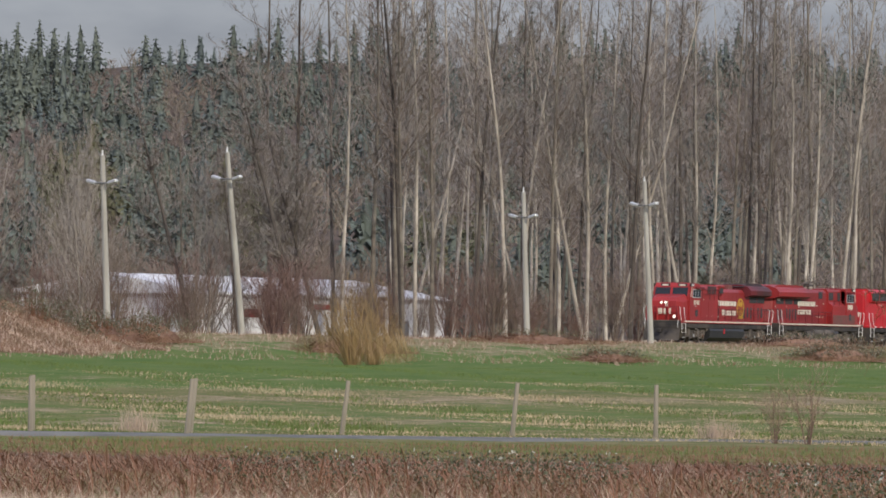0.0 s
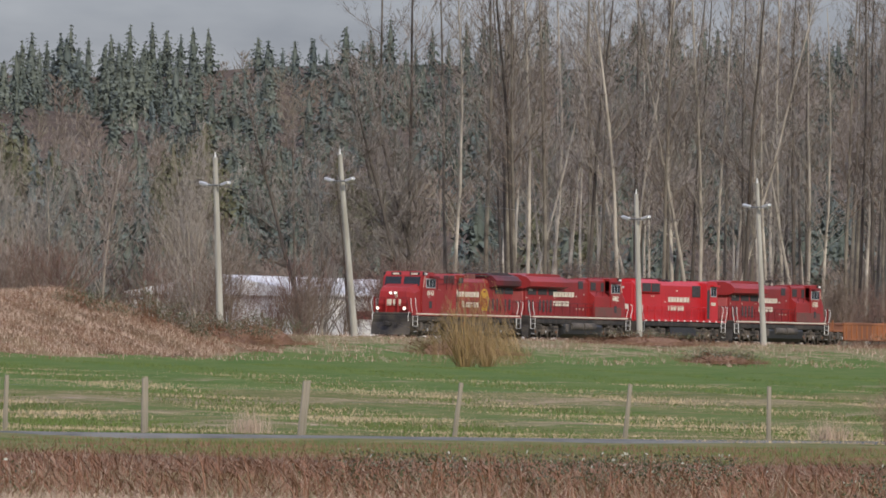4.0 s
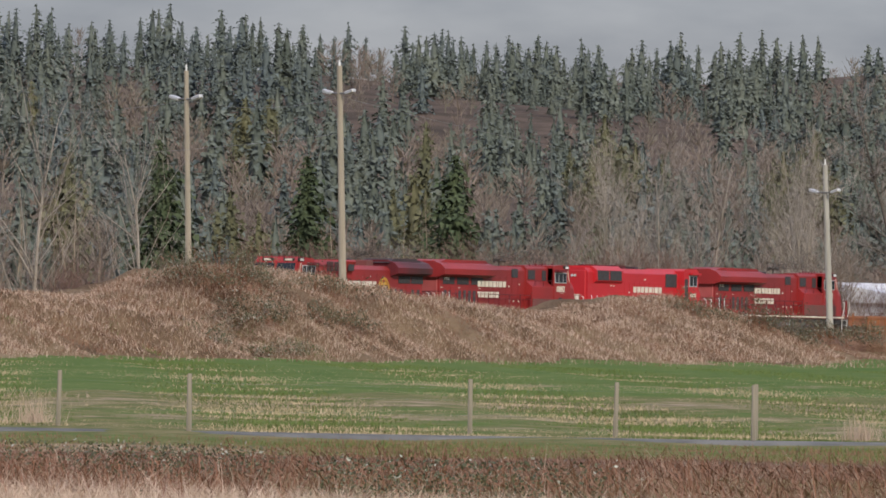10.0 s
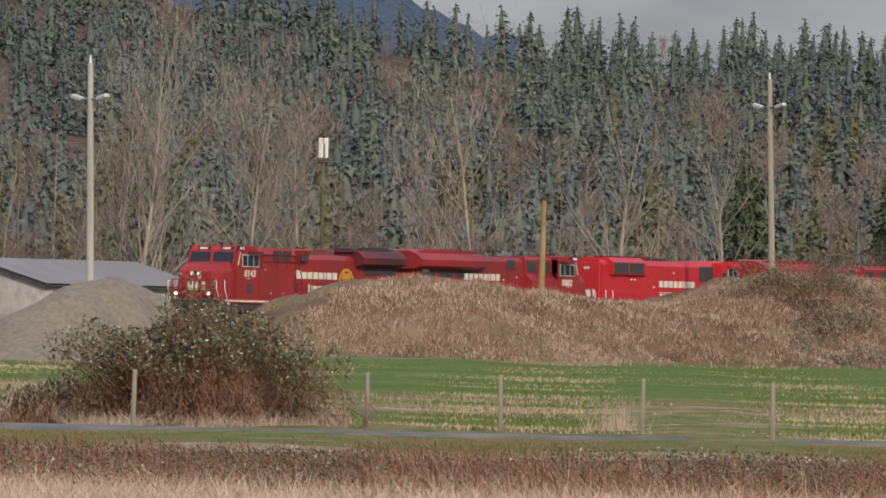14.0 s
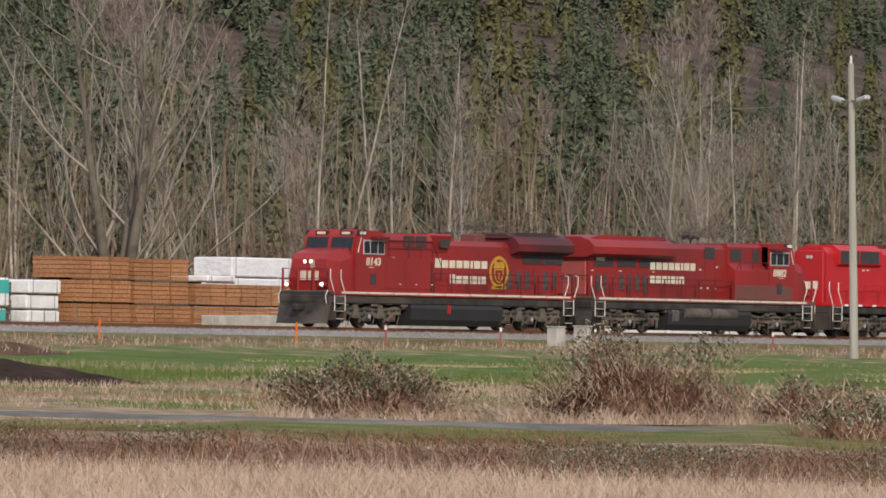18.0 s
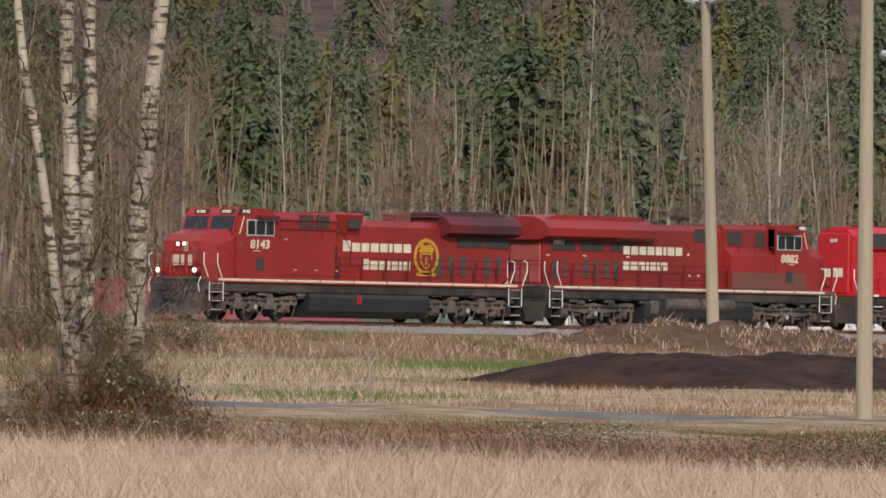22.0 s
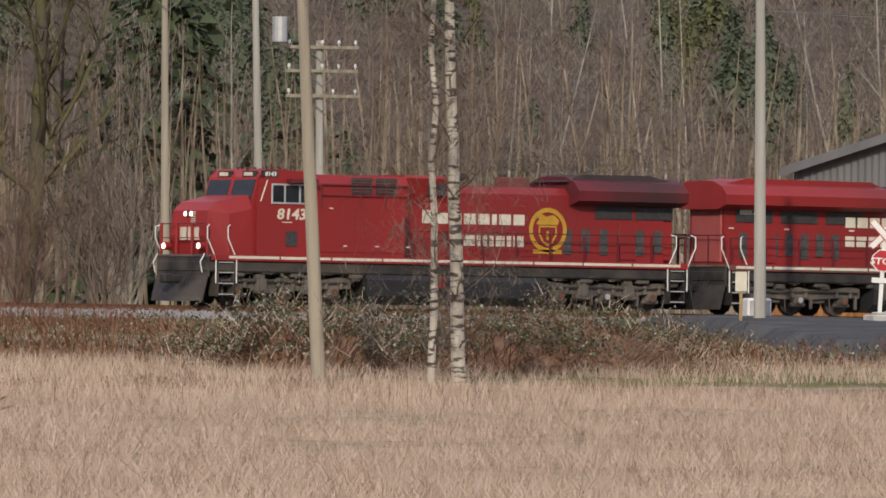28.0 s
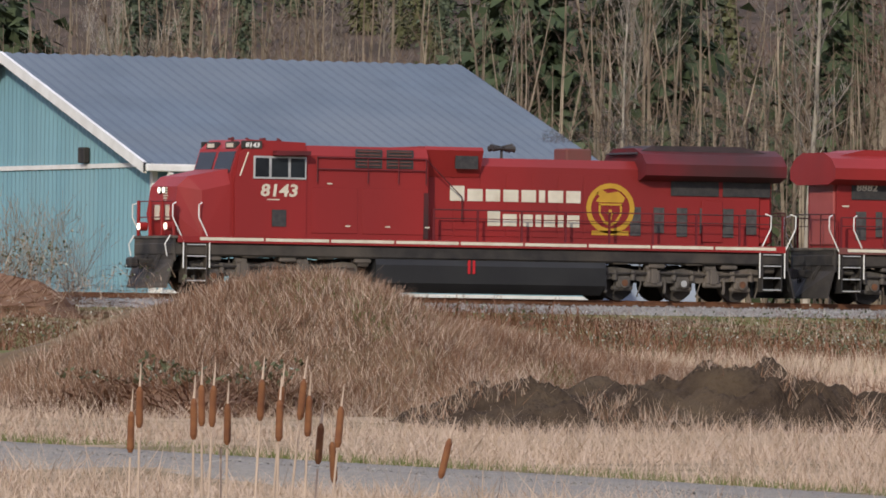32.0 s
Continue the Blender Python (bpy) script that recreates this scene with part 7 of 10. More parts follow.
def grow(r, segs, p, d, length, rad, depth, opts):
    """One limb in bent pieces, with side branches; appends rows to segs by depth."""
    n = opts["pieces"][depth]
    p, d = np.array(p, float), np.array(d, float)
    step = length / n
    for i in range(n):
        k0, k1 = i / n, (i + 1) / n
        d = d + r.normal(0, opts["wander"][depth], 3) + np.array([0, 0, opts["lift"][depth]])
        d /= np.linalg.norm(d)
        q = p + d * step
        end = opts.get("tip", 0.18)
        segs[min(depth, 2)].append((*p, *q, max(rad * (1 - k0 * (1 - end)), opts.get("least", 0.006)), max(rad * (1 - k1 * (1 - end)), opts.get("least", 0.006) * 0.8)))
        if depth < opts["levels"] and k1 > opts["bare"][depth]:
            for _ in range(r.poisson(opts["side"][depth])):
                az = r.uniform(0, 2 * math.pi)
                side = np.array([math.cos(az), math.sin(az), 0.0])
                side -= d * side.dot(d)
                side /= np.linalg.norm(side) + 1e-9
                ang = radians(r.uniform(*opts["angle"][depth]))
                nd = d * math.cos(ang) + side * math.sin(ang)
                pos = p + d * step * r.uniform(0, 1)
                ln = length * r.uniform(*opts["ratio"][depth]) * (1 - 0.55 * (k1 - opts["bare"][depth]) / (1 - opts["bare"][depth] + 1e-6) * opts.get("cone", 1.0))
                grow(r, segs, pos, nd, ln, rad * (1 - k1 * 0.7) * opts["thin"][depth], depth + 1, opts)
        p = q
    return p


ALDER = dict(levels=3, pieces=(9, 5, 3, 1), wander=(0.025, 0.10, 0.16, 0.2), lift=(0.02, 0.06, 0.05, 0.03), bare=(0.32, 0.12, 0.1, 0), side=(4.2, 1.9, 1.5, 0), angle=((35, 65), (30, 60), (30, 65)), ratio=((0.16, 0.27), (0.3, 0.5), (0.3, 0.55)), thin=(0.36, 0.5, 0.6), cone=1.0)
SLIM = dict(levels=3, pieces=(10, 4, 2, 1), wander=(0.03, 0.10, 0.16, 0.2), lift=(0.02, 0.08, 0.05, 0.02), bare=(0.45, 0.15, 0.1, 0), side=(3.6, 1.7, 1.2, 0), angle=((25, 50), (30, 60), (30, 65)), ratio=((0.13, 0.22), (0.3, 0.5), (0.3, 0.55)), thin=(0.36, 0.5, 0.6), cone=1.0)
BROAD = dict(levels=3, pieces=(7, 6, 4, 1), wander=(0.05, 0.09, 0.14, 0.2), lift=(0.02, 0.05, 0.03, 0.0), bare=(0.10, 0.15, 0.1, 0), side=(3.2, 2.4, 1.9, 0), angle=((20, 48), (25, 55), (30, 70)), ratio=((0.45, 0.7), (0.3, 0.55), (0.3, 0.5)), thin=(0.55, 0.5, 0.55), cone=0.5)
MOSSY = dict(levels=3, pieces=(7, 6, 4, 2), wander=(0.05, 0.16, 0.22, 0.30), lift=(0.02, 0.02, -0.02, -0.10), bare=(0.18, 0.12, 0.1, 0), side=(3.4, 3.3, 3.0, 0), angle=((40, 80), (30, 70), (30, 80)), ratio=((0.35, 0.6), (0.3, 0.55), (0.3, 0.5)), thin=(0.5, 0.5, 0.55), cone=0.4)
COTTON = dict(BROAD, angle=((28, 55), (25, 50), (30, 65)), side=(2.2, 2.3, 2.2, 0), thin=(0.42, 0.42, 0.5), lift=(0.02, 0.07, 0.05, 0.02), bare=(0.14, 0.25, 0.15, 0), ratio=((0.45, 0.72), (0.28, 0.5), (0.3, 0.5)))
SHRUB = dict(levels=2, pieces=(5, 4, 2), wander=(0.10, 0.14, 0.2), lift=(0.03, 0.05, 0.02), bare=(0.2, 0.15, 0), side=(2.2, 1.6, 0), angle=((20, 45), (25, 55)), ratio=((0.35, 0.6), (0.35, 0.6)), thin=(0.6, 0.6), cone=0.6)
BIRCHTOP = dict(levels=3, pieces=(9, 5, 4, 3), wander=(0.03, 0.10, 0.15, 0.2), lift=(0.012, 0.07, -0.01, -0.05), bare=(0.30, 0.2, 0.1, 0), side=(1.9, 1.8, 1.4, 0), angle=((30, 60), (30, 60), (30, 65)), ratio=((0.14, 0.26), (0.3, 0.5), (0.3, 0.55)), thin=(0.33, 0.5, 0.6), cone=0.8)


def tree_kind(seed, height, rad, opts, bark, limb, twig, lean=(0, 0), stems=1):
    """The three meshes of a bare tree: trunk, limbs, twigs."""
    r = np.random.default_rng(seed)
    segs = [[], [], []]
    for s in range(stems):
        a = 2 * math.pi * s / max(1, stems) + r.uniform(-0.4, 0.4)
        sp = 0.0 if stems == 1 else r.uniform(0.10, 0.28)
        d0 = np.array([lean[0] + sp * math.cos(a), lean[1] + sp * math.sin(a), 1.0])
        d0 /= np.linalg.norm(d0)
        grow(r, segs, (0.3 * sp * math.cos(a), 0.3 * sp * math.sin(a), -0.2), d0, height * r.uniform(0.85, 1.0), rad, 0, opts)
    return [segs_to_mesh("trunk", segs[0], bark, 8 if stems == 1 else 7), segs_to_mesh("limb_frame", segs[1], limb, 3), segs_to_mesh("twig_crown", segs[2] or segs[1], twig, 2)]


def plant(kind, x, y, rz, scale, label, category="tree", group="", name="bare_tree", z=None, squash=1.0):
    base = float(land(x, y)) if z is None else z
    t = thing(name, Matrix.LocRotScale((x, y, base), Euler((0, 0, radians(rz))), (scale * squash, scale * squash, scale)), label, category, group)
    for nm, me in zip(("trunk", "limb_frame", "twig_crown"), kind):
        o = new(nm, me)
        o.parent = t
        if nm != "trunk":
            tagged(o, "many fine bare branches", kind="stuff")
    return t


ALDERS = [tree_kind(11 + i, 30, 0.17, dict(ALDER, pieces=(12, 5, 3, 1), wander=(0.018, 0.10, 0.16, 0.2), side=(3.4, 2.5, 2.1, 0), bare=(0.40, 0.12, 0.1, 0), thin=(0.30, 0.5, 0.6), least=0.013), M_BARKDK if i % 2 else M_BARK, M_TWIG, M_STANDTWIG, lean=(0.025 * (i - 2), 0)) for i in range(5)]
LEANERS = [tree_kind(25 + i, 27, 0.26, dict(ALDER, pieces=(12, 6, 4, 1), wander=(0.03, 0.14, 0.18, 0.2), side=(4.6, 3.4, 2.8, 0), ratio=((0.22, 0.36), (0.3, 0.5), (0.3, 0.55)), lift=(0.03, 0.05, 0.04, 0.03), least=0.014), M_BARKDK, M_BARK, M_STANDTWIG, lean=(-0.10, 0.28 - 0.06 * i)) for i in range(3)]
PALES = [tree_kind(31 + i, 30, 0.15, dict(SLIM, pieces=(12, 4, 2, 1), wander=(0.022, 0.10, 0.16, 0.2), bare=(0.3, 0.15, 0.1, 0), side=(4.4, 3.0, 2.2, 0), thin=(0.28, 0.5, 0.6), least=0.013), M_WHITEBARK, M_PALEBARK, M_STANDTWIG, stems=1 + i // 3, lean=(0.02 * (i - 1), 0)) for i in range(4)]
REDDISH = [tree_kind(51 + i, 17, 0.15, dict(ALDER, least=0.009), M_BARK, M_TWIGRED, M_TWIGRED) for i in range(3)]
GREYS = [tree_kind(61 + i, 15, 0.16, dict(BROAD, least=0.009), M_PALEBARK, M_TWIGPALE, M_TWIGPALE) for i in range(3)]
BROADS = [tree_kind(71 + i, 15, 0.25, COTTON, M_BARK, M_PALEBARK, M_TWIGPALE if i else M_MOSS, stems=2 + i) for i in range(2)]
M_MOSSBARK = mat("mossy brown bark", (0.115, 0.095, 0.062), (0.125, 0.115, 0.045), 0.7, 0.95, bump=0.4, fine=6, rand=0.2, c3=(0.08, 0.066, 0.05))
MOSSIES = [tree_kind(81 + i, 20, 0.42, MOSSY, M_MOSSBARK, M_MOSSBARK, M_MOSS) for i in range(3)]
THICKETS = [tree_kind(91 + i, 5.5, 0.03, SHRUB, M_TWIGRED if i % 2 else M_TWIG, M_TWIGRED if i % 2 else M_TWIG, M_TWIGRED if i % 2 else M_TWIG, stems=16) for i in range(4)]

tr = np.random.default_rng(5)
# the tall stand beyond the far end of the track
STAND = [734.8, 740, 747.6, 760.8, 778.2, 780.9, 789, 796.2, 801.5, 809.6, 816.4, 843.3]
for i, x in enumerate(STAND):
    k = tr.uniform(0, 22)
    plant(ALDERS[i % 5], x * (312 + k) / 312, 312 + k, tr.uniform(0, 360), tr.uniform(1.15, 1.4), "tall dark bare alder in the woodland edge", group="tall bare woodland", name="alder_tree")
for i, x in enumerate((749.4, 765.1, 785.2, 829.6, 853.9, 859.5, 871.7)):
    plant(PALES[i % 4], x, 312, tr.uniform(0, 360), tr.uniform(1.15, 1.4), "tall pale-barked bare tree in the woodland edge", group="tall bare woodland")
for i, (x, y, s) in enumerate(((741.5, 312, 1.0), (747.5, 313, 0.95), (733.0, 314, 0.62), (738.0, 320, 0.9), (755.0, 318, 0.9))):
    plant(LEANERS[i % 3], x, y, 0, s, "dark bare alder leaning out of the stand", group="tall bare woodland", name="alder_tree")
for i in range(22):
    x = tr.uniform(2.42, 2.86) * 312
    plant((ALDERS + PALES)[i % 9], x, 312 + tr.uniform(-2, 6), tr.uniform(0, 360), tr.uniform(1.1, 1.4), "tall pale-barked bare tree in the woodland edge" if i % 9 > 4 else "tall dark bare alder in the woodland edge", group="tall bare woodland", name="alder_tree")
for i in range(78):
    y = tr.uniform(318, 400)
    x = tr.uniform(2.43, 2.98) * y
    plant((ALDERS + PALES)[tr.integers(0, 9)], x, y, tr.uniform(0, 360), tr.uniform(1.1, 1.4), "tall bare tree deep in the woodland", group="tall bare woodland", name="alder_tree")
for i in range(5):
    x = tr.uniform(2.34, 2.44) * 318
    plant(ALDERS[tr.integers(0, 5)], x, 318 + tr.uniform(0, 25), tr.uniform(0, 360), tr.uniform(0.6, 0.8), "leaning dark bare alder at the edge of the stand", group="tall bare woodland", name="alder_tree")
# pale grey trees and thicket behind the white store and the line
for i in range(16):
    y = tr.uniform(300, 345)
    plant(GREYS[i % 3], tr.uniform(2.12, 2.36) * y, y, tr.uniform(0, 360), tr.uniform(0.6, 0.95), "pale grey bare tree behind the line", group="pale bare trees")
for i in range(110):
    y = tr.uniform(290, 330)
    plant(THICKETS[tr.integers(0, 4)], tr.uniform(1.95, 2.95) * y, y, tr.uniform(0, 360), tr.uniform(0.6, 1.25), "tangled reddish-brown bare thicket", "shrub", "thicket behind the line", "thicket", squash=1.3)

# trees behind the yard, the warehouse and the barn
for x, y, s in ((561.6, 332, 0.9), (566, 330, 0.8), (588.1, 330, 1.0), (612, 332, 0.9), (600, 340, 0.8), (551, 335, 0.85), (545, 330, 0.95), (520, 345, 0.95), (575, 338, 0.8), (633, 335, 0.8)):
    plant(GREYS[int(x) % 3], x, y, x * 7 % 360, s * 1.15, "bare grey tree with spreading crown behind the mounds", group="bare trees behind the line")
for x, y, s in ((476.4, 335, 1.0), (481.9, 335, 1.0), (508.8, 335, 0.95), (463, 338, 0.8), (523.6, 345, 1.0), (538, 345, 0.7), (559, 345, 0.8)):
    plant(PALES[int(x) % 4], x, y, x * 5 % 360, s * 0.62, "slender pale-barked bare tree behind the lumber yard", group="bare trees behind the line", squash=1.25)
plant(BROADS[1], 449.6, 335, 20, 1.42, "large broad bare cottonwood with many rising limbs", squash=1.05)
plant(BROADS[0], 290.3, 345, 80, 1.35, "large bare tree with a yellowish crown behind the warehouse")
plant(MOSSIES[0], 211.1, 330, 10, 1.15, "massive mossy bare maple behind the track")
plant(MOSSIES[1], 226.9, 332, 70, 1.1, "tall broken mossy trunk with a few limbs")
plant(MOSSIES[2], 172.6, 322, 130, 1.2, "old bare maple with heavy limbs behind the track")
plant(MOSSIES[0], 194, 318, 200, 0.8, "mossy bare tree behind the track")
plant(MOSSIES[1], 199, 312, 300, 0.7, "dark mossy bare tree beside the white container")
plant(PALES[0], 168.5, 330, 40, 0.75, "leaning pale birch beyond the barn", squash=1.2)
plant(PALES[1], 182, 335, 140, 0.7, "pale bare tree beyond the track", squash=1.2)
for i in range(80):
    y = tr.uniform(325, 400)
    q = tr.uniform(0.42, 1.75)
    kind = (REDDISH + GREYS + REDDISH)[tr.integers(0, 9)]
    plant(kind, q * y, y, tr.uniform(0, 360), tr.uniform(0.6, 1.05), "bare brownish tree in the wood behind the line", group="bare wood behind the line", squash=0.95)
for i in range(45):
    y = tr.uniform(330, 400)
    plant(PALES[tr.integers(0, 4)], tr.uniform(0.42, 1.55) * y, y, tr.uniform(0, 360), tr.uniform(0.5, 0.8), "slim pale trunk in the wood behind the line", group="bare wood behind the line")
for i in range(60):
    y = tr.uniform(296, 330)
    q = tr.uniform(0.5, 2.0)
    if 335 < q * y < 470 and y < 312 or 235 < q * y < 320 and y < 312 or q * y < 170:
        y += 40
    plant(THICKETS[tr.integers(0, 4)], q * y, y, tr.uniform(0, 360), tr.uniform(0.6, 1.2), "low brown bare thicket", "shrub", "thicket behind the line", "thicket", squash=1.3)


# the wooded hill
def conifer_pts(r, whorls, arms, bits, plump=1.0, ragged=0.25, grain=1.0):
    """Unit conifer, height 1: whorls of drooping boughs, each a row of small needle clumps, round an opaque core added
    to block light.
    """
    V, T = [], []
    n = 6
    lean = r.normal(0, 0.012, 2)
    ks = np.linspace(0, 1, 4)
    for i, k in enumerate(ks):
        rad = 0.085 * plump * (1 - k) ** 0.7 + 0.002
        for j in range(n):
            q = 2 * math.pi * j / n + i
            V.append((rad * math.cos(q) + lean[0] * k, rad * math.sin(q) + lean[1] * k, 0.06 + 0.90 * k))
    for i in range(3):
        for j in range(n):
            p, q = i * n + j, i * n + (j + 1) % n
            T += [(p, q, q + n), (p, q + n, p + n)]
    V, T = [np.array(V)], [np.array(T)]
    count = len(V[0])
    pts, out, size = [], [], []
    gap = r.uniform(0, 6.28)
    for i in range(whorls):
        k = (i + r.uniform(-0.3, 0.3)) / whorls
        k = min(max(k, 0.0), 0.985)
        reach = (0.27 * plump * (1 - k) ** 0.66 * min(1.0, 0.62 + k * 1.6) + 0.006) * r.uniform(1 - ragged, 1 + ragged)
        for j in range(max(3, int(arms * (1 - 0.55 * k)))):
            az = r.uniform(0, 2 * math.pi)
            L = reach * r.uniform(0.6, 1.15) * (1 + 0.18 * math.sin(az + gap))
            m = max(2, int(bits * (0.4 + 0.6 * (1 - k))))
            t = (np.arange(m) + r.uniform(0.2, 1.0, m)) / m
            z = 0.07 + 0.91 * k + 0.10 * L * t - 0.55 * L * t * t + r.normal(0, 0.004, m)
            off = r.normal(0, 0.10, m) * L
            pts.append(np.stack([math.cos(az) * L * t - math.sin(az) * off + lean[0] * k, math.sin(az) * L * t + math.cos(az) * off + lean[1] * k, z], -1))
            out.append(np.tile([math.cos(az) * 0.75, math.sin(az) * 0.75, -0.75], (m, 1)))
            size.append((0.014 + 0.105 * L) * (1.25 - 0.6 * t) * r.uniform(0.7, 1.4, m) * grain)
    P, O, S = np.concatenate(pts), np.concatenate(out), np.concatenate(size)[:, None]
    m = len(P)
    O = O + r.normal(0, 0.4, (m, 3))
    O /= np.linalg.norm(O, axis=1, keepdims=True)
    W = np.cross(O, np.array([0, 0, 1.0]) + r.normal(0, 0.35, (m, 3)))
    W /= np.linalg.norm(W, axis=1, keepdims=True) + 1e-9
    V.append(np.stack([P - O * S * 0.5 - W * S * 0.75, P - O * S * 0.5 + W * S * 0.75, P + O * S * 1.2], 1).reshape(-1, 3))
    T.append(np.arange(3 * m).reshape(-1, 3) + count)
    return np.concatenate(V), np.concatenate(T)


def bare_pts(r, n, fine=1.0):
    """Unit bare tree far off: a stem and thin steeply rising slivers."""
    V, T = [], []
    def sliver(a, b, w):
        a, b = np.array(a), np.array(b)
        q = r.normal(size=3)
        q -= (b - a) * q.dot(b - a) / ((b - a).dot(b - a) + 1e-9)
        q *= w / (np.linalg.norm(q) + 1e-9)
        k = len(V)
        V.extend([a - q, a + q, b])
        T.append((k, k + 1, k + 2))
    sliver((0, 0, 0), (r.normal(0, 0.02), r.normal(0, 0.02), 1.0), 0.010)
    sliver((0.004, 0, 0), (r.normal(0, 0.02), r.normal(0, 0.02), 1.0), 0.010)
    for i in range(n):
        z = r.uniform(0.12, 0.86)
        a = r.uniform(0, 2 * math.pi)
        rr = (0.05 + 0.17 * (1 - abs(z - 0.42) * 1.3)) * r.uniform(0.25, 1.0)
        b = (rr * math.cos(a), rr * math.sin(a), min(1.03, z + 0.04 + rr * r.uniform(0.7, 1.9)))
        k = r.uniform(0.2, 0.85)
        a0 = (b[0] * k, b[1] * k, z + (b[2] - z) * k * 0.7)
        sliver(a0, b, fine * r.uniform(0.003, 0.009))
    return np.array(V), np.array(T)


def slim_kind(seed):
    """Unit tree of the near slope: pale stem rows and twig rows."""
    r = np.random.default_rng(seed)
    segs = [[], [], []]
    grow(r, segs, (0, 0, -0.3), (r.normal(0, 0.05), r.normal(0, 0.05), 1), 15.0, 0.11, 0, dict(SLIM, levels=2, pieces=(8, 3, 1), side=(4.0, 2.2, 0), bare=(0.28, 0.1, 0), tip=0.1))
    if seed % 2:
        grow(r, segs, (0.1, 0, 5), (r.uniform(-0.3, 0.3), 0.1, 1), 8.0, 0.07, 0, dict(SLIM, levels=2, pieces=(6, 3, 1), side=(3.4, 2.0, 0), bare=(0.2, 0.1, 0), tip=0.1))
    out = []
    for rows, n in ((segs[0], 3), (segs[1] + segs[2], 1)):
        S = np.array(rows)
        a, b, ra, rb = S[:, 0:3], S[:, 3:6], S[:, 6:7], S[:, 7:8]
        V, T = [], []
        for q in range(2 if n > 1 else 1):
            w = r.normal(size=a.shape) if n == 1 else np.tile([[1.0, 0, 0], [0, 1.0, 0]][q], (len(a), 1))
            d = b - a
            w = w - d * np.sum(w * d, 1, keepdims=True) / np.sum(d * d, 1, keepdims=True)
            w = w / (np.linalg.norm(w, axis=1, keepdims=True) + 1e-9)
            ww = 1.0 if n > 1 else 1.5
            k = sum(len(v) for v in V)
            V.append(np.stack([a - w * ra * ww, a + w * ra * ww, b + w * rb, b - w * rb], 1).reshape(-1, 3) / 15.0)
            i = np.arange(len(a))[:, None] * 4 + k
            T += [i + [0, 1, 2], i + [0, 2, 3]] if n > 1 else [i + [0, 1, 2]]
        out.append((np.concatenate(V), np.concatenate(T)))
    return out


def stamp(kinds, xs, ys, hs, wide, r, pick=None):
    Vs, Ts, n = [], [], 0
    zs = land(xs, ys)
    for i in range(len(xs)):
        V, T = kinds[r.integers(0, len(kinds)) if pick is None else int(pick[i]) % len(kinds)]
        a = r.uniform(0, 2 * math.pi)
        c, s = math.cos(a), math.sin(a)
        h = hs[i]
        w = h * wide * r.uniform(0.8, 1.25)
        P = np.stack([(V[:, 0] * c - V[:, 1] * s) * w + xs[i], (V[:, 0] * s + V[:, 1] * c) * w + ys[i], V[:, 2] * h + zs[i] - 0.3], -1)
        Vs.append(P)
        Ts.append(T + n)
        n += len(V)
    return np.concatenate(Vs), np.concatenate(Ts)


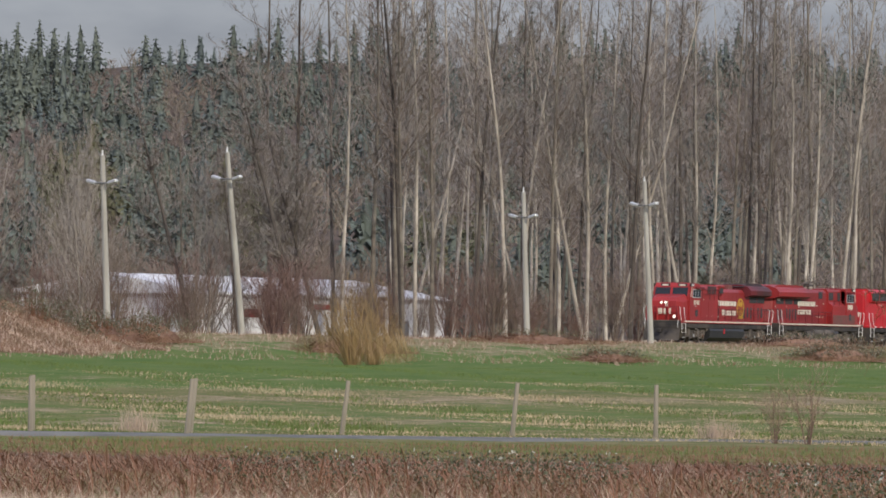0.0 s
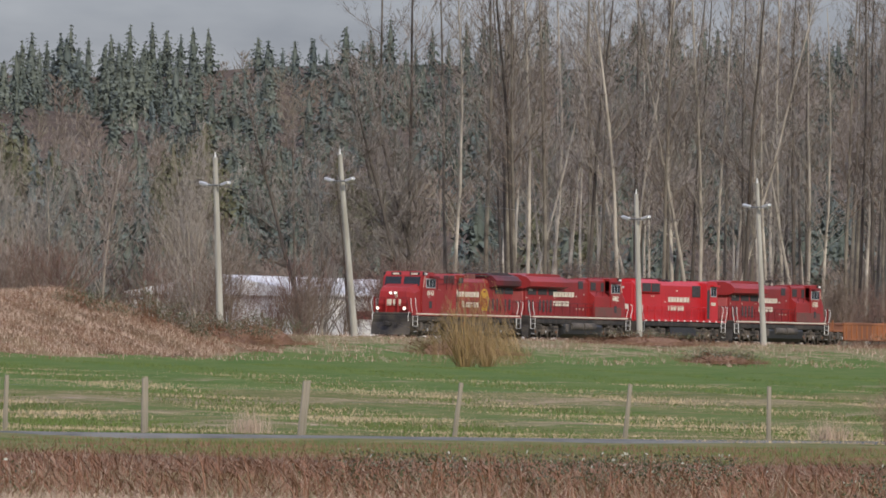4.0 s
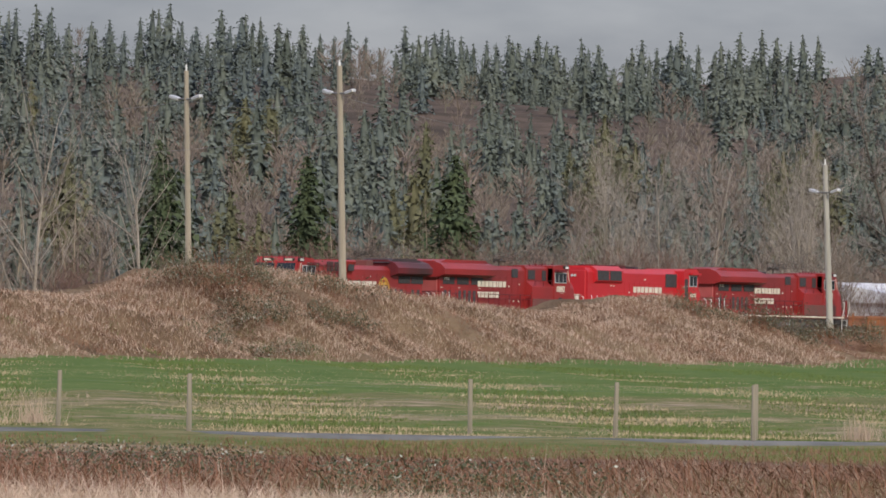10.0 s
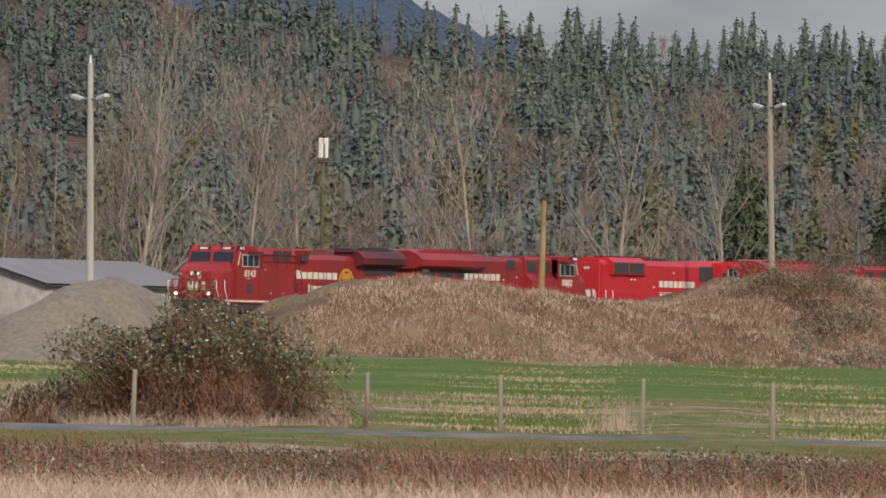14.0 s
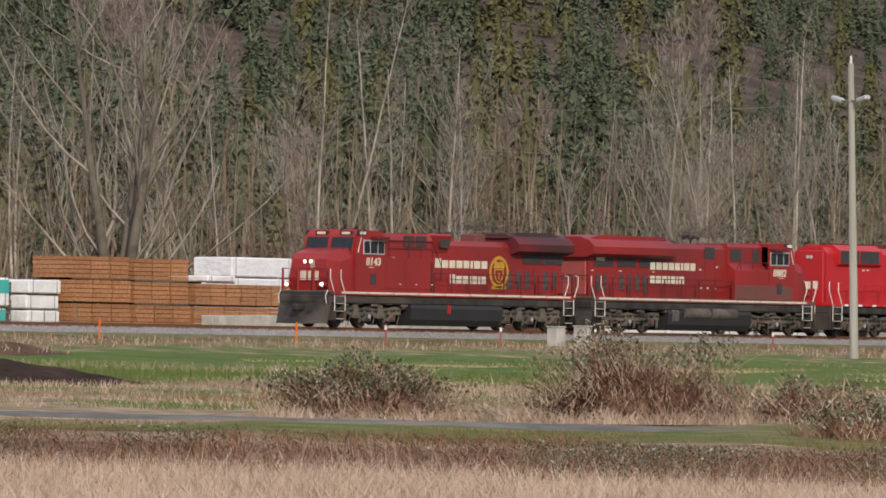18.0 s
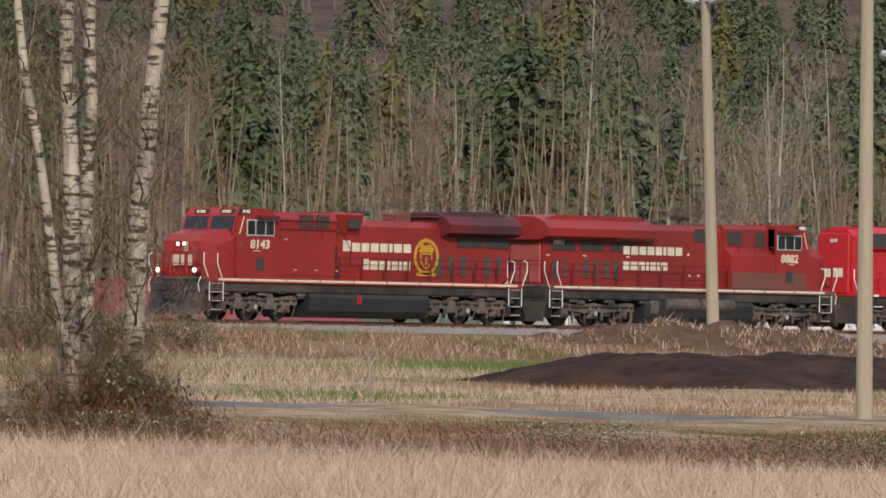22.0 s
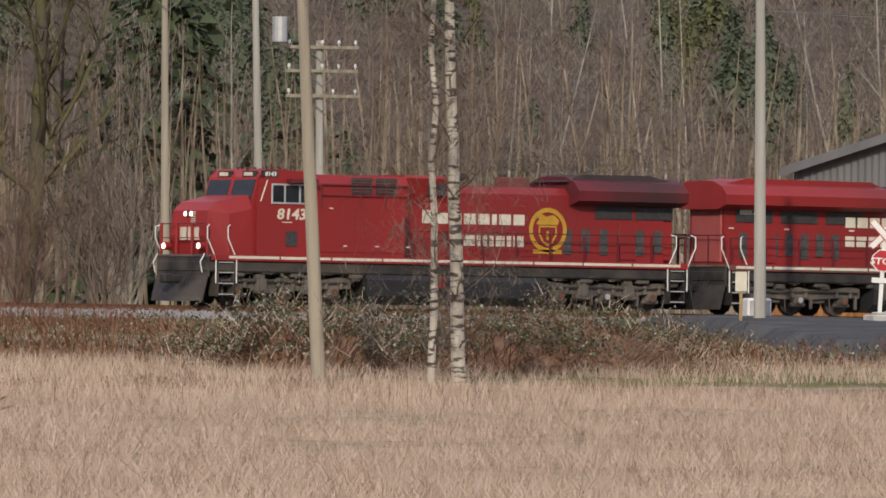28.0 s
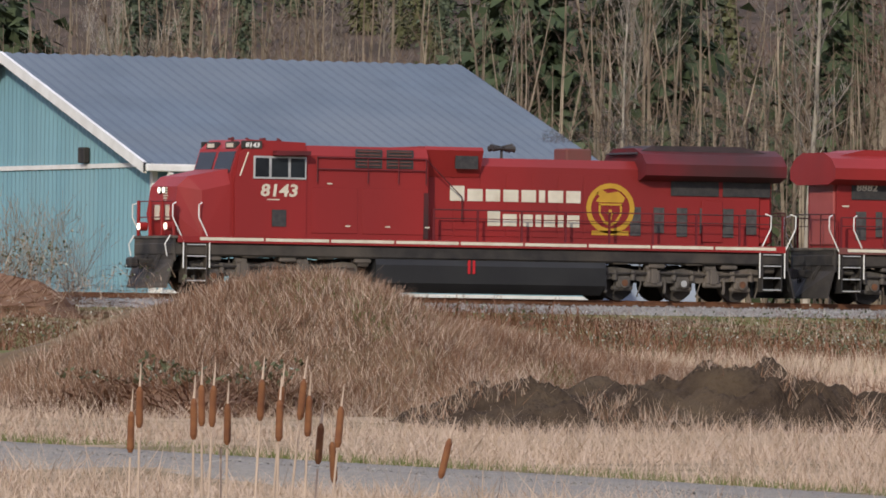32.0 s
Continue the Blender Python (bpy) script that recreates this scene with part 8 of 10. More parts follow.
def hill_woods():
    r = np.random.default_rng(3)
    con = [conifer_pts(r, 17, 10, 5, r.uniform(0.75, 1.15), 0.3, 1.15) for _ in range(9)]
    fine = [conifer_pts(r, 28, 13, 7, r.uniform(0.8, 1.1), 0.3, 0.85) for _ in range(5)]
    soft = [conifer_pts(r, 22, 11, 6, 1.15, 0.12) for _ in range(3)]
    bare = [bare_pts(r, 170, 0.8) for _ in range(6)]
    bare_far = [bare_pts(r, 130, 1.25) for _ in range(6)]
    slim = [slim_kind(k) for k in range(6)]
    rows = np.concatenate([[345, 362, 380, 398, 415], 432 + 1048 * np.linspace(0, 1, 17) ** 1.05])
    C, F, B, D, N, E, G = [], [], [], [], [], [], []
    for k, y0 in enumerate(rows):
        a = 21.0
        while a < 72.5:
            y = y0 + r.uniform(-26, 26) * (0.4 if y0 < 425 else 1.0)
            d = y / math.cos(radians(a))
            x = y * math.tan(radians(a))
            el = (float(land(x, y)) - 1.7) / d * 17800
            step = 46 if y0 < 425 else 48 if a < 58 else 34 if y0 < 1330 else 24
            if el < 690 and d < 4700 and not (y < 425 and a > 58):
                patch = 1.2 * math.sin(a * 4.3 + y / 160) + math.sin(a * 9.7 - y / 95 + 1.0) + 0.8 * math.sin(a * 2.1 + y / 60) + r.normal(0, 0.55)
                # bare wood low on the slope, firs in clumps above and along the ridge
                want = float(np.interp(a, [20, 24, 30, 44, 47, 52, 56, 60, 66, 70, 73], [1.3, 0.7, 1.7, 1.5, 0.4, -0.6, -1.1, -1.0, -0.8, -0.5, -0.3]))
                want += 3.5 if y < 425 else float(np.interp(el, [0, 70, 170, 330, 520], [1.4, 0.9, 0.55, 0.25, -0.9]))
                size = float(np.interp(el, [0, 150, 330, 490], [215, 190, 130, 98])) * (1 + 0.65 * float(1 - ease(54.5, 59, a))) * (1 - 0.15 * float(ease(62, 65, a)))
                if patch > want:
                    h = size * r.uniform(0.6, 1.25) * (1.0 if a < 58 else 1.12) * d / 17800
                    olive = math.sin(a * 6.1 + 2.0) + math.sin(y / 75 + a) + r.normal(0, 0.5) > (0.6 if 53 < a < 60 else 1.15)
                    if a < 58:
                        (E if olive else F).append((x, y, h))
                    elif olive and el < 330:
                        D.append((x, y, h))
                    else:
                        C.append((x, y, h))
                elif d < 1000:
                    N.append((x, y, r.uniform(9, 17)))
                else:
                    (B if d < 1900 else G).append((x, y, size * r.uniform(0.55, 0.95) * d / 17800))
            a += math.degrees(step * r.uniform(0.6, 1.4) / 17800)
    for nm, lst, kinds, wide, m, lab in (("hill_conifers", C, con, 1.15, M_HILLFIR, "dense conifers on the far hillside, coloured paler and bluer for haze"), ("edge_conifers", F, fine, 1.1, M_CONIFER, "dark fir trees on the nearer slope"), ("edge_cedars", E, soft, 1.05, M_CEDAR, "olive-green cedars on the nearer slope"), ("hill_broadleaves", B, bare, 1.55, M_HILLBARE, "purple-grey bare broadleaf trees on the hillside"), ("ridge_broadleaves", G, bare_far, 1.6, M_HILLBARE, "purple-grey bare woods near the ridge"), ("hill_cedars", D, soft, 1.1, M_HILLCEDAR, "olive-green cedars scattered on the hillside")):
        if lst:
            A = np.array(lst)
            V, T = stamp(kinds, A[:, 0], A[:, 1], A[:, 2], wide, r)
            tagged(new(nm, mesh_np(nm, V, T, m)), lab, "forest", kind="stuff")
    A = np.array(N)
    pick = r.integers(0, 6, len(A))
    for nm, q, m, lab in (("slope_stems", 0, M_SLOPEBARK, "pale slim trunks of the bare wood on the near slope"), ("slope_twigs", 1, M_FARWOOD, "reddish-brown bare crowns of the wood on the near slope")):
        V, T = stamp([k[q] for k in slim], A[:, 0], A[:, 1], A[:, 2], 1.15, np.random.default_rng(8), pick)
        tagged(new(nm, mesh_np(nm, V, T, m)), lab, "forest", kind="stuff")


hill_woods()


# single firs near enough to be told apart
def fir_meshes(seed):
    r = np.random.default_rng(seed)
    V, T = conifer_pts(r, 38, 18, 11, 0.95, 0.28, 0.75)
    return mesh_np("crown", V, T, M_FIRNEAR)


FIRS = [fir_meshes(i) for i in (1, 2, 3)]
fir_trunk = segs_to_mesh("trunk", [(0, 0, -0.02, 0, 0, 0.5, 0.014, 0.010), (0, 0, 0.5, 0, 0, 0.97, 0.010, 0.003)], M_BARK, 7)
for i, (x, y, h) in enumerate(((365, 440, 26), (318, 452, 25), (188, 395, 22), (196, 400, 24), (168, 410, 23), (600, 420, 20), (610, 432, 21), (626, 425, 18), (575, 430, 19), (548, 352, 9), (652, 440, 20), (700, 450, 22), (722, 436, 20), (455, 445, 22), (480, 455, 24), (500, 440, 22), (540, 450, 23), (860, 452, 20), (905, 460, 19), (960, 470, 20), (226, 440, 22))):
    t = thing("fir_tree", Matrix.LocRotScale((x, y, float(land(x, y))), Euler((0, 0, i * 1.3)), (h * 1.15, h * 1.15, h)), "tall dark green fir at the foot of the hill", "tree", "firs at the foot of the hill")
    for nm, me in (("trunk", fir_trunk), ("crown", FIRS[i % 3])):
        o = new(nm, me)
        o.parent = t


# ---- grass, brambles, shrubs ----
def blades(name, x, y, z, h, w, lean, material, label, seed=1, bend=0.35, category="grass"):
    """Thin upright blades, each two triangles with a bent tip."""
    r = np.random.default_rng(seed)
    n = len(x)
    a = r.uniform(0, 2 * math.pi, n)
    b = r.uniform(0, 2 * math.pi, n)
    tl = h * lean * r.uniform(0.2, 1.0, n)
    ux, uy = np.cos(a) * w / 2, np.sin(a) * w / 2
    mx, my = x + np.cos(b) * tl * bend, y + np.sin(b) * tl * bend
    tx, ty = x + np.cos(b) * tl, y + np.sin(b) * tl
    V = np.stack([np.stack([x - ux, y - uy, z - 0.03], -1), np.stack([x + ux, y + uy, z - 0.03], -1), np.stack([mx + ux * 0.7, my + uy * 0.7, z + h * 0.6], -1), np.stack([mx - ux * 0.7, my - uy * 0.7, z + h * 0.6], -1), np.stack([tx, ty, z + h * (1 - 0.25 * lean)], -1)], 1).reshape(-1, 3)
    k = np.arange(n)[:, None] * 5
    T = np.concatenate([k + [0, 1, 2], k + [0, 2, 3], k + [3, 2, 4]], 0)
    return tagged(new(name, mesh_np(name, V, T, material)), label, category, kind="stuff")


def leaves(name, P, size, material, r, parent=None, label="", category="leaves"):
    """Small tilted leaf triangles at the points P."""
    n = len(P)
    d1, d2 = r.normal(size=(n, 3)), r.normal(size=(n, 3))
    d1 /= np.linalg.norm(d1, axis=1, keepdims=True)
    d2 -= d1 * np.sum(d1 * d2, 1, keepdims=True)
    d2 /= np.linalg.norm(d2, axis=1, keepdims=True)
    s = (size * r.uniform(0.6, 1.3, n))[:, None]
    V = np.stack([P - d1 * s, P + d2 * s * 0.55, P + d1 * s, P - d2 * s * 0.55], 1).reshape(-1, 3)
    k = np.arange(n)[:, None] * 4
    ob = new(name, mesh_np(name, V, np.concatenate([k + [0, 1, 2], k + [0, 2, 3]], 0), material))
    if parent:
        ob.parent = parent
        tagged(ob, label, kind="stuff")
    else:
        tagged(ob, label, category, kind="stuff")
    return ob


def stems_np(name, A, B, sag, w, material, parent=None, label="", category="stems"):
    """Arching stems from A to B, three bent pieces each, as thin triangular tubes flattened to two faces."""
    n = len(A)
    ts = np.linspace(0, 1, 5)
    pts = [A * (1 - t) + B * t + np.stack([np.zeros(n), np.zeros(n), sag * 4 * t * (1 - t)], -1) for t in ts]
    side = np.cross(B - A, [[0, 0.3, 1.0]])
    side /= np.linalg.norm(side, axis=1, keepdims=True) + 1e-9
    rows = []
    for i, p in enumerate(pts):
        ww = (w * (1 - 0.7 * ts[i]))[:, None] / 2
        rows += [p - side * ww, p + side * ww]
    V = np.stack(rows, 1).reshape(-1, 3)
    k = np.arange(n)[:, None] * 10
    Q = np.concatenate([k + [2 * i, 2 * i + 1, 2 * i + 3, 2 * i + 2] for i in range(4)], 0)
    ob = new(name, mesh_np(name, V, Q, material, 4))
    if parent:
        ob.parent = parent
        tagged(ob, label, kind="stuff")
    else:
        tagged(ob, label, category, kind="stuff")
    return ob


def polar(r, n, a0, a1, d0, d1):
    a, d = np.radians(r.uniform(a0, a1, n)), r.uniform(d0, d1, n)
    return d * np.sin(a), d * np.cos(a)


gr = np.random.default_rng(21)


def clumpy(x, y, k=1.0, cut=-0.2):
    v = np.sin(x * 1.3 * k + 1.7 * np.sin(y * 0.7 * k)) + np.sin(y * 1.1 * k + 1.3 * np.sin(x * 0.9 * k)) + 0.6 * np.sin(x * 3.7 * k - y * 2.9 * k)
    return v > cut


def edge_d(az):
    """How far the straw field reaches before the brush, by bearing."""
    return np.interp(az, [20, 27, 33, 38, 42, 45, 48, 52, 56, 60, 64, 72], [176, 178, 196, 205, 200, 190, 172, 158, 146, 131, 122, 118])


def brush_top(az, d):
    """Highest the growth stands before the road, by bearing and distance."""
    drop = np.interp(az, [38, 41, 43, 46, 49, 52, 55, 61, 68, 72], [30, 45, 60, 85, 102, 112, 122, 140, 152, 156])
    return 1.7 - drop / 17800 * d


def wisps(name, x, y, z, h, w, lean, material, label, seed=1, category="grass"):
    """Fine leaning blades of one narrow triangle each."""
    r = np.random.default_rng(seed)
    n = len(x)
    a, b = r.uniform(0, 2 * math.pi, n), r.uniform(0, 2 * math.pi, n)
    tl = h * lean * r.uniform(0.1, 1.0, n)
    ux, uy = np.cos(a) * w / 2, np.sin(a) * w / 2
    V = np.stack([np.stack([x - ux, y - uy, z - 0.03], -1), np.stack([x + ux, y + uy, z - 0.03], -1), np.stack([x + np.cos(b) * tl, y + np.sin(b) * tl, z + h], -1)], 1).reshape(-1, 3)
    return tagged(new(name, mesh_np(name, V, np.arange(3 * n).reshape(-1, 3), material)), label, category, kind="stuff")


LANE = [(48.0, 172), (51.5, 140), (53.2, 126), (53.6, 116), (53.8, 106), (52.6, 100), (50.0, 90), (46, 70)]


def off_lane(x, y, gap=0.3):
    ex = np.interp(-y, [-p[1] for p in LANE], [p[0] for p in LANE])
    return x > ex + gap + 0.15 * np.sin(y * 2.3) + 0.1 * np.sin(y * 7.1)


def straw_field():
    n = 900000
    x, y = polar(gr, n, 21.5, 72, 100, 208)
    az, d = np.degrees(np.arctan2(x, y)), np.hypot(x, y)
    ok = (d < edge_d(az) + gr.normal(0, 3.0, n)) & (off_lane(x, y) | (x < 46.5 + 0.4 * np.sin(y)) & (y < 121))
    ok &= gr.random(n) < np.interp(d, [100, 150, 212], [0.7, 0.85, 1.0])
    x, y = x[ok], y[ok]
    n = len(x)
    d, az = np.hypot(x, y), np.degrees(np.arctan2(x, y))
    z = land(x, y)
    z = np.where((np.abs(y - 128) < 6.5) & (x < 79.5) & (x > 71.2), np.maximum(z, dark_mound(x, y)), z)
    keep = ~((z > land(x, y) + 0.2) & (gr.random(n) < 0.97))
    # clods stand clear of the straw
    keep &= ~((np.abs(y - 138) < 4.5) & (x > 64.5) & (x < 77) & (gr.random(n) < 0.35))
    x, y, z, d, az = x[keep], y[keep], z[keep], d[keep], az[keep]
    n = len(x)
    patch = 0.72 + 0.2 * np.sin(x * 0.31 + 2 * np.sin(y * 0.17)) + 0.14 * np.sin(x * 1.1 + y * 0.7)
    h = np.where(gr.random(n) < 0.93, gr.uniform(0.16, 0.40, n), gr.uniform(0.4, 0.72, n)) * patch
    h = np.minimum(h, np.maximum(brush_top(az, d) - z, 0.06) + 1.0 * (d < 170))
    h = h * np.interp(az, [52, 60, 72], [1.0, 0.75, 0.6])
    tall = gr.random(n) < 0.10 + 0.07 * np.sin(x * 0.4 + 1.5 * np.sin(y * 0.23))
    wisps("straw_field", x[~tall], y[~tall], z[~tall], h[~tall], gr.uniform(0.008, 0.019, (~tall).sum()), 1.7, M_STRAW, "tall pale dead straw grass across the near field", 2)
    wisps("straw_stems", x[tall], y[tall], z[tall], h[tall] * 1.05, gr.uniform(0.006, 0.013, tall.sum()), 1.4, M_STRAWBR, "brown stems among the straw of the near field", 3)


straw_field()


def road_end_straw():
    """Taller straw before the end of the farm road."""
    x, y = polar(gr, 9000, 42.2, 45.4, 205, 223)
    q = gr.random(9000) < 0.7
    for m, mt in ((q, M_STRAW), (~q, M_STRAWBR)):
        wisps("road_end_straw", x[m], y[m], land(x[m], y[m]), gr.uniform(0.15, 0.5, m.sum()), gr.uniform(0.010, 0.022, m.sum()), 1.3, mt, "tall straw at the end of the farm road", 28)


road_end_straw()


def lane_verge():
    n = 9000
    y = gr.uniform(96, 172, n)
    ex = np.interp(-y, [-p[1] for p in LANE], [p[0] for p in LANE])
    x = ex + gr.uniform(-0.2, 1.5, n) ** 1.0
    wisps("lane_verge_grass", x, y, land(x, y), gr.uniform(0.04, 0.16, n), gr.uniform(0.010, 0.022, n), 0.9, M_OLIVEGR, "olive green grass along the edge of the gravel lane", 27)


lane_verge()


def lane_stones():
    """Loose stones on the gravel lane."""
    n = 16000
    y = gr.uniform(92, 150, n)
    mid = np.interp(-y, [-140, -122, -112, -104, -96, -86], [48.5, 50.0, 50.8, 50.6, 49.0, 46.0])
    x = mid + gr.uniform(-2.6, 2.6, n)
    leaves("gravel_stones", np.stack([x, y, land(mid, y) + 0.105 - 0.02 * np.abs(x - mid)], -1), 0.022, M_BALLAST, gr, label="loose pale stones on the gravel lane", category="gravel")


lane_stones()


def brush_belt():
    """The belt of reddish brambles, brown stems and straw between the road and the near field."""
    n = 230000
    x, y = polar(gr, n, 24, 72, 114, 208)
    az, d = np.degrees(np.arctan2(x, y)), np.hypot(x, y)
    e = edge_d(az)
    z = land(x, y)
    room = brush_top(az, d) - z
    ok = (d > e - 3 + gr.normal(0, 2.5, n)) & (room > 0.08) & (d < e + 52)
    x, y, z, d, az, e, room = x[ok], y[ok], z[ok], d[ok], az[ok], e[ok], room[ok]
    n = len(x)
    A = np.stack([x, y, z], -1)
    ang = gr.uniform(0, 2 * math.pi, n)
    L = gr.uniform(0.3, 1.0, n)
    lump = 0.62 + 0.34 * np.sin(x * 0.55 + 2 * np.sin(y * 0.4)) + 0.22 * np.sin(x * 1.7 - y * 1.3)
    tall = np.minimum(gr.uniform(0.08, 0.66, n), room * gr.uniform(0.35, 1.1, n)) * np.maximum(lump, 0.2)
    B = A + np.stack([np.cos(ang) * L, np.sin(ang) * L, tall * gr.uniform(-0.05, 0.6, n)], -1)
    m = gr.random(n) < 0.5
    stems_np("bramble_stems", A[m], B[m], tall[m] * 0.8, gr.uniform(0.008, 0.018, m.sum()), M_REDSTEM, label="reddish arching bramble stems along the road", category="brambles")
    wisps("brown_stems", x[~m], y[~m], z[~m], tall[~m], gr.uniform(0.009, 0.019, (~m).sum()), 2.4, M_STRAWBR, "brown dead stems among the brambles", 4, category="brambles")
    q = gr.random(n) < 0.12 + 0.45 * (np.sin(x * 0.31 + 1.7 * np.sin(y * 0.27)) > 0.35)
    wisps("brush_straw", x[q], y[q], z[q], tall[q] * 1.1, gr.uniform(0.006, 0.015, q.sum()), 1.9, M_STRAW, "pale straw showing through the brambles", 5)
    # leafy clumps, mostly along the near edge
    c = clumpy(x, y, 0.36, 1.3) & (d < e + 16) & (az > 46)
    k = np.nonzero(c)[0]
    k = gr.choice(k, 26000)
    P = np.stack([x[k] + gr.normal(0, 0.2, len(k)), y[k] + gr.normal(0, 0.2, len(k)), z[k] + np.minimum(gr.uniform(0.05, 0.55, len(k)), room[k])], -1)
    leaves("bramble_leaves", P, 0.026, M_BRAMLEAF, gr, label="dark green bramble leaves in patches", category="brambles")
    k2 = gr.choice(np.nonzero(c)[0], 700)
    P = np.stack([x[k2] + gr.normal(0, 0.2, len(k2)), y[k2] + gr.normal(0, 0.2, len(k2)), z[k2] + np.minimum(gr.uniform(0.3, 0.6, len(k2)), room[k2])], -1)
    leaves("pale_leaves", P, 0.030, M_BRAMPALE, gr, label="pale upturned leaves on the brambles", category="brambles")


brush_belt()


def verge_grass():
    n = 120000
    x, y = polar(gr, n, 38, 72, 176, 215)
    az, d = np.degrees(np.arctan2(x, y)), np.hypot(x, y)
    z = land(x, y)
    room = brush_top(az, d) - z
    near_road = np.min([np.hypot(x - a, y - b) for (x0, y0), (x1, y1) in zip(ROAD, ROAD[1:]) for a, b in [(x0 + (x1 - x0) * k, y0 + (y1 - y0) * k) for k in (0, 0.2, 0.4, 0.6, 0.8)]], axis=0)
    ok = (room < 0.22) & (near_road > 2.6) & (d > edge_d(az))
    x, y, z = x[ok], y[ok], z[ok]
    g = gr.random(len(x)) < 0.5 + 0.3 * np.sin(x * 0.23 + y * 0.31)
    wisps("verge_grass", x[g], y[g], z[g], gr.uniform(0.03, 0.10, g.sum()), gr.uniform(0.014, 0.035, g.sum()), 0.8, M_OLIVEGR, "short olive green grass along the road verge", 6)
    wisps("verge_straw", x[~g], y[~g], z[~g], gr.uniform(0.04, 0.13, (~g).sum()), gr.uniform(0.012, 0.025, (~g).sum()), 0.8, M_STRAWBR, "sparse brown straw in the verge", 7)
    # tussocks of the hayfield: green, olive and straw in broken streaks
    n = 330000
    az, d = gr.uniform(54, 72, n), 229 + 330 * gr.random(n) ** 1.5
    x, y = d * np.sin(np.radians(az)), d * np.cos(np.radians(az))
    side = np.radians(az) * d
    v = np.sin(d / 5.3 + 1.1 * np.sin(side / 19)) + np.sin(d / 2.3 + side / 31 + 1.6 * np.sin(side / 8)) + 0.8 * np.sin(side / 3.1 + d / 9) + gr.normal(0, 0.6, n)
    v = v + 3.2 * np.exp(-((d - 374 - 5 * np.sin(side / 40)) / 10) ** 2) + 1.1 * np.exp(-((d - 290 - 10 * np.sin(side / 33)) / 26) ** 2) - 3.0 * ease(440, 470, d)
    ok = (y < 238) & (x > 205)
    for q, mt, nm, lab, hh in ((ok & (v > 0.95), M_STRAWFIELD, "field_straw", "dead straw left in broken strips on the hayfield", (0.03, 0.10)), (ok & (v <= 0.95) & (v > -0.2), M_OLIVEGR, "field_stubble", "olive stubble of the hayfield", (0.03, 0.08)), (ok & (v <= -0.2), M_GREENGR, "field_grass", "short green grass of the hayfield", (0.03, 0.09))):
        wisps(nm, x[q], y[q], land(x[q], y[q]), gr.uniform(*hh, q.sum()), gr.uniform(0.02, 0.05, q.sum()), 1.3, mt, lab, 9)
    # pale tufts standing by the field fence
    for tx, ty in ((226.5, 84.5), (209.3, 113.5), (232, 79), (214.8, 94.6), (203.5, 118)):
        k = 260
        a = gr.normal(0, 0.28, (2, k))
        wisps("grass_tuft", tx + a[0], ty + a[1], land(np.full(k, tx), np.full(k, ty)), gr.uniform(0.25, 0.75, k), np.full(k, 0.014), 0.6, M_STRAW, "tall pale tuft of dead grass by the field fence", int(tx))
    # straw between field and line
    n = 70000
    x, y = gr.uniform(96, 700, n), gr.uniform(232, 266, n)
    ok = (x > 232) & clumpy(x, y, 0.35, -0.5) & ~((x > 185) & (x < 222) & (y > 238)) & ~((x > 300) & (x < 425) & (y < 246))
    x, y = x[ok], y[ok]
    m = gr.random(len(x)) < 0.5
    wisps("line_straw", x[m], y[m], land(x[m], y[m]), gr.uniform(0.1, 0.36, m.sum()), gr.uniform(0.02, 0.05, m.sum()), 0.9, M_STRAW, "rough straw on the slope below the line", 10)
    wisps("line_brown", x[~m], y[~m], land(x[~m], y[~m]), gr.uniform(0.1, 0.36, (~m).sum()), gr.uniform(0.02, 0.05, (~m).sum()), 0.9, M_STRAWBR, "brown dead growth below the line", 11)


verge_grass()


def on_mound(height, x0, x1, y0, y1, n, name, label, seed, mats=(M_STRAW, M_STRAWBR), hh=(0.1, 0.35), cut=-0.4, k=0.6, share=0.55, wide=0.05):
    x, y = gr.uniform(x0, x1, n), gr.uniform(y0, y1, n)
    z = height(x, y)
    ok = (z > land(x, y) + 0.05) & clumpy(x, y, k, cut)
    x, y, z = x[ok], y[ok], z[ok]
    m = gr.random(len(x)) < share
    for q, mt, nm in ((m, mats[0], name + "_straw"), (~m, mats[1], name + "_stems")):
        if q.sum():
            wisps(nm, x[q], y[q], z[q], gr.uniform(*hh, q.sum()), gr.uniform(0.4, 1.0, q.sum()) * wide, 1.3, mt, label, seed)


on_mound(berm, 424, 556, 235, 250, 260000, "berm", "matted dead grass on the long bank", 12, cut=-1.9, k=0.3, share=0.5, hh=(0.08, 0.34), wide=0.055)
on_mound(berm, 424, 556, 236, 249, 42000, "berm_brown", "brown dead stems in patches on the long bank", 22, mats=(M_STRAWBR, M_REDSTEM), hh=(0.15, 0.5), cut=0.75, k=0.22, wide=0.05)
on_mound(berm, 424, 556, 236, 249, 26000, "berm_pale", "pale straw in patches on the long bank", 23, mats=(M_STRAW, M_STRAWFIELD), hh=(0.2, 0.55), cut=1.1, k=0.35, wide=0.05)
on_mound(berm, 426, 470, 235, 242, 16000, "berm_green", "patches of green grass at the foot of the bank", 13, mats=(M_GREENGR, M_OLIVEGR), hh=(0.1, 0.3), cut=0.7, k=0.4)
on_mound(low_bank, 545, 720, 241, 252, 20000, "low_bank", "dead grass on the low bank", 14)
on_mound(near_mound, 58.0, 77, 139, 151, 130000, "mound", "matted dead grass over the mound", 15, cut=-3, hh=(0.08, 0.34), share=0.32, wide=0.024)
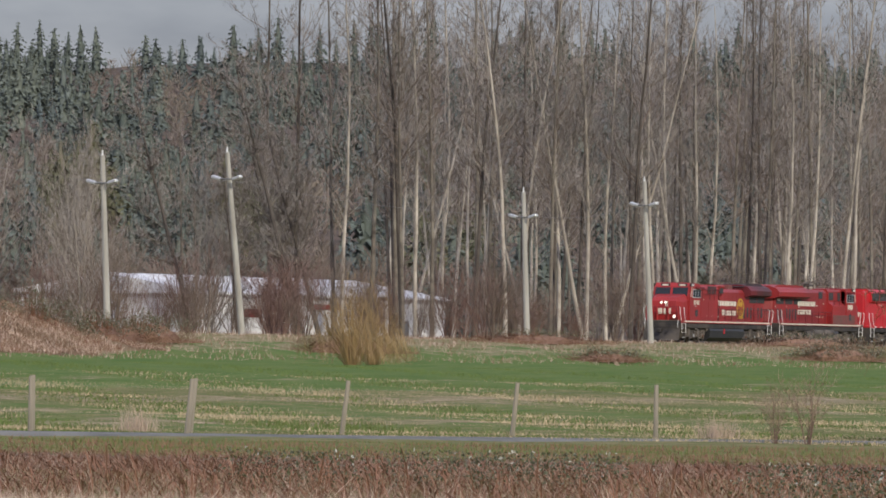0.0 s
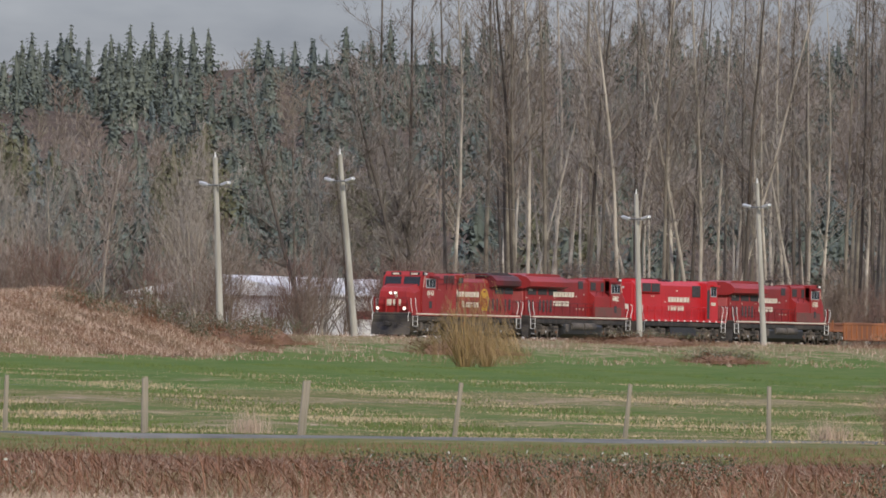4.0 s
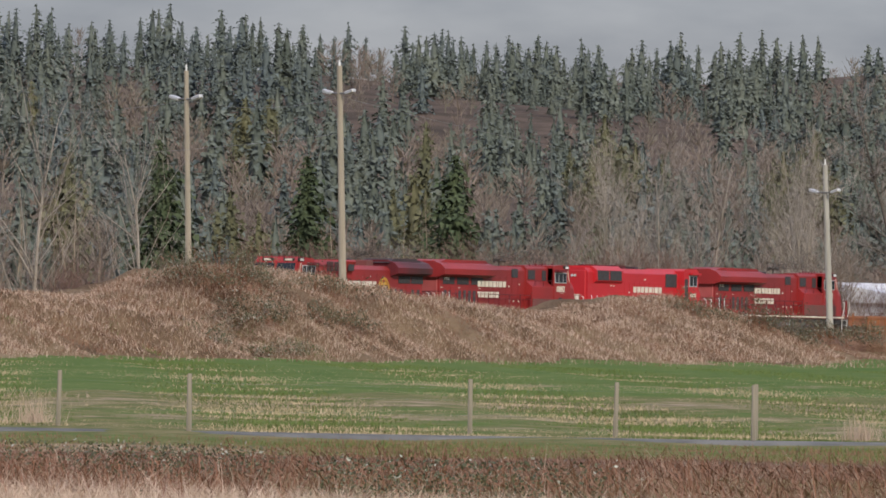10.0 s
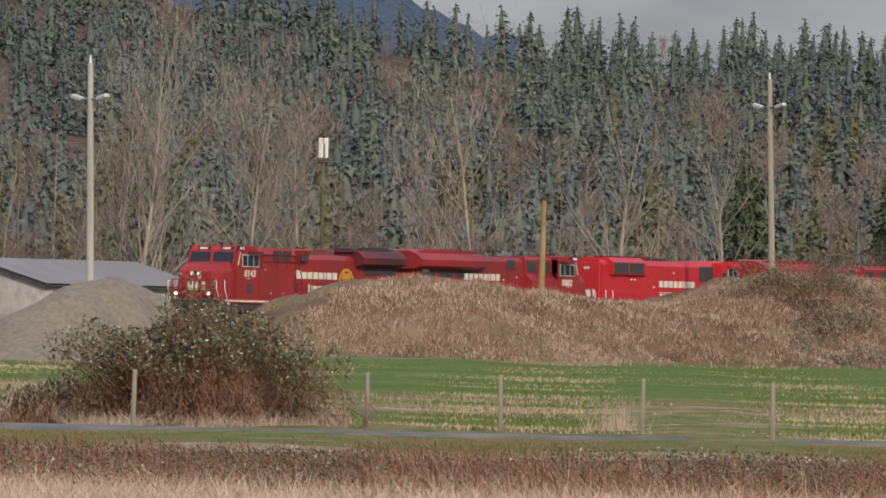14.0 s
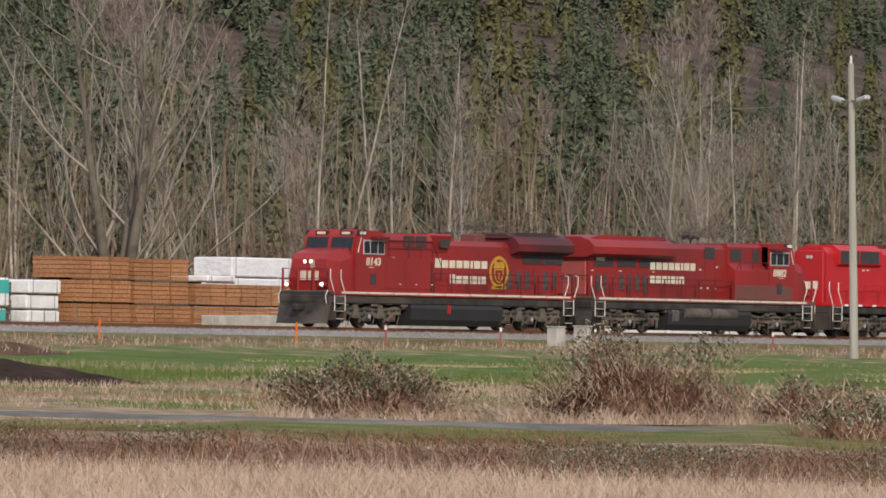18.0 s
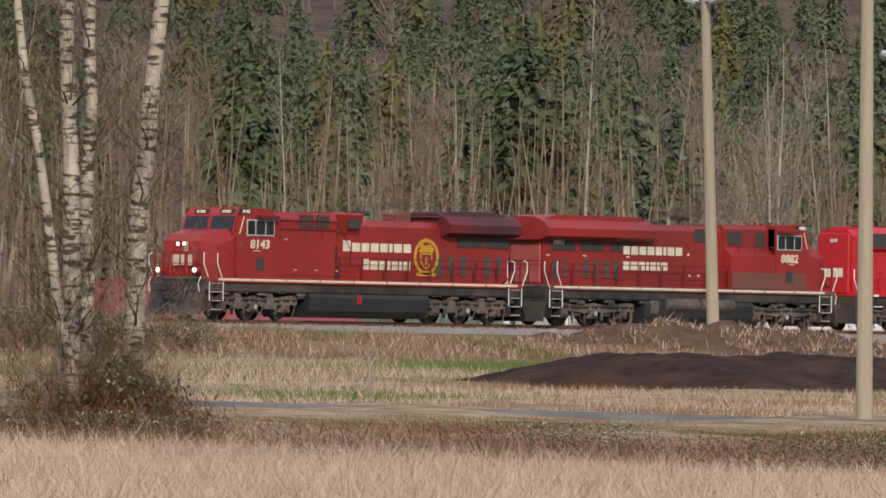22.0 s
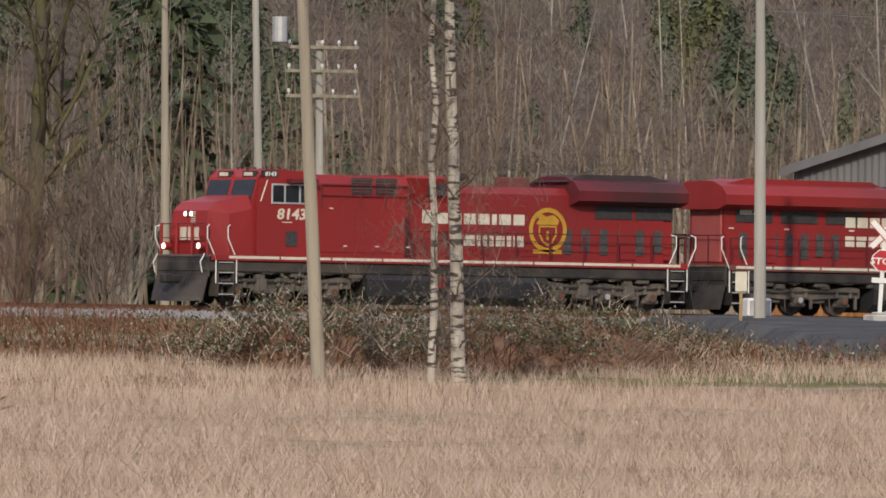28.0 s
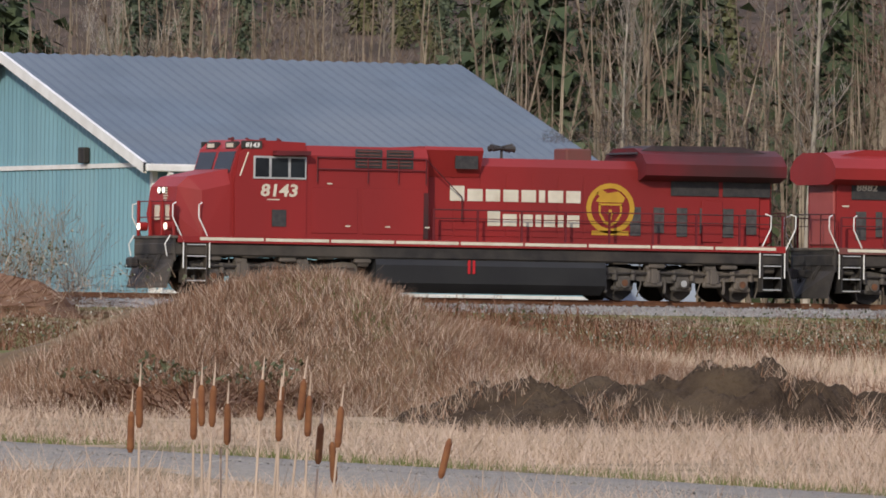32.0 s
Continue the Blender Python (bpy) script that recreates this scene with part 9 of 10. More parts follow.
on_mound(near_mound, 58.0, 77, 139, 151, 26000, "mound_red", "reddish dead stems in patches on the mound", 24, mats=(M_REDSTEM, M_STRAWBR), hh=(0.12, 0.42), cut=0.6, k=0.7, wide=0.022)
on_mound(dark_mound, 71, 79.5, 122, 130, 9000, "dark_mound", "dead grass sprouting from the dark mound", 25, mats=(M_STRAW, M_GREENGR), hh=(0.06, 0.25), cut=1.3, k=0.9, share=0.75, wide=0.02)
on_mound(lumps, 64.5, 74, 137, 141, 9000, "lump", "dead grass between the clods", 26, mats=(M_STRAW, M_STRAWBR), hh=(0.08, 0.4), cut=0.3, k=1.1, wide=0.02)
on_mound(near_mound, 62, 72, 142, 150, 14000, "mound_green", "green grass in patches on the mound", 16, mats=(M_GREENGR, M_GREENGR), hh=(0.06, 0.2), cut=0.9, wide=0.02)
on_mound(ditch_bank, 214, 300, 214, 241, 70000, "ditch", "dead grass on the ditch bank", 17, cut=-0.9, wide=0.05, hh=(0.1, 0.45), share=0.28)
on_mound(ditch_bank, 238, 290, 222, 241, 34000, "ditch_green", "green grass along the crest of the ditch bank", 20, mats=(M_OLIVEGR, M_GREENGR), hh=(0.12, 0.36), cut=0.3, k=0.22, wide=0.06)


def park_grass():
    """Rough straw and grass on the flat between the road and the soil heap."""
    n = 150000
    x, y = gr.uniform(158, 262, n), gr.uniform(140, 214, n)
    near_road = np.min([np.hypot(x - a, y - b) for (x0, y0), (x1, y1) in list(zip(ROAD, ROAD[1:])) + list(zip(CROSS, CROSS[1:])) for a, b in [(x0 + (x1 - x0) * k, y0 + (y1 - y0) * k) for k in (0, 0.2, 0.4, 0.6, 0.8)]], axis=0)
    d, az = np.hypot(x, y), np.degrees(np.arctan2(x, y))
    ok = (near_road > 3.0) & (d > 222) & (az > 42.5) & ~((np.abs(y - 172) < 6.5) & (x > 206) & (x < 228))
    x, y = x[ok], y[ok]
    v = np.sin(x * 0.21 + 1.4 * np.sin(y * 0.17)) + np.sin(y * 0.33 + 1.2 * np.sin(x * 0.12)) + gr.normal(0, 0.7, len(x)) + 2.2 * ((x > 222) & (y > 168))
    for q, mt, nm, lab in ((v > 1.0, M_GREENGR, "flat_grass", "green grass on the flat by the soil heap"), ((v <= 1.0) & (v > -0.9), M_STRAW, "flat_straw", "rough straw on the flat by the soil heap"), (v <= -0.9, M_STRAWBR, "flat_stems", "brown stems on the flat by the soil heap")):
        wisps(nm, x[q], y[q], land(x[q], y[q]), gr.uniform(0.06, 0.28, q.sum()) * np.where(y[q] > 178, 1.3, 0.8), gr.uniform(0.015, 0.04, q.sum()), 1.3, mt, lab, 41)


park_grass()
on_mound(birch_bank, 184, 234, 202, 214, 26000, "brush_bank", "dead grass and stems on the overgrown bank", 18, cut=-0.9, hh=(0.2, 0.7))
on_mound(ridge_bank, 285, 345, 234, 241, 16000, "ridge", "straw roots on the turf ridge", 19, cut=-0.3, k=0.9, hh=(0.1, 0.4))


def bramble_bush(x, y, w, d, h, n, leafy, seed, label, pale=0.2, straw=0.3, base=None):
    """A dome of tangled stems with leaves over its outside and straw round its foot."""
    r = np.random.default_rng(seed)
    z0 = float(land(x, y)) if base is None else base
    t = thing("bramble_bush", pose(x, y, z0), label, "bush", "bramble bushes")
    u = r.normal(size=(n, 3))
    u[:, 2] = np.abs(u[:, 2])
    u /= np.linalg.norm(u, axis=1, keepdims=True)
    lump = 1 + 0.24 * np.sin(u[:, 0:1] * 5 + seed) * np.sin(u[:, 1:2] * 6) + 0.17 * np.sin(u[:, 0:1] * 13 + seed) + 0.10 * np.sin(u[:, 2:3] * 17 + u[:, 0:1] * 9)
    P = u * r.uniform(0.72, 1.03, (n, 1)) * lump * [w / 2, d / 2, h]
    over = P[r.integers(0, n, n // 5)]
    w_ = wisps("straw_tangle", over[:, 0], over[:, 1], np.maximum(over[:, 2] - 0.15, 0), r.uniform(0.15, 0.5, len(over)), r.uniform(0.012, 0.028, len(over)), 2.0, M_STRAWBR if seed % 3 else M_STRAW, "dead grass tangled through the stems", seed)
    w_.parent = t
    del w_["category"]
    k = max(80, n // 9)
    B = P[:k]
    A = np.stack([B[:, 0] * r.uniform(0.1, 0.7, k), B[:, 1] * r.uniform(0.1, 0.7, k), np.zeros(k)], -1)
    stems_np("stem_tangle", A, B, 0.25 * h * r.random(k), r.uniform(0.02, 0.045, k), M_REDSTEM, t, "reddish tangled stems")
    k2 = max(150, n // 4)
    C = P[r.integers(0, n, k2)]
    ang = r.uniform(0, 6.28, k2)
    D = C + np.stack([np.cos(ang), np.sin(ang), r.uniform(-0.9, 0.2, k2)], -1) * r.uniform(0.15, 0.45, (k2, 1))
    D[:, 2] = np.maximum(D[:, 2], 0)
    stems_np("outer_tangle", C, D, 0.08 * r.random(k2), r.uniform(0.012, 0.03, k2), M_STRAWBR, t, "brown outer stems")
    m = (P[:, 2] > h * (1 - leafy) * r.uniform(0.75, 1.25, n)) & (r.random(n) < 0.8)
    leaves("leaf_cover", P[m], 0.058, M_BRAMLEAF, r, t, "dark green leaves")
    q = m & (r.random(n) < pale)
    leaves("pale_leaf_cover", P[q] * 1.01, 0.045, M_BRAMPALE, r, t, "pale upturned leaves")
    core = Shape()
    seg, rings = 12, 5
    pts = []
    for i in range(rings + 1):
        e = i / rings * math.pi / 2
        for j in range(seg):
            a = 2 * math.pi * j / seg
            lp = 0.62 + 0.08 * math.sin(j * 2.3 + i + seed)
            pts.append((w / 2 * lp * math.cos(a) * math.cos(e), d / 2 * lp * math.sin(a) * math.cos(e), h * lp * math.sin(e) - 0.05))
    core.poly(pts, [(i * seg + j, i * seg + (j + 1) % seg, (i + 1) * seg + (j + 1) % seg, (i + 1) * seg + j) for i in range(rings) for j in range(seg)])
    part("inner_thicket", core, M_STRAWBR, t, "dense inner stems")
    if straw:
        s = int(n * straw)
        a = r.uniform(0, 6.28, s)
        rr = r.uniform(0.75, 1.12, s)
        bx, by = x + np.cos(a) * rr * w / 2, y + np.sin(a) * rr * d / 2
        g = wisps("foot_straw", bx - x, by - y, np.zeros(s), r.uniform(0.1, 0.5, s) * (0.5 + 0.5 * np.sin(bx * 2.1) ** 2), r.uniform(0.012, 0.03, s), 1.5, M_STRAW if seed % 2 else M_STRAWBR, "", seed)
        g.parent = t
        del g["category"]
    return t


for x, y, w, d, h, n, lf, lab in (
    (197.6, 117.9, 8.9, 4.4, 2.6, 22000, 0.50, "large dark bramble bush with white-edged leaves and straw skirt"),
    (195.4, 120.4, 4.0, 2.6, 0.9, 5000, 0.3, "low bramble mound beside the large bush"),
    (193.8, 129.3, 8.2, 4.4, 1.75, 15000, 0.07, "brown bramble heap of arching stems"),
    (197.5, 127.0, 4.0, 3.0, 1.0, 5000, 0.15, "low brown bramble heap of arching stems"),
    (184.9, 130.7, 6.4, 3.2, 1.2, 9000, 0.42, "low bramble bush with pale leaves beyond the road"),
    (180.0, 114.5, 3.2, 2.4, 0.95, 1800, 0.6, "dark bramble clump in the near brush"),
    (472, 244.5, 13, 7, 3.1, 14000, 0.5, "bramble-covered hump on the bank"),
    (483, 244.5, 11, 7, 2.5, 9000, 0.35, "bramble-covered hump on the bank"),
    (468, 240.5, 9, 4, 2.3, 9000, 0.55, "bramble-covered face of the bank"),
    (474, 239.5, 10, 4, 2.3, 9000, 0.45, "bramble-covered face of the bank"),
    (461.5, 240.5, 8, 4, 1.9, 7000, 0.5, "bramble-covered face of the bank"),
    (465, 237.0, 9, 3, 1.3, 6000, 0.4, "bramble-covered foot of the bank"),
    (538, 243.5, 10, 6, 3.3, 9000, 0.8, "dark leafy bramble tangle over the end of the bank"),
    (531.5, 245, 8, 5, 2.6, 6000, 0.7, "dark leafy brambles on the crest of the bank"),
    (547, 243, 12, 6, 1.8, 5500, 0.6, "dark bramble tangle at the end of the bank"),
    (560, 246, 11, 5, 1.7, 4000, 0.5, "low reddish brambles below the line"),
    (578, 240, 16, 5, 1.4, 4500, 0.3, "low brown scrub below the line"),
    (612, 236, 13, 4, 0.9, 3000, 0.6, "dark low brambles at the field's edge"),
    (668, 240, 22, 5, 1.3, 5000, 0.8, "dark low brambles at the field's edge"),
    (640, 252, 26, 4, 0.9, 4000, 0.3, "pale low scrub along the line"),
    (700, 254, 30, 4, 1.0, 4000, 0.3, "pale low scrub along the line"),
    (222.0, 233, 7, 4, 2.0, 7500, 0.8, "green bramble tangle on the bank above the road"),
    (243.0, 238, 12, 5, 2.0, 11000, 0.8, "dark green bramble tangle on the ditch bank"),
    (232.0, 225, 8, 4, 1.7, 7000, 0.6, "bramble tangle on the face of the ditch bank"),
    (237.5, 223, 8, 4, 1.6, 6000, 0.25, "brown bramble scrub on the face of the ditch bank"),
    (243.0, 226, 9, 4, 1.8, 8000, 0.85, "dark green bramble tangle on the face of the ditch bank"),
    (248.5, 223, 7, 4, 1.4, 6000, 0.6, "green bramble tangle on the face of the ditch bank"),
    (231.5, 229, 9, 4, 1.3, 7000, 0.75, "green bramble tangle on the ditch bank"),
    (250.5, 229, 10, 4, 1.2, 7000, 0.7, "dark bramble tangle on the ditch bank"),
    (262.0, 238, 14, 5, 1.0, 5000, 0.35, "brown bramble scrub on the ditch bank"),
    (203.5, 205, 8, 4, 2.3, 5000, 0.5, "reddish bramble scrub behind the birches"),
    (190.5, 196, 7, 4, 1.6, 4500, 0.45, "reddish bramble scrub behind the birches"),
    (217, 253, 12, 4, 1.2, 4500, 0.5, "brambles between the blocks and the line"),
    (131.5, 181, 7, 4, 1.75, 6000, 0.7, "dark bramble bush among the poles"),
    (138.5, 184, 8, 5, 1.6, 6000, 0.6, "dark bramble bush among the poles"),
    (146, 190, 9, 5, 1.6, 5500, 0.5, "brown bramble scrub among the poles"),
    (157.5, 160.5, 5, 3, 0.9, 3000, 0.3, "brown scrub at the foot of the birches"),
    (163.5, 166, 5, 3, 1.5, 4000, 0.3, "reddish scrub at the foot of the birches"),
    (170.0, 178, 8, 4, 2.2, 5000, 0.2, "brown twiggy scrub under the birches"),
    (131.2, 118.5, 4.2, 2.8, 1.15, 6000, 0.25, "brown scrub round the birch clump"),
    (62.6, 143.5, 5.5, 3, 0.75, 5000, 0.1, "reddish bramble patch on the mound"),
    (104.0, 256, 16, 6, 2.0, 5500, 0.3, "brown scrub near the barn"),
):
    bramble_bush(x, y, w, d, h, n, lf, int(x * 7 + y), lab, base=(float(berm(np.array([x]), np.array([y]))[0]) - 0.24 * d if (450 < x < 490 or 530 < x < 542) and y < 245.5 else float(ditch_bank(np.array([x]), np.array([y]))[0]) - 0.3 if 224 < x < 292 and 222 < y < 246 else None))


def line_brambles():
    """Reddish growth along the foot of the ballast."""
    n = 80000
    x = gr.uniform(88, 232, n)
    y = gr.uniform(188, 267, n)
    off_road = np.min([np.hypot(x - a, y - b) for (xa, ya), (xb, yb) in zip(CROSS, CROSS[1:]) for a, b in [(xa + (xb - xa) * k, ya + (yb - ya) * k) for k in (0, 0.25, 0.5, 0.75)]], axis=0)
    ok = (off_road > 5.5) & ~((x > 200) & (y < 250)) & (y > 196 + 7 * np.sin(x * 0.21) + 6 * gr.random(n))
    x, y = x[ok], y[ok]
    n = len(x)
    A = np.stack([x, y, land(x, y)], -1)
    ang = gr.uniform(0, 2 * math.pi, n)
    L = gr.uniform(0.3, 1.1, n)
    swell = 0.55 + 0.45 * np.sin(x * 0.33 + 1.5 * np.sin(y * 0.11)) + 0.3 * np.sin(x * 0.95 + y * 0.21)
    keep = gr.random(n) < np.clip(swell + 0.35, 0.12, 1)
    x, y, A, ang, L, swell = x[keep], y[keep], A[keep], ang[keep], L[keep], np.maximum(swell[keep], 0.2)
    n = len(x)
    B = A + np.stack([np.cos(ang) * L, np.sin(ang) * L, gr.uniform(0.0, 0.6, n) * swell], -1)
    stems_np("line_bramble_stems", A, B, gr.uniform(0.1, 0.55, n) * swell, gr.uniform(0.012, 0.032, n), M_REDSTEM, label="reddish brambles along the foot of the ballast", category="brambles")
    sx, sy = gr.uniform(88, 232, 26000), gr.uniform(196, 266, 26000)
    off = np.sin(sx * 0.33 + 1.5 * np.sin(sy * 0.11)) * 0.45 + 0.3 * np.sin(sx * 0.95 + sy * 0.21) < 0.0
    off &= np.min([np.hypot(sx - a, sy - b) for (xa, ya), (xb, yb) in zip(CROSS, CROSS[1:]) for a, b in [(xa + (xb - xa) * k, ya + (yb - ya) * k) for k in (0, 0.25, 0.5, 0.75)]], axis=0) > 5.5
    sx, sy = sx[off], sy[off]
    wisps("line_bramble_straw", sx, sy, land(sx, sy), gr.uniform(0.15, 0.6, len(sx)), gr.uniform(0.015, 0.035, len(sx)), 1.2, M_STRAW, "straw tufts between the brambles along the line", 33)
    k = gr.integers(0, n, 24000)
    P = np.stack([x[k], y[k], land(x[k], y[k]) + gr.uniform(0.1, 0.6, len(k))], -1)
    P = P[clumpy(P[:, 0], P[:, 1], 0.3, 0.5)]
    leaves("line_bramble_leaves", P, 0.06, M_BRAMLEAF, gr, label="dark leaves in the brambles along the line", category="brambles")
    k = gr.integers(0, n, 5200)
    P = np.stack([x[k], y[k], land(x[k], y[k]) + gr.uniform(0.3, 0.65, len(k))], -1)
    leaves("line_pale_leaves", P, 0.042, M_BRAMPALE, gr, label="pale seed heads in the brambles along the line", category="brambles")
    for x0, y0, x1, y1, nn in ((84, 150, 130, 202, 50000), (120, 180, 184, 200, 16000)):
        x, y = gr.uniform(x0, x1, nn), gr.uniform(y0, y1, nn)
        far = np.min([np.hypot(x - a, y - b) for (xa, ya), (xb, yb) in zip(CROSS, CROSS[1:]) for a, b in [(xa + (xb - xa) * k, ya + (yb - ya) * k) for k in (0, 0.25, 0.5, 0.75)]], axis=0) > 4.6
        x, y = x[far], y[far]
        m = gr.random(len(x)) < 0.84
        wisps("slope_straw", x[m], y[m], land(x[m], y[m]), gr.uniform(0.15, 0.5, m.sum()), gr.uniform(0.012, 0.03, m.sum()), 0.8, M_STRAW, "straw grass rising to the line", 31)
        wisps("slope_brown", x[~m], y[~m], land(x[~m], y[~m]), gr.uniform(0.15, 0.5, (~m).sum()), gr.uniform(0.012, 0.03, (~m).sum()), 0.8, M_STRAWBR, "brown stems rising to the line", 32)


line_brambles()


# birches: each stem from its foot through a bend to its top
def birch(feet, label, seed, limb=M_TWIG, twig=M_MOSS, foot_y=None):
    r = np.random.default_rng(seed)
    x0, y0 = feet[0][0], feet[0][1]
    z0 = float(land(x0, y0))
    t = thing("birch_tree", pose(x0, y0, z0), label, "tree", "birches by the road")
    for (fx, fy, mx, mz, tx, tz, rad) in feet:
        pts = [(fx - x0, fy - y0, -0.2), (mx - x0, fy - y0, mz - z0), (tx - x0, fy - y0, tz - z0)]
        top = np.array(pts[2]) + (np.array(pts[2]) - np.array(pts[1])) * 0.6
        pts.append(tuple(top))
        dense = []
        for a, b in zip(pts, pts[1:]):
            for i in range(4):
                dense.append(tuple(np.array(a) + (np.array(b) - np.array(a)) * i / 4 + r.normal(0, 0.025, 3) * [1, 1, 0]))
        dense.append(pts[-1])
        segs = [(*a, *b, rad * (1 - 0.045 * i), rad * (1 - 0.045 * (i + 1))) for i, (a, b) in enumerate(zip(dense, dense[1:]))]
        o = new("stem", segs_to_mesh("stem", segs, M_BIRCH if rad > 0.085 else M_BARK, 10))
        o.parent = t
        tw = [[], [], []]
        for i in range(1, len(dense)):
            for _ in range(r.integers(6, 12)):
                a = r.uniform(0, 6.28)
                grow(r, tw, dense[i], (math.cos(a), math.sin(a), r.uniform(0.2, 0.9)), r.uniform(1.0, 3.0), min(rad * 0.14, 0.02), 0, dict(SHRUB, lift=(0.0, -0.06, -0.11), wander=(0.16, 0.22, 0.3), levels=2, side=(2.2, 1.8, 0), least=0.004))
        o = new("branch_spray", segs_to_mesh("branch_spray", tw[0] + tw[1] + tw[2], limb if r.random() < 0.4 else twig, 2))
        o.parent = t
    return t


birch([(130.6, 119, 130.5, 4.0, 130.3, 8.1, 0.19), (131.2, 119.2, 131.1, 4.2, 131.1, 8.1, 0.15), (132.0, 119, 132.3, 4.3, 132.8, 8.2, 0.21), (130.6, 118.8, 129.9, 3.0, 128.8, 7.8, 0.11)], "clump of four white birch stems with twiggy base", 1)
birch([(159.2, 168, 159.5, 3.6, 160.2, 10.0, 0.17), (159.6, 168.2, 160.0, 6.0, 160.8, 10.0, 0.15)], "pair of white birch stems leaning apart", 2)
birch([(158.6, 168.6, 157.3, 6.0, 155.8, 9.9, 0.12), (158.2, 168.4, 157.9, 4.1, 157.6, 9.9, 0.16), (158.6, 168.3, 158.5, 3.5, 158.1, 9.9, 0.14)], "birch clump with mossy stems beside the road", 3)
birch([(165.7, 168, 165.5, 4.5, 165.3, 10.2, 0.18)], "single stout white birch beside the road", 4)
birch([(172.8, 190, 172.5, 5.0, 172.2, 11.0, 0.16), (173.7, 190.2, 174.0, 5.0, 174.1, 11.0, 0.13)], "pair of mossy birches on the bank", 5)
birch([(124.4, 166, 124.2, 5.0, 124.0, 9.1, 0.16), (123.9, 166.3, 123.9, 4.6, 123.8, 9.1, 0.09)], "pale bare birch with spreading twigs among the poles", 6, twig=M_TWIGPALE)

M_BUSH = mat("grey-brown bush twigs", (0.34, 0.255, 0.175), (0.26, 0.19, 0.13), 1.0, 0.9, rand=0.3, spec=0.1)
WISPS = [tree_kind(191 + i, 3.0, 0.013, dict(SHRUB, side=(2.2, 1.7, 0), least=0.0035), M_BUSH if i else M_TWIGRED, M_BUSH if i else M_TWIGRED, M_BUSH, stems=11) for i in range(3)]
for x, y, s, lab in ((126.9, 150, 0.75, "small reddish bare shrub by the road"), (126.4, 150.6, 0.6, "small reddish bare shrub by the road"), (74.5, 138, 0.75, "large twiggy grey-brown bush by the lane"), (76.0, 138.5, 0.8, "large twiggy grey-brown bush by the lane"), (77.8, 139.5, 0.7, "twiggy grey-brown bush by the lane"), (75.5, 140.5, 0.9, "twiggy grey-brown bush by the lane"), (79.0, 141, 0.6, "twiggy grey-brown bush by the lane"),
                     (215.0, 78, 0.6, "thin bare sapling at the fence"), (214.2, 78.5, 0.5, "thin bare sapling at the fence"), (109.5, 262, 1.1, "grey bare bush beside the barn"), (111, 263, 0.9, "grey bare bush beside the barn"), (107.8, 261, 1.1, "grey bare bush beside the barn"), (98, 110, 0.2, "thin bare sapling in the straw"), (112, 120, 0.16, "thin bare sapling in the straw"), (88, 99, 0.25, "thin bare sapling in the straw"), (117, 128, 0.18, "thin bare sapling in the straw")):
    for k in range(3 if "large" in lab or "twiggy" in lab else 1):
        plant(WISPS[0 if "reddish" in lab else int(x * 3 + k) % 3], x + 0.4 * k, y + 0.3 * k, x * 31 % 360 + 70 * k, s, lab, "shrub", "bare shrubs", "bare_shrub", squash=1.9 if "by the lane" in lab else 1.15)

for i, (x, y, s_) in enumerate(((130.0, 118.7, 0.62), (131.7, 118.7, 0.7), (130.5, 119.6, 0.8), (129.4, 118.9, 0.45), (130.9, 118.4, 0.55), (132.4, 118.6, 0.5), (133.0, 119.3, 0.4), (165.2, 167.4, 1.1), (166.3, 168.6, 0.9), (172.2, 189, 1.4), (173.6, 189.4, 1.3), (174.8, 190, 1.2), (171.0, 190, 1.1), (158.2, 167.6, 0.9), (160.2, 167.8, 0.8), (176.5, 188, 1.1), (169, 186, 1.0))):
    plant(WISPS[i % 3], x, y, i * 77 % 360, s_, "brown twiggy scrub at the foot of the birches", "shrub", "bare shrubs", "bare_shrub", squash=1.25)

for i in range(18):
    x, y = (float(v[0]) for v in polar(gr, 1, 42.4, 45.4, 236, 262))
    plant(WISPS[i % 3], x, y, gr.uniform(0, 360), gr.uniform(0.45, 0.8), "brown twiggy thicket behind the birches", "shrub", "thicket behind the birches", "thicket", squash=1.5)

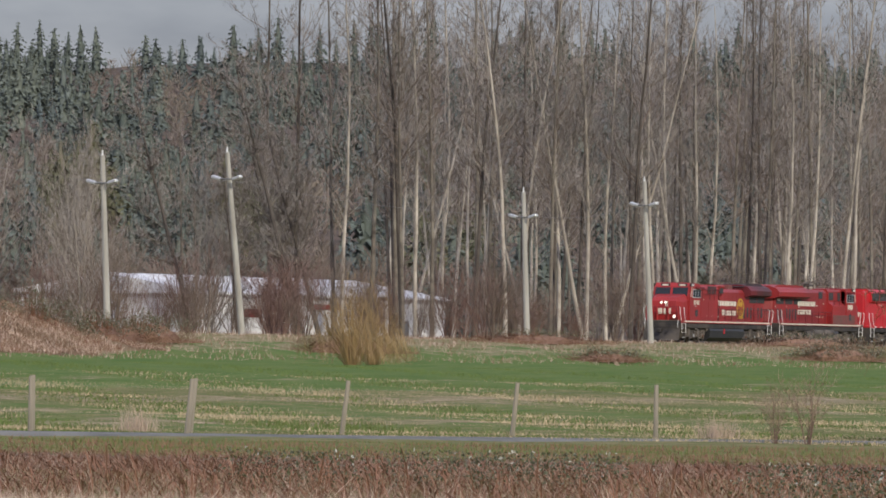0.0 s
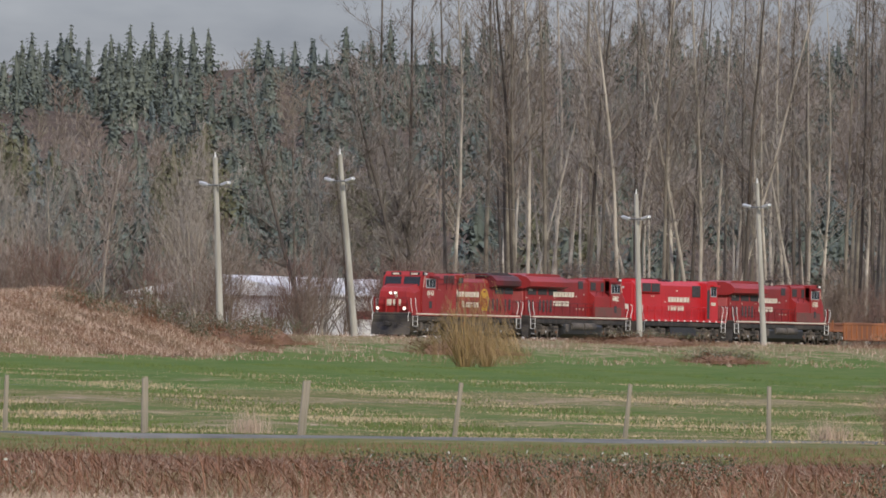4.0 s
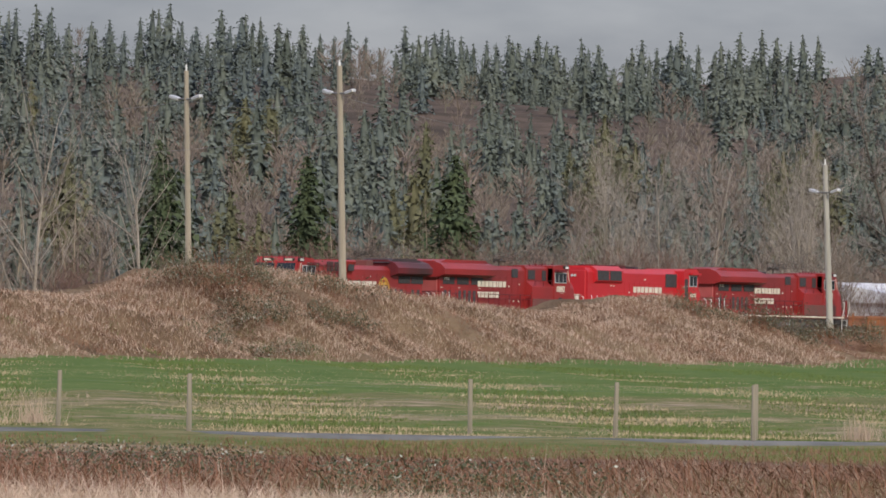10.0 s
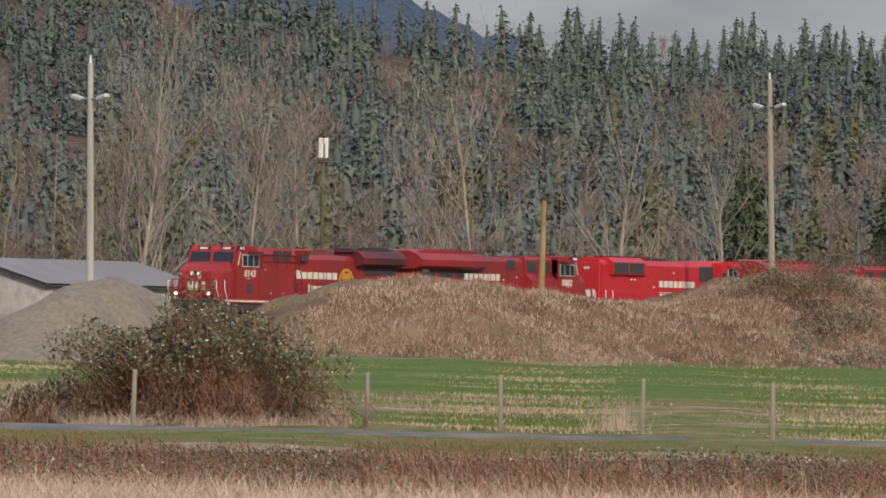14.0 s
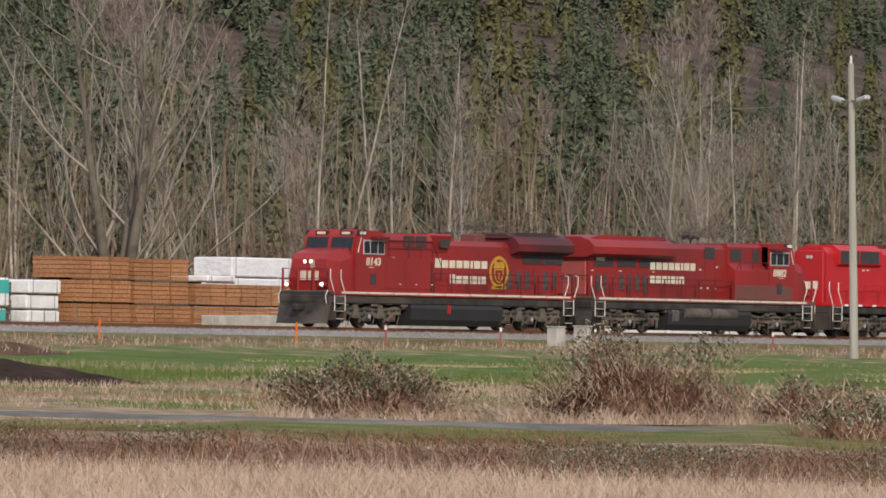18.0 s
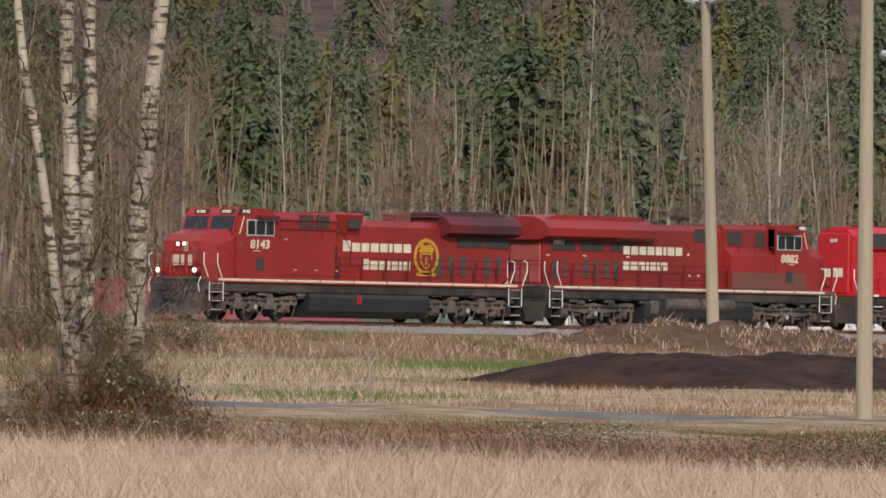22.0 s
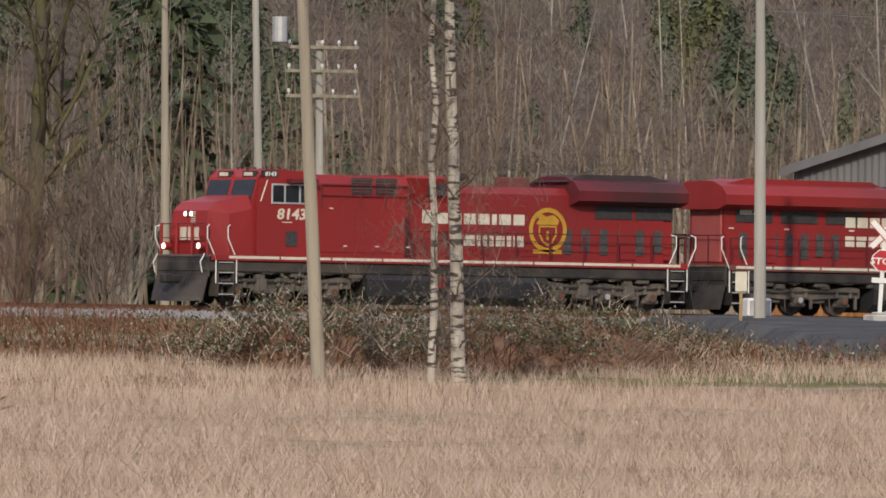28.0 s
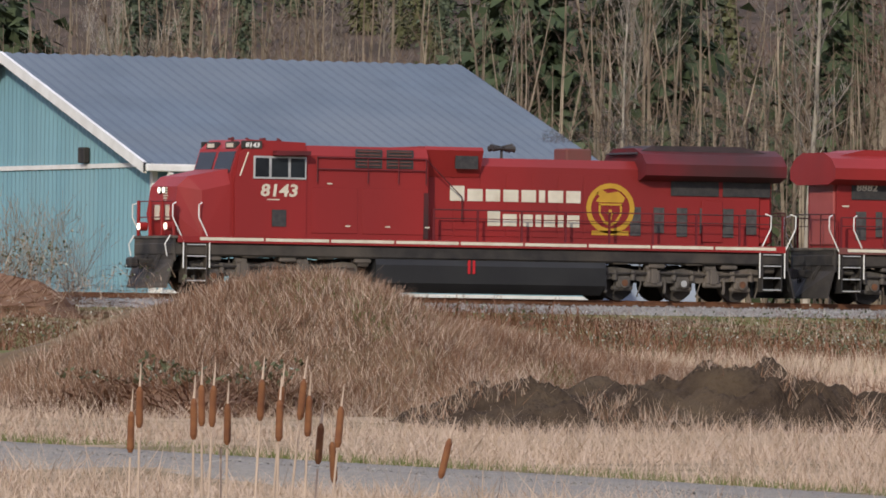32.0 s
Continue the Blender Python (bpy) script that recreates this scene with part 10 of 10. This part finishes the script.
# yellow willow at the edge of the hayfield
def willow(x, y, wide, tall, n, seed, label):
    """Rods rising from the foot, arching over and hanging to the ground."""
    r = np.random.default_rng(seed)
    t = thing("willow_bush", pose(x, y, float(land(x, y))), label, "bush")
    a = r.uniform(0, 2 * math.pi, n)
    out = wide / 2 * r.random(n) ** 0.6
    top = tall * np.sqrt(np.clip(1 - (out / (wide / 2)) ** 2 * 0.75, 0, 1)) * r.uniform(0.45, 1.1, n) * (1 + 0.2 * np.sin(a * 3 + seed))
    foot = np.stack([np.cos(a) * out * 0.15, np.sin(a) * out * 0.15, np.zeros(n)], -1)
    crest = np.stack([np.cos(a) * out * 0.75, np.sin(a) * out * 0.75, top], -1)
    tip = np.stack([np.cos(a) * out * 1.05, np.sin(a) * out * 1.05, np.maximum(top - tall * r.uniform(0.10, 0.60, n), 0.1)], -1)
    k = n // 4
    stems_np("rod_frame", foot[:k], crest[:k], 0.18 * top[:k], r.uniform(0.03, 0.055, k), M_WILLOW, t, "yellow-brown rising rods")
    stems_np("rod_spray", crest, tip, 0.10 * top * r.random(n), r.uniform(0.012, 0.022, n), M_WILLOW, t, "yellow-brown hanging rods")
    side = tip + r.normal(0, 0.75, (n, 3)) * [1, 1, 0.7]
    side[:, 2] = np.maximum(side[:, 2], 0.05)
    stems_np("twig_spray", (crest + tip) / 2, side, 0.05 * np.ones(n), r.uniform(0.012, 0.024, n), M_WILLOW, t, "fine yellow-brown side twigs")


willow(520.5, 216, 6.4, 4.6, 560, 301, "yellow-brown willow bush with hanging rods at the edge of the hayfield")
willow(522.0, 215.3, 5.6, 2.8, 360, 302, "smaller yellow-brown willow bush at the edge of the hayfield")
# twiggy branches of a roadside tree that reach into the picture at the start
NEARTW = tree_kind(305, 5.0, 0.035, MOSSY, M_BARK, M_MOSS, M_MOSS, stems=4)
plant(NEARTW, 226.5, 77, 40, 0.95, "mossy bare roadside tree with hanging twigs", squash=1.2)
plant(NEARTW, 229.5, 76, 160, 1.1, "mossy bare roadside tree with hanging twigs", squash=1.2)

# driftwood piles
M_DRIFT = mat("bleached driftwood", (0.34, 0.265, 0.19), (0.19, 0.145, 0.105), 0.3, 0.9, bump=0.4, fine=6, rand=0.35)


def log_pile(x, y, w, h, n, seed, label):
    r = np.random.default_rng(seed)
    z = float(land(x, y))
    t = thing("driftwood_pile", pose(x, y, z), label, "log pile", "driftwood piles")
    core = r.uniform(-1, 1, (n, 3)) * [w / 2, 0.9, 0] + [0, 0, 0]
    for i in range(n):
        c = core[i] + [0, 0, h * 0.75 * (1 - abs(core[i][0]) / (w / 2) * 0.7) * r.uniform(0.05, 1)]
        d = r.normal(size=3) * [1.0, 0.6, 0.28]
        d /= np.linalg.norm(d)
        L = r.uniform(0.5, 1.7) if i % 6 else r.uniform(1.2, 2.2)
        rad = r.uniform(0.015, 0.05) if i % 6 else r.uniform(0.07, 0.15)
        segs = []
        p = c - d * L / 2
        for k in range(4):
            d2 = d + r.normal(0, 0.22, 3)
            d2 /= np.linalg.norm(d2)
            q = p + d2 * L / 4
            q[2] = max(q[2], 0.03)
            segs.append((*p, *q, rad * (1 - 0.16 * k), rad * (1 - 0.16 * (k + 1))))
            p = q
        o = new("log" if rad > 0.06 else "stick", segs_to_mesh("stick", segs, M_DRIFT if i % 4 else M_BARKDK, 7))
        o.parent = t
    # torn stumps with their roots
    for k in range(5):
        c = np.array([(-0.38 + 0.19 * k) * w + r.uniform(-0.15, 0.15), r.uniform(-0.4, 0.4), 0.15])
        top = h * (1.0 - 0.55 * abs(k - 1.7) / 2.3)
        up = np.array([r.uniform(-0.6, 0.6), r.uniform(-0.4, 0.2), 1.0])
        up /= np.linalg.norm(up)
        segs = []
        p, rad = c, r.uniform(0.20, 0.30)
        for q in range(3):
            e = p + (up + r.normal(0, 0.25, 3)) * top * 0.22
            segs.append((*p, *e, rad, rad * 0.86))
            p, rad = e, rad * 0.86
        for q in range(r.integers(14, 22)):
            d = r.normal(size=3) * [1.0, 0.7, 0.55] + up * 0.5
            d /= np.linalg.norm(d)
            a, ra = c + up * top * r.uniform(0.25, 0.75), r.uniform(0.03, 0.085)
            for piece in range(3):
                d = d + r.normal(0, 0.35, 3)
                d /= np.linalg.norm(d)
                e = a + d * r.uniform(0.16, 0.34)
                e[2] = max(e[2], 0.02)
                segs.append((*a, *e, ra, ra * 0.6))
                a, ra = e, ra * 0.6
        o = new("stump", segs_to_mesh("stump", segs, M_STUMP if k % 3 else M_BARK, 7))
        o.parent = t
        o["label"] = "torn bleached stump with broken roots"


M_STUMP = mat("bleached stump wood", (0.42, 0.335, 0.25), (0.20, 0.155, 0.115), 0.22, 0.9, bump=0.6, fine=5, rand=0.3, stretch=(1, 1, 0.5))
log_pile(87.0, 144, 3.6, 1.0, 70, 1, "pile of bleached driftwood and roots in dead grass")
log_pile(94.8, 144, 5.0, 1.2, 85, 2, "tangled pile of bleached roots and stumps in dead grass")
br = thing("bleached_branch", pose(92.6, 163, float(land(92.6, 163))), "forked bleached branch standing out of the scrub", "branch")
o = new("branch_wood", segs_to_mesh("branch_wood", [(0.5, 0, 0, 0.1, 0, 0.5, 0.09, 0.07), (0.1, 0, 0.5, -0.3, 0, 0.9, 0.07, 0.03), (0.1, 0, 0.45, 0.45, 0, 0.8, 0.06, 0.02)], M_INSUL, 7))
o.parent = br

# dead dock plants, rust brown
for i, (x, y, s) in enumerate(((79.3, 118, 0.62), (77.6, 118.5, 0.45), (76.9, 117, 0.4), (74.3, 120, 0.3), (81.5, 121, 0.35))):
    t = thing("dead_dock", pose(x, y, float(land(x, y))), "rust-brown dead dock plant in straw", "plant", "dead dock plants")
    r = np.random.default_rng(400 + i)
    n = 900
    a, k = r.uniform(0, 6.28, n), r.uniform(0.25, 1, n)
    v = r.normal(size=(n, 3))
    v /= np.linalg.norm(v, axis=1, keepdims=True)
    P = v * (r.random((n, 1)) ** 0.4) * [s * 0.62, s * 0.62, s * 0.5] * (1 + 0.3 * np.sin(v[:, 0:1] * 7 + i)) + [0, 0, s * 0.72]
    leaves("seed_heads", P, 0.035, M_RUST, r, t, "rust-brown seed heads")
    A = np.zeros((14, 3))
    B = P[:14]
    stems_np("stalks", A, B, np.zeros(14), np.full(14, 0.02), M_STRAWBR, t)

# bulrushes close to the camera
M_CATTAIL = mat("brown bulrush head", (0.20, 0.085, 0.035), (0.15, 0.06, 0.028), 0.05, 0.9, bump=0.3, rand=0.25)
for i, (x, z, lean) in enumerate(((17.2, 1.35, 0), (17.23, 1.24, 1), (17.4, 1.36, 2), (17.52, 1.36, -1), (17.55, 1.30, 0), (17.60, 1.39, 3), (17.62, 1.28, 0), (17.68, 1.28, 0), (17.74, 1.30, 1), (17.82, 1.40, 6), (17.86, 1.36, 4), (17.93, 1.28, 5), (17.96, 1.32, 2), (18.06, 1.20, 4), (18.25, 1.18, 14), (16.85, 1.15, 0), (18.30, 1.12, -4))):
    t = thing("bulrush", pose(x, 40 + 0.25 * math.sin(i * 2.1), 0, 0, lean, 0), "dry bulrush with a brown cigar-shaped head", "reed", "bulrushes")
    st = Shape().cyl((0, 0, 0), (0, 0, z - 0.02), 0.007, 0.005, 6)
    part("stalk", st, M_STRAW, t)
    if i % 8 != 7:
        hd = Shape().cyl((0, 0, z), (0, 0, z + 0.02), 0.008, 0.016, 10).cyl((0, 0, z + 0.02), (0, 0, z + 0.16), 0.016, 0.015, 10).cyl((0, 0, z + 0.16), (0, 0, z + 0.18), 0.015, 0.006, 10)
        part("seed_head", hd, M_CATTAIL, t, "brown velvety seed head")
        part("tip", Shape().cyl((0, 0, z + 0.18), (0.004, 0, z + 0.28), 0.006, 0.002, 5), M_STRAW, t)
x, y = gr.uniform(16.5, 19.5, 260), gr.uniform(39.2, 41.5, 260)
blades("reed_leaves", x, y, np.zeros(260), gr.uniform(0.5, 1.15, 260), gr.uniform(0.006, 0.012, 260), 0.4, M_STRAW, "pale dry reed leaves round the bulrushes", 61)


# ---- what moves ----
def motions():
    """The train runs straight and steadily along the track."""
    times = (0.0, 4.0, 8.0, 12.0, 16.0, 20.0, 24.0, 28.0, 32.0)
    for ob, offset, length, back in LOCOS:
        rows = []
        for t in times:
            x = NOSE_AT_END + offset + SPEED * (32.0 - t)
            z = float(rail_z(x + length / 2))
            rows.append((t, pose(x + length, 273, z, 0, 0, 180) if back else pose(x, 273, z)))
        walk(ob, rows)


motions()
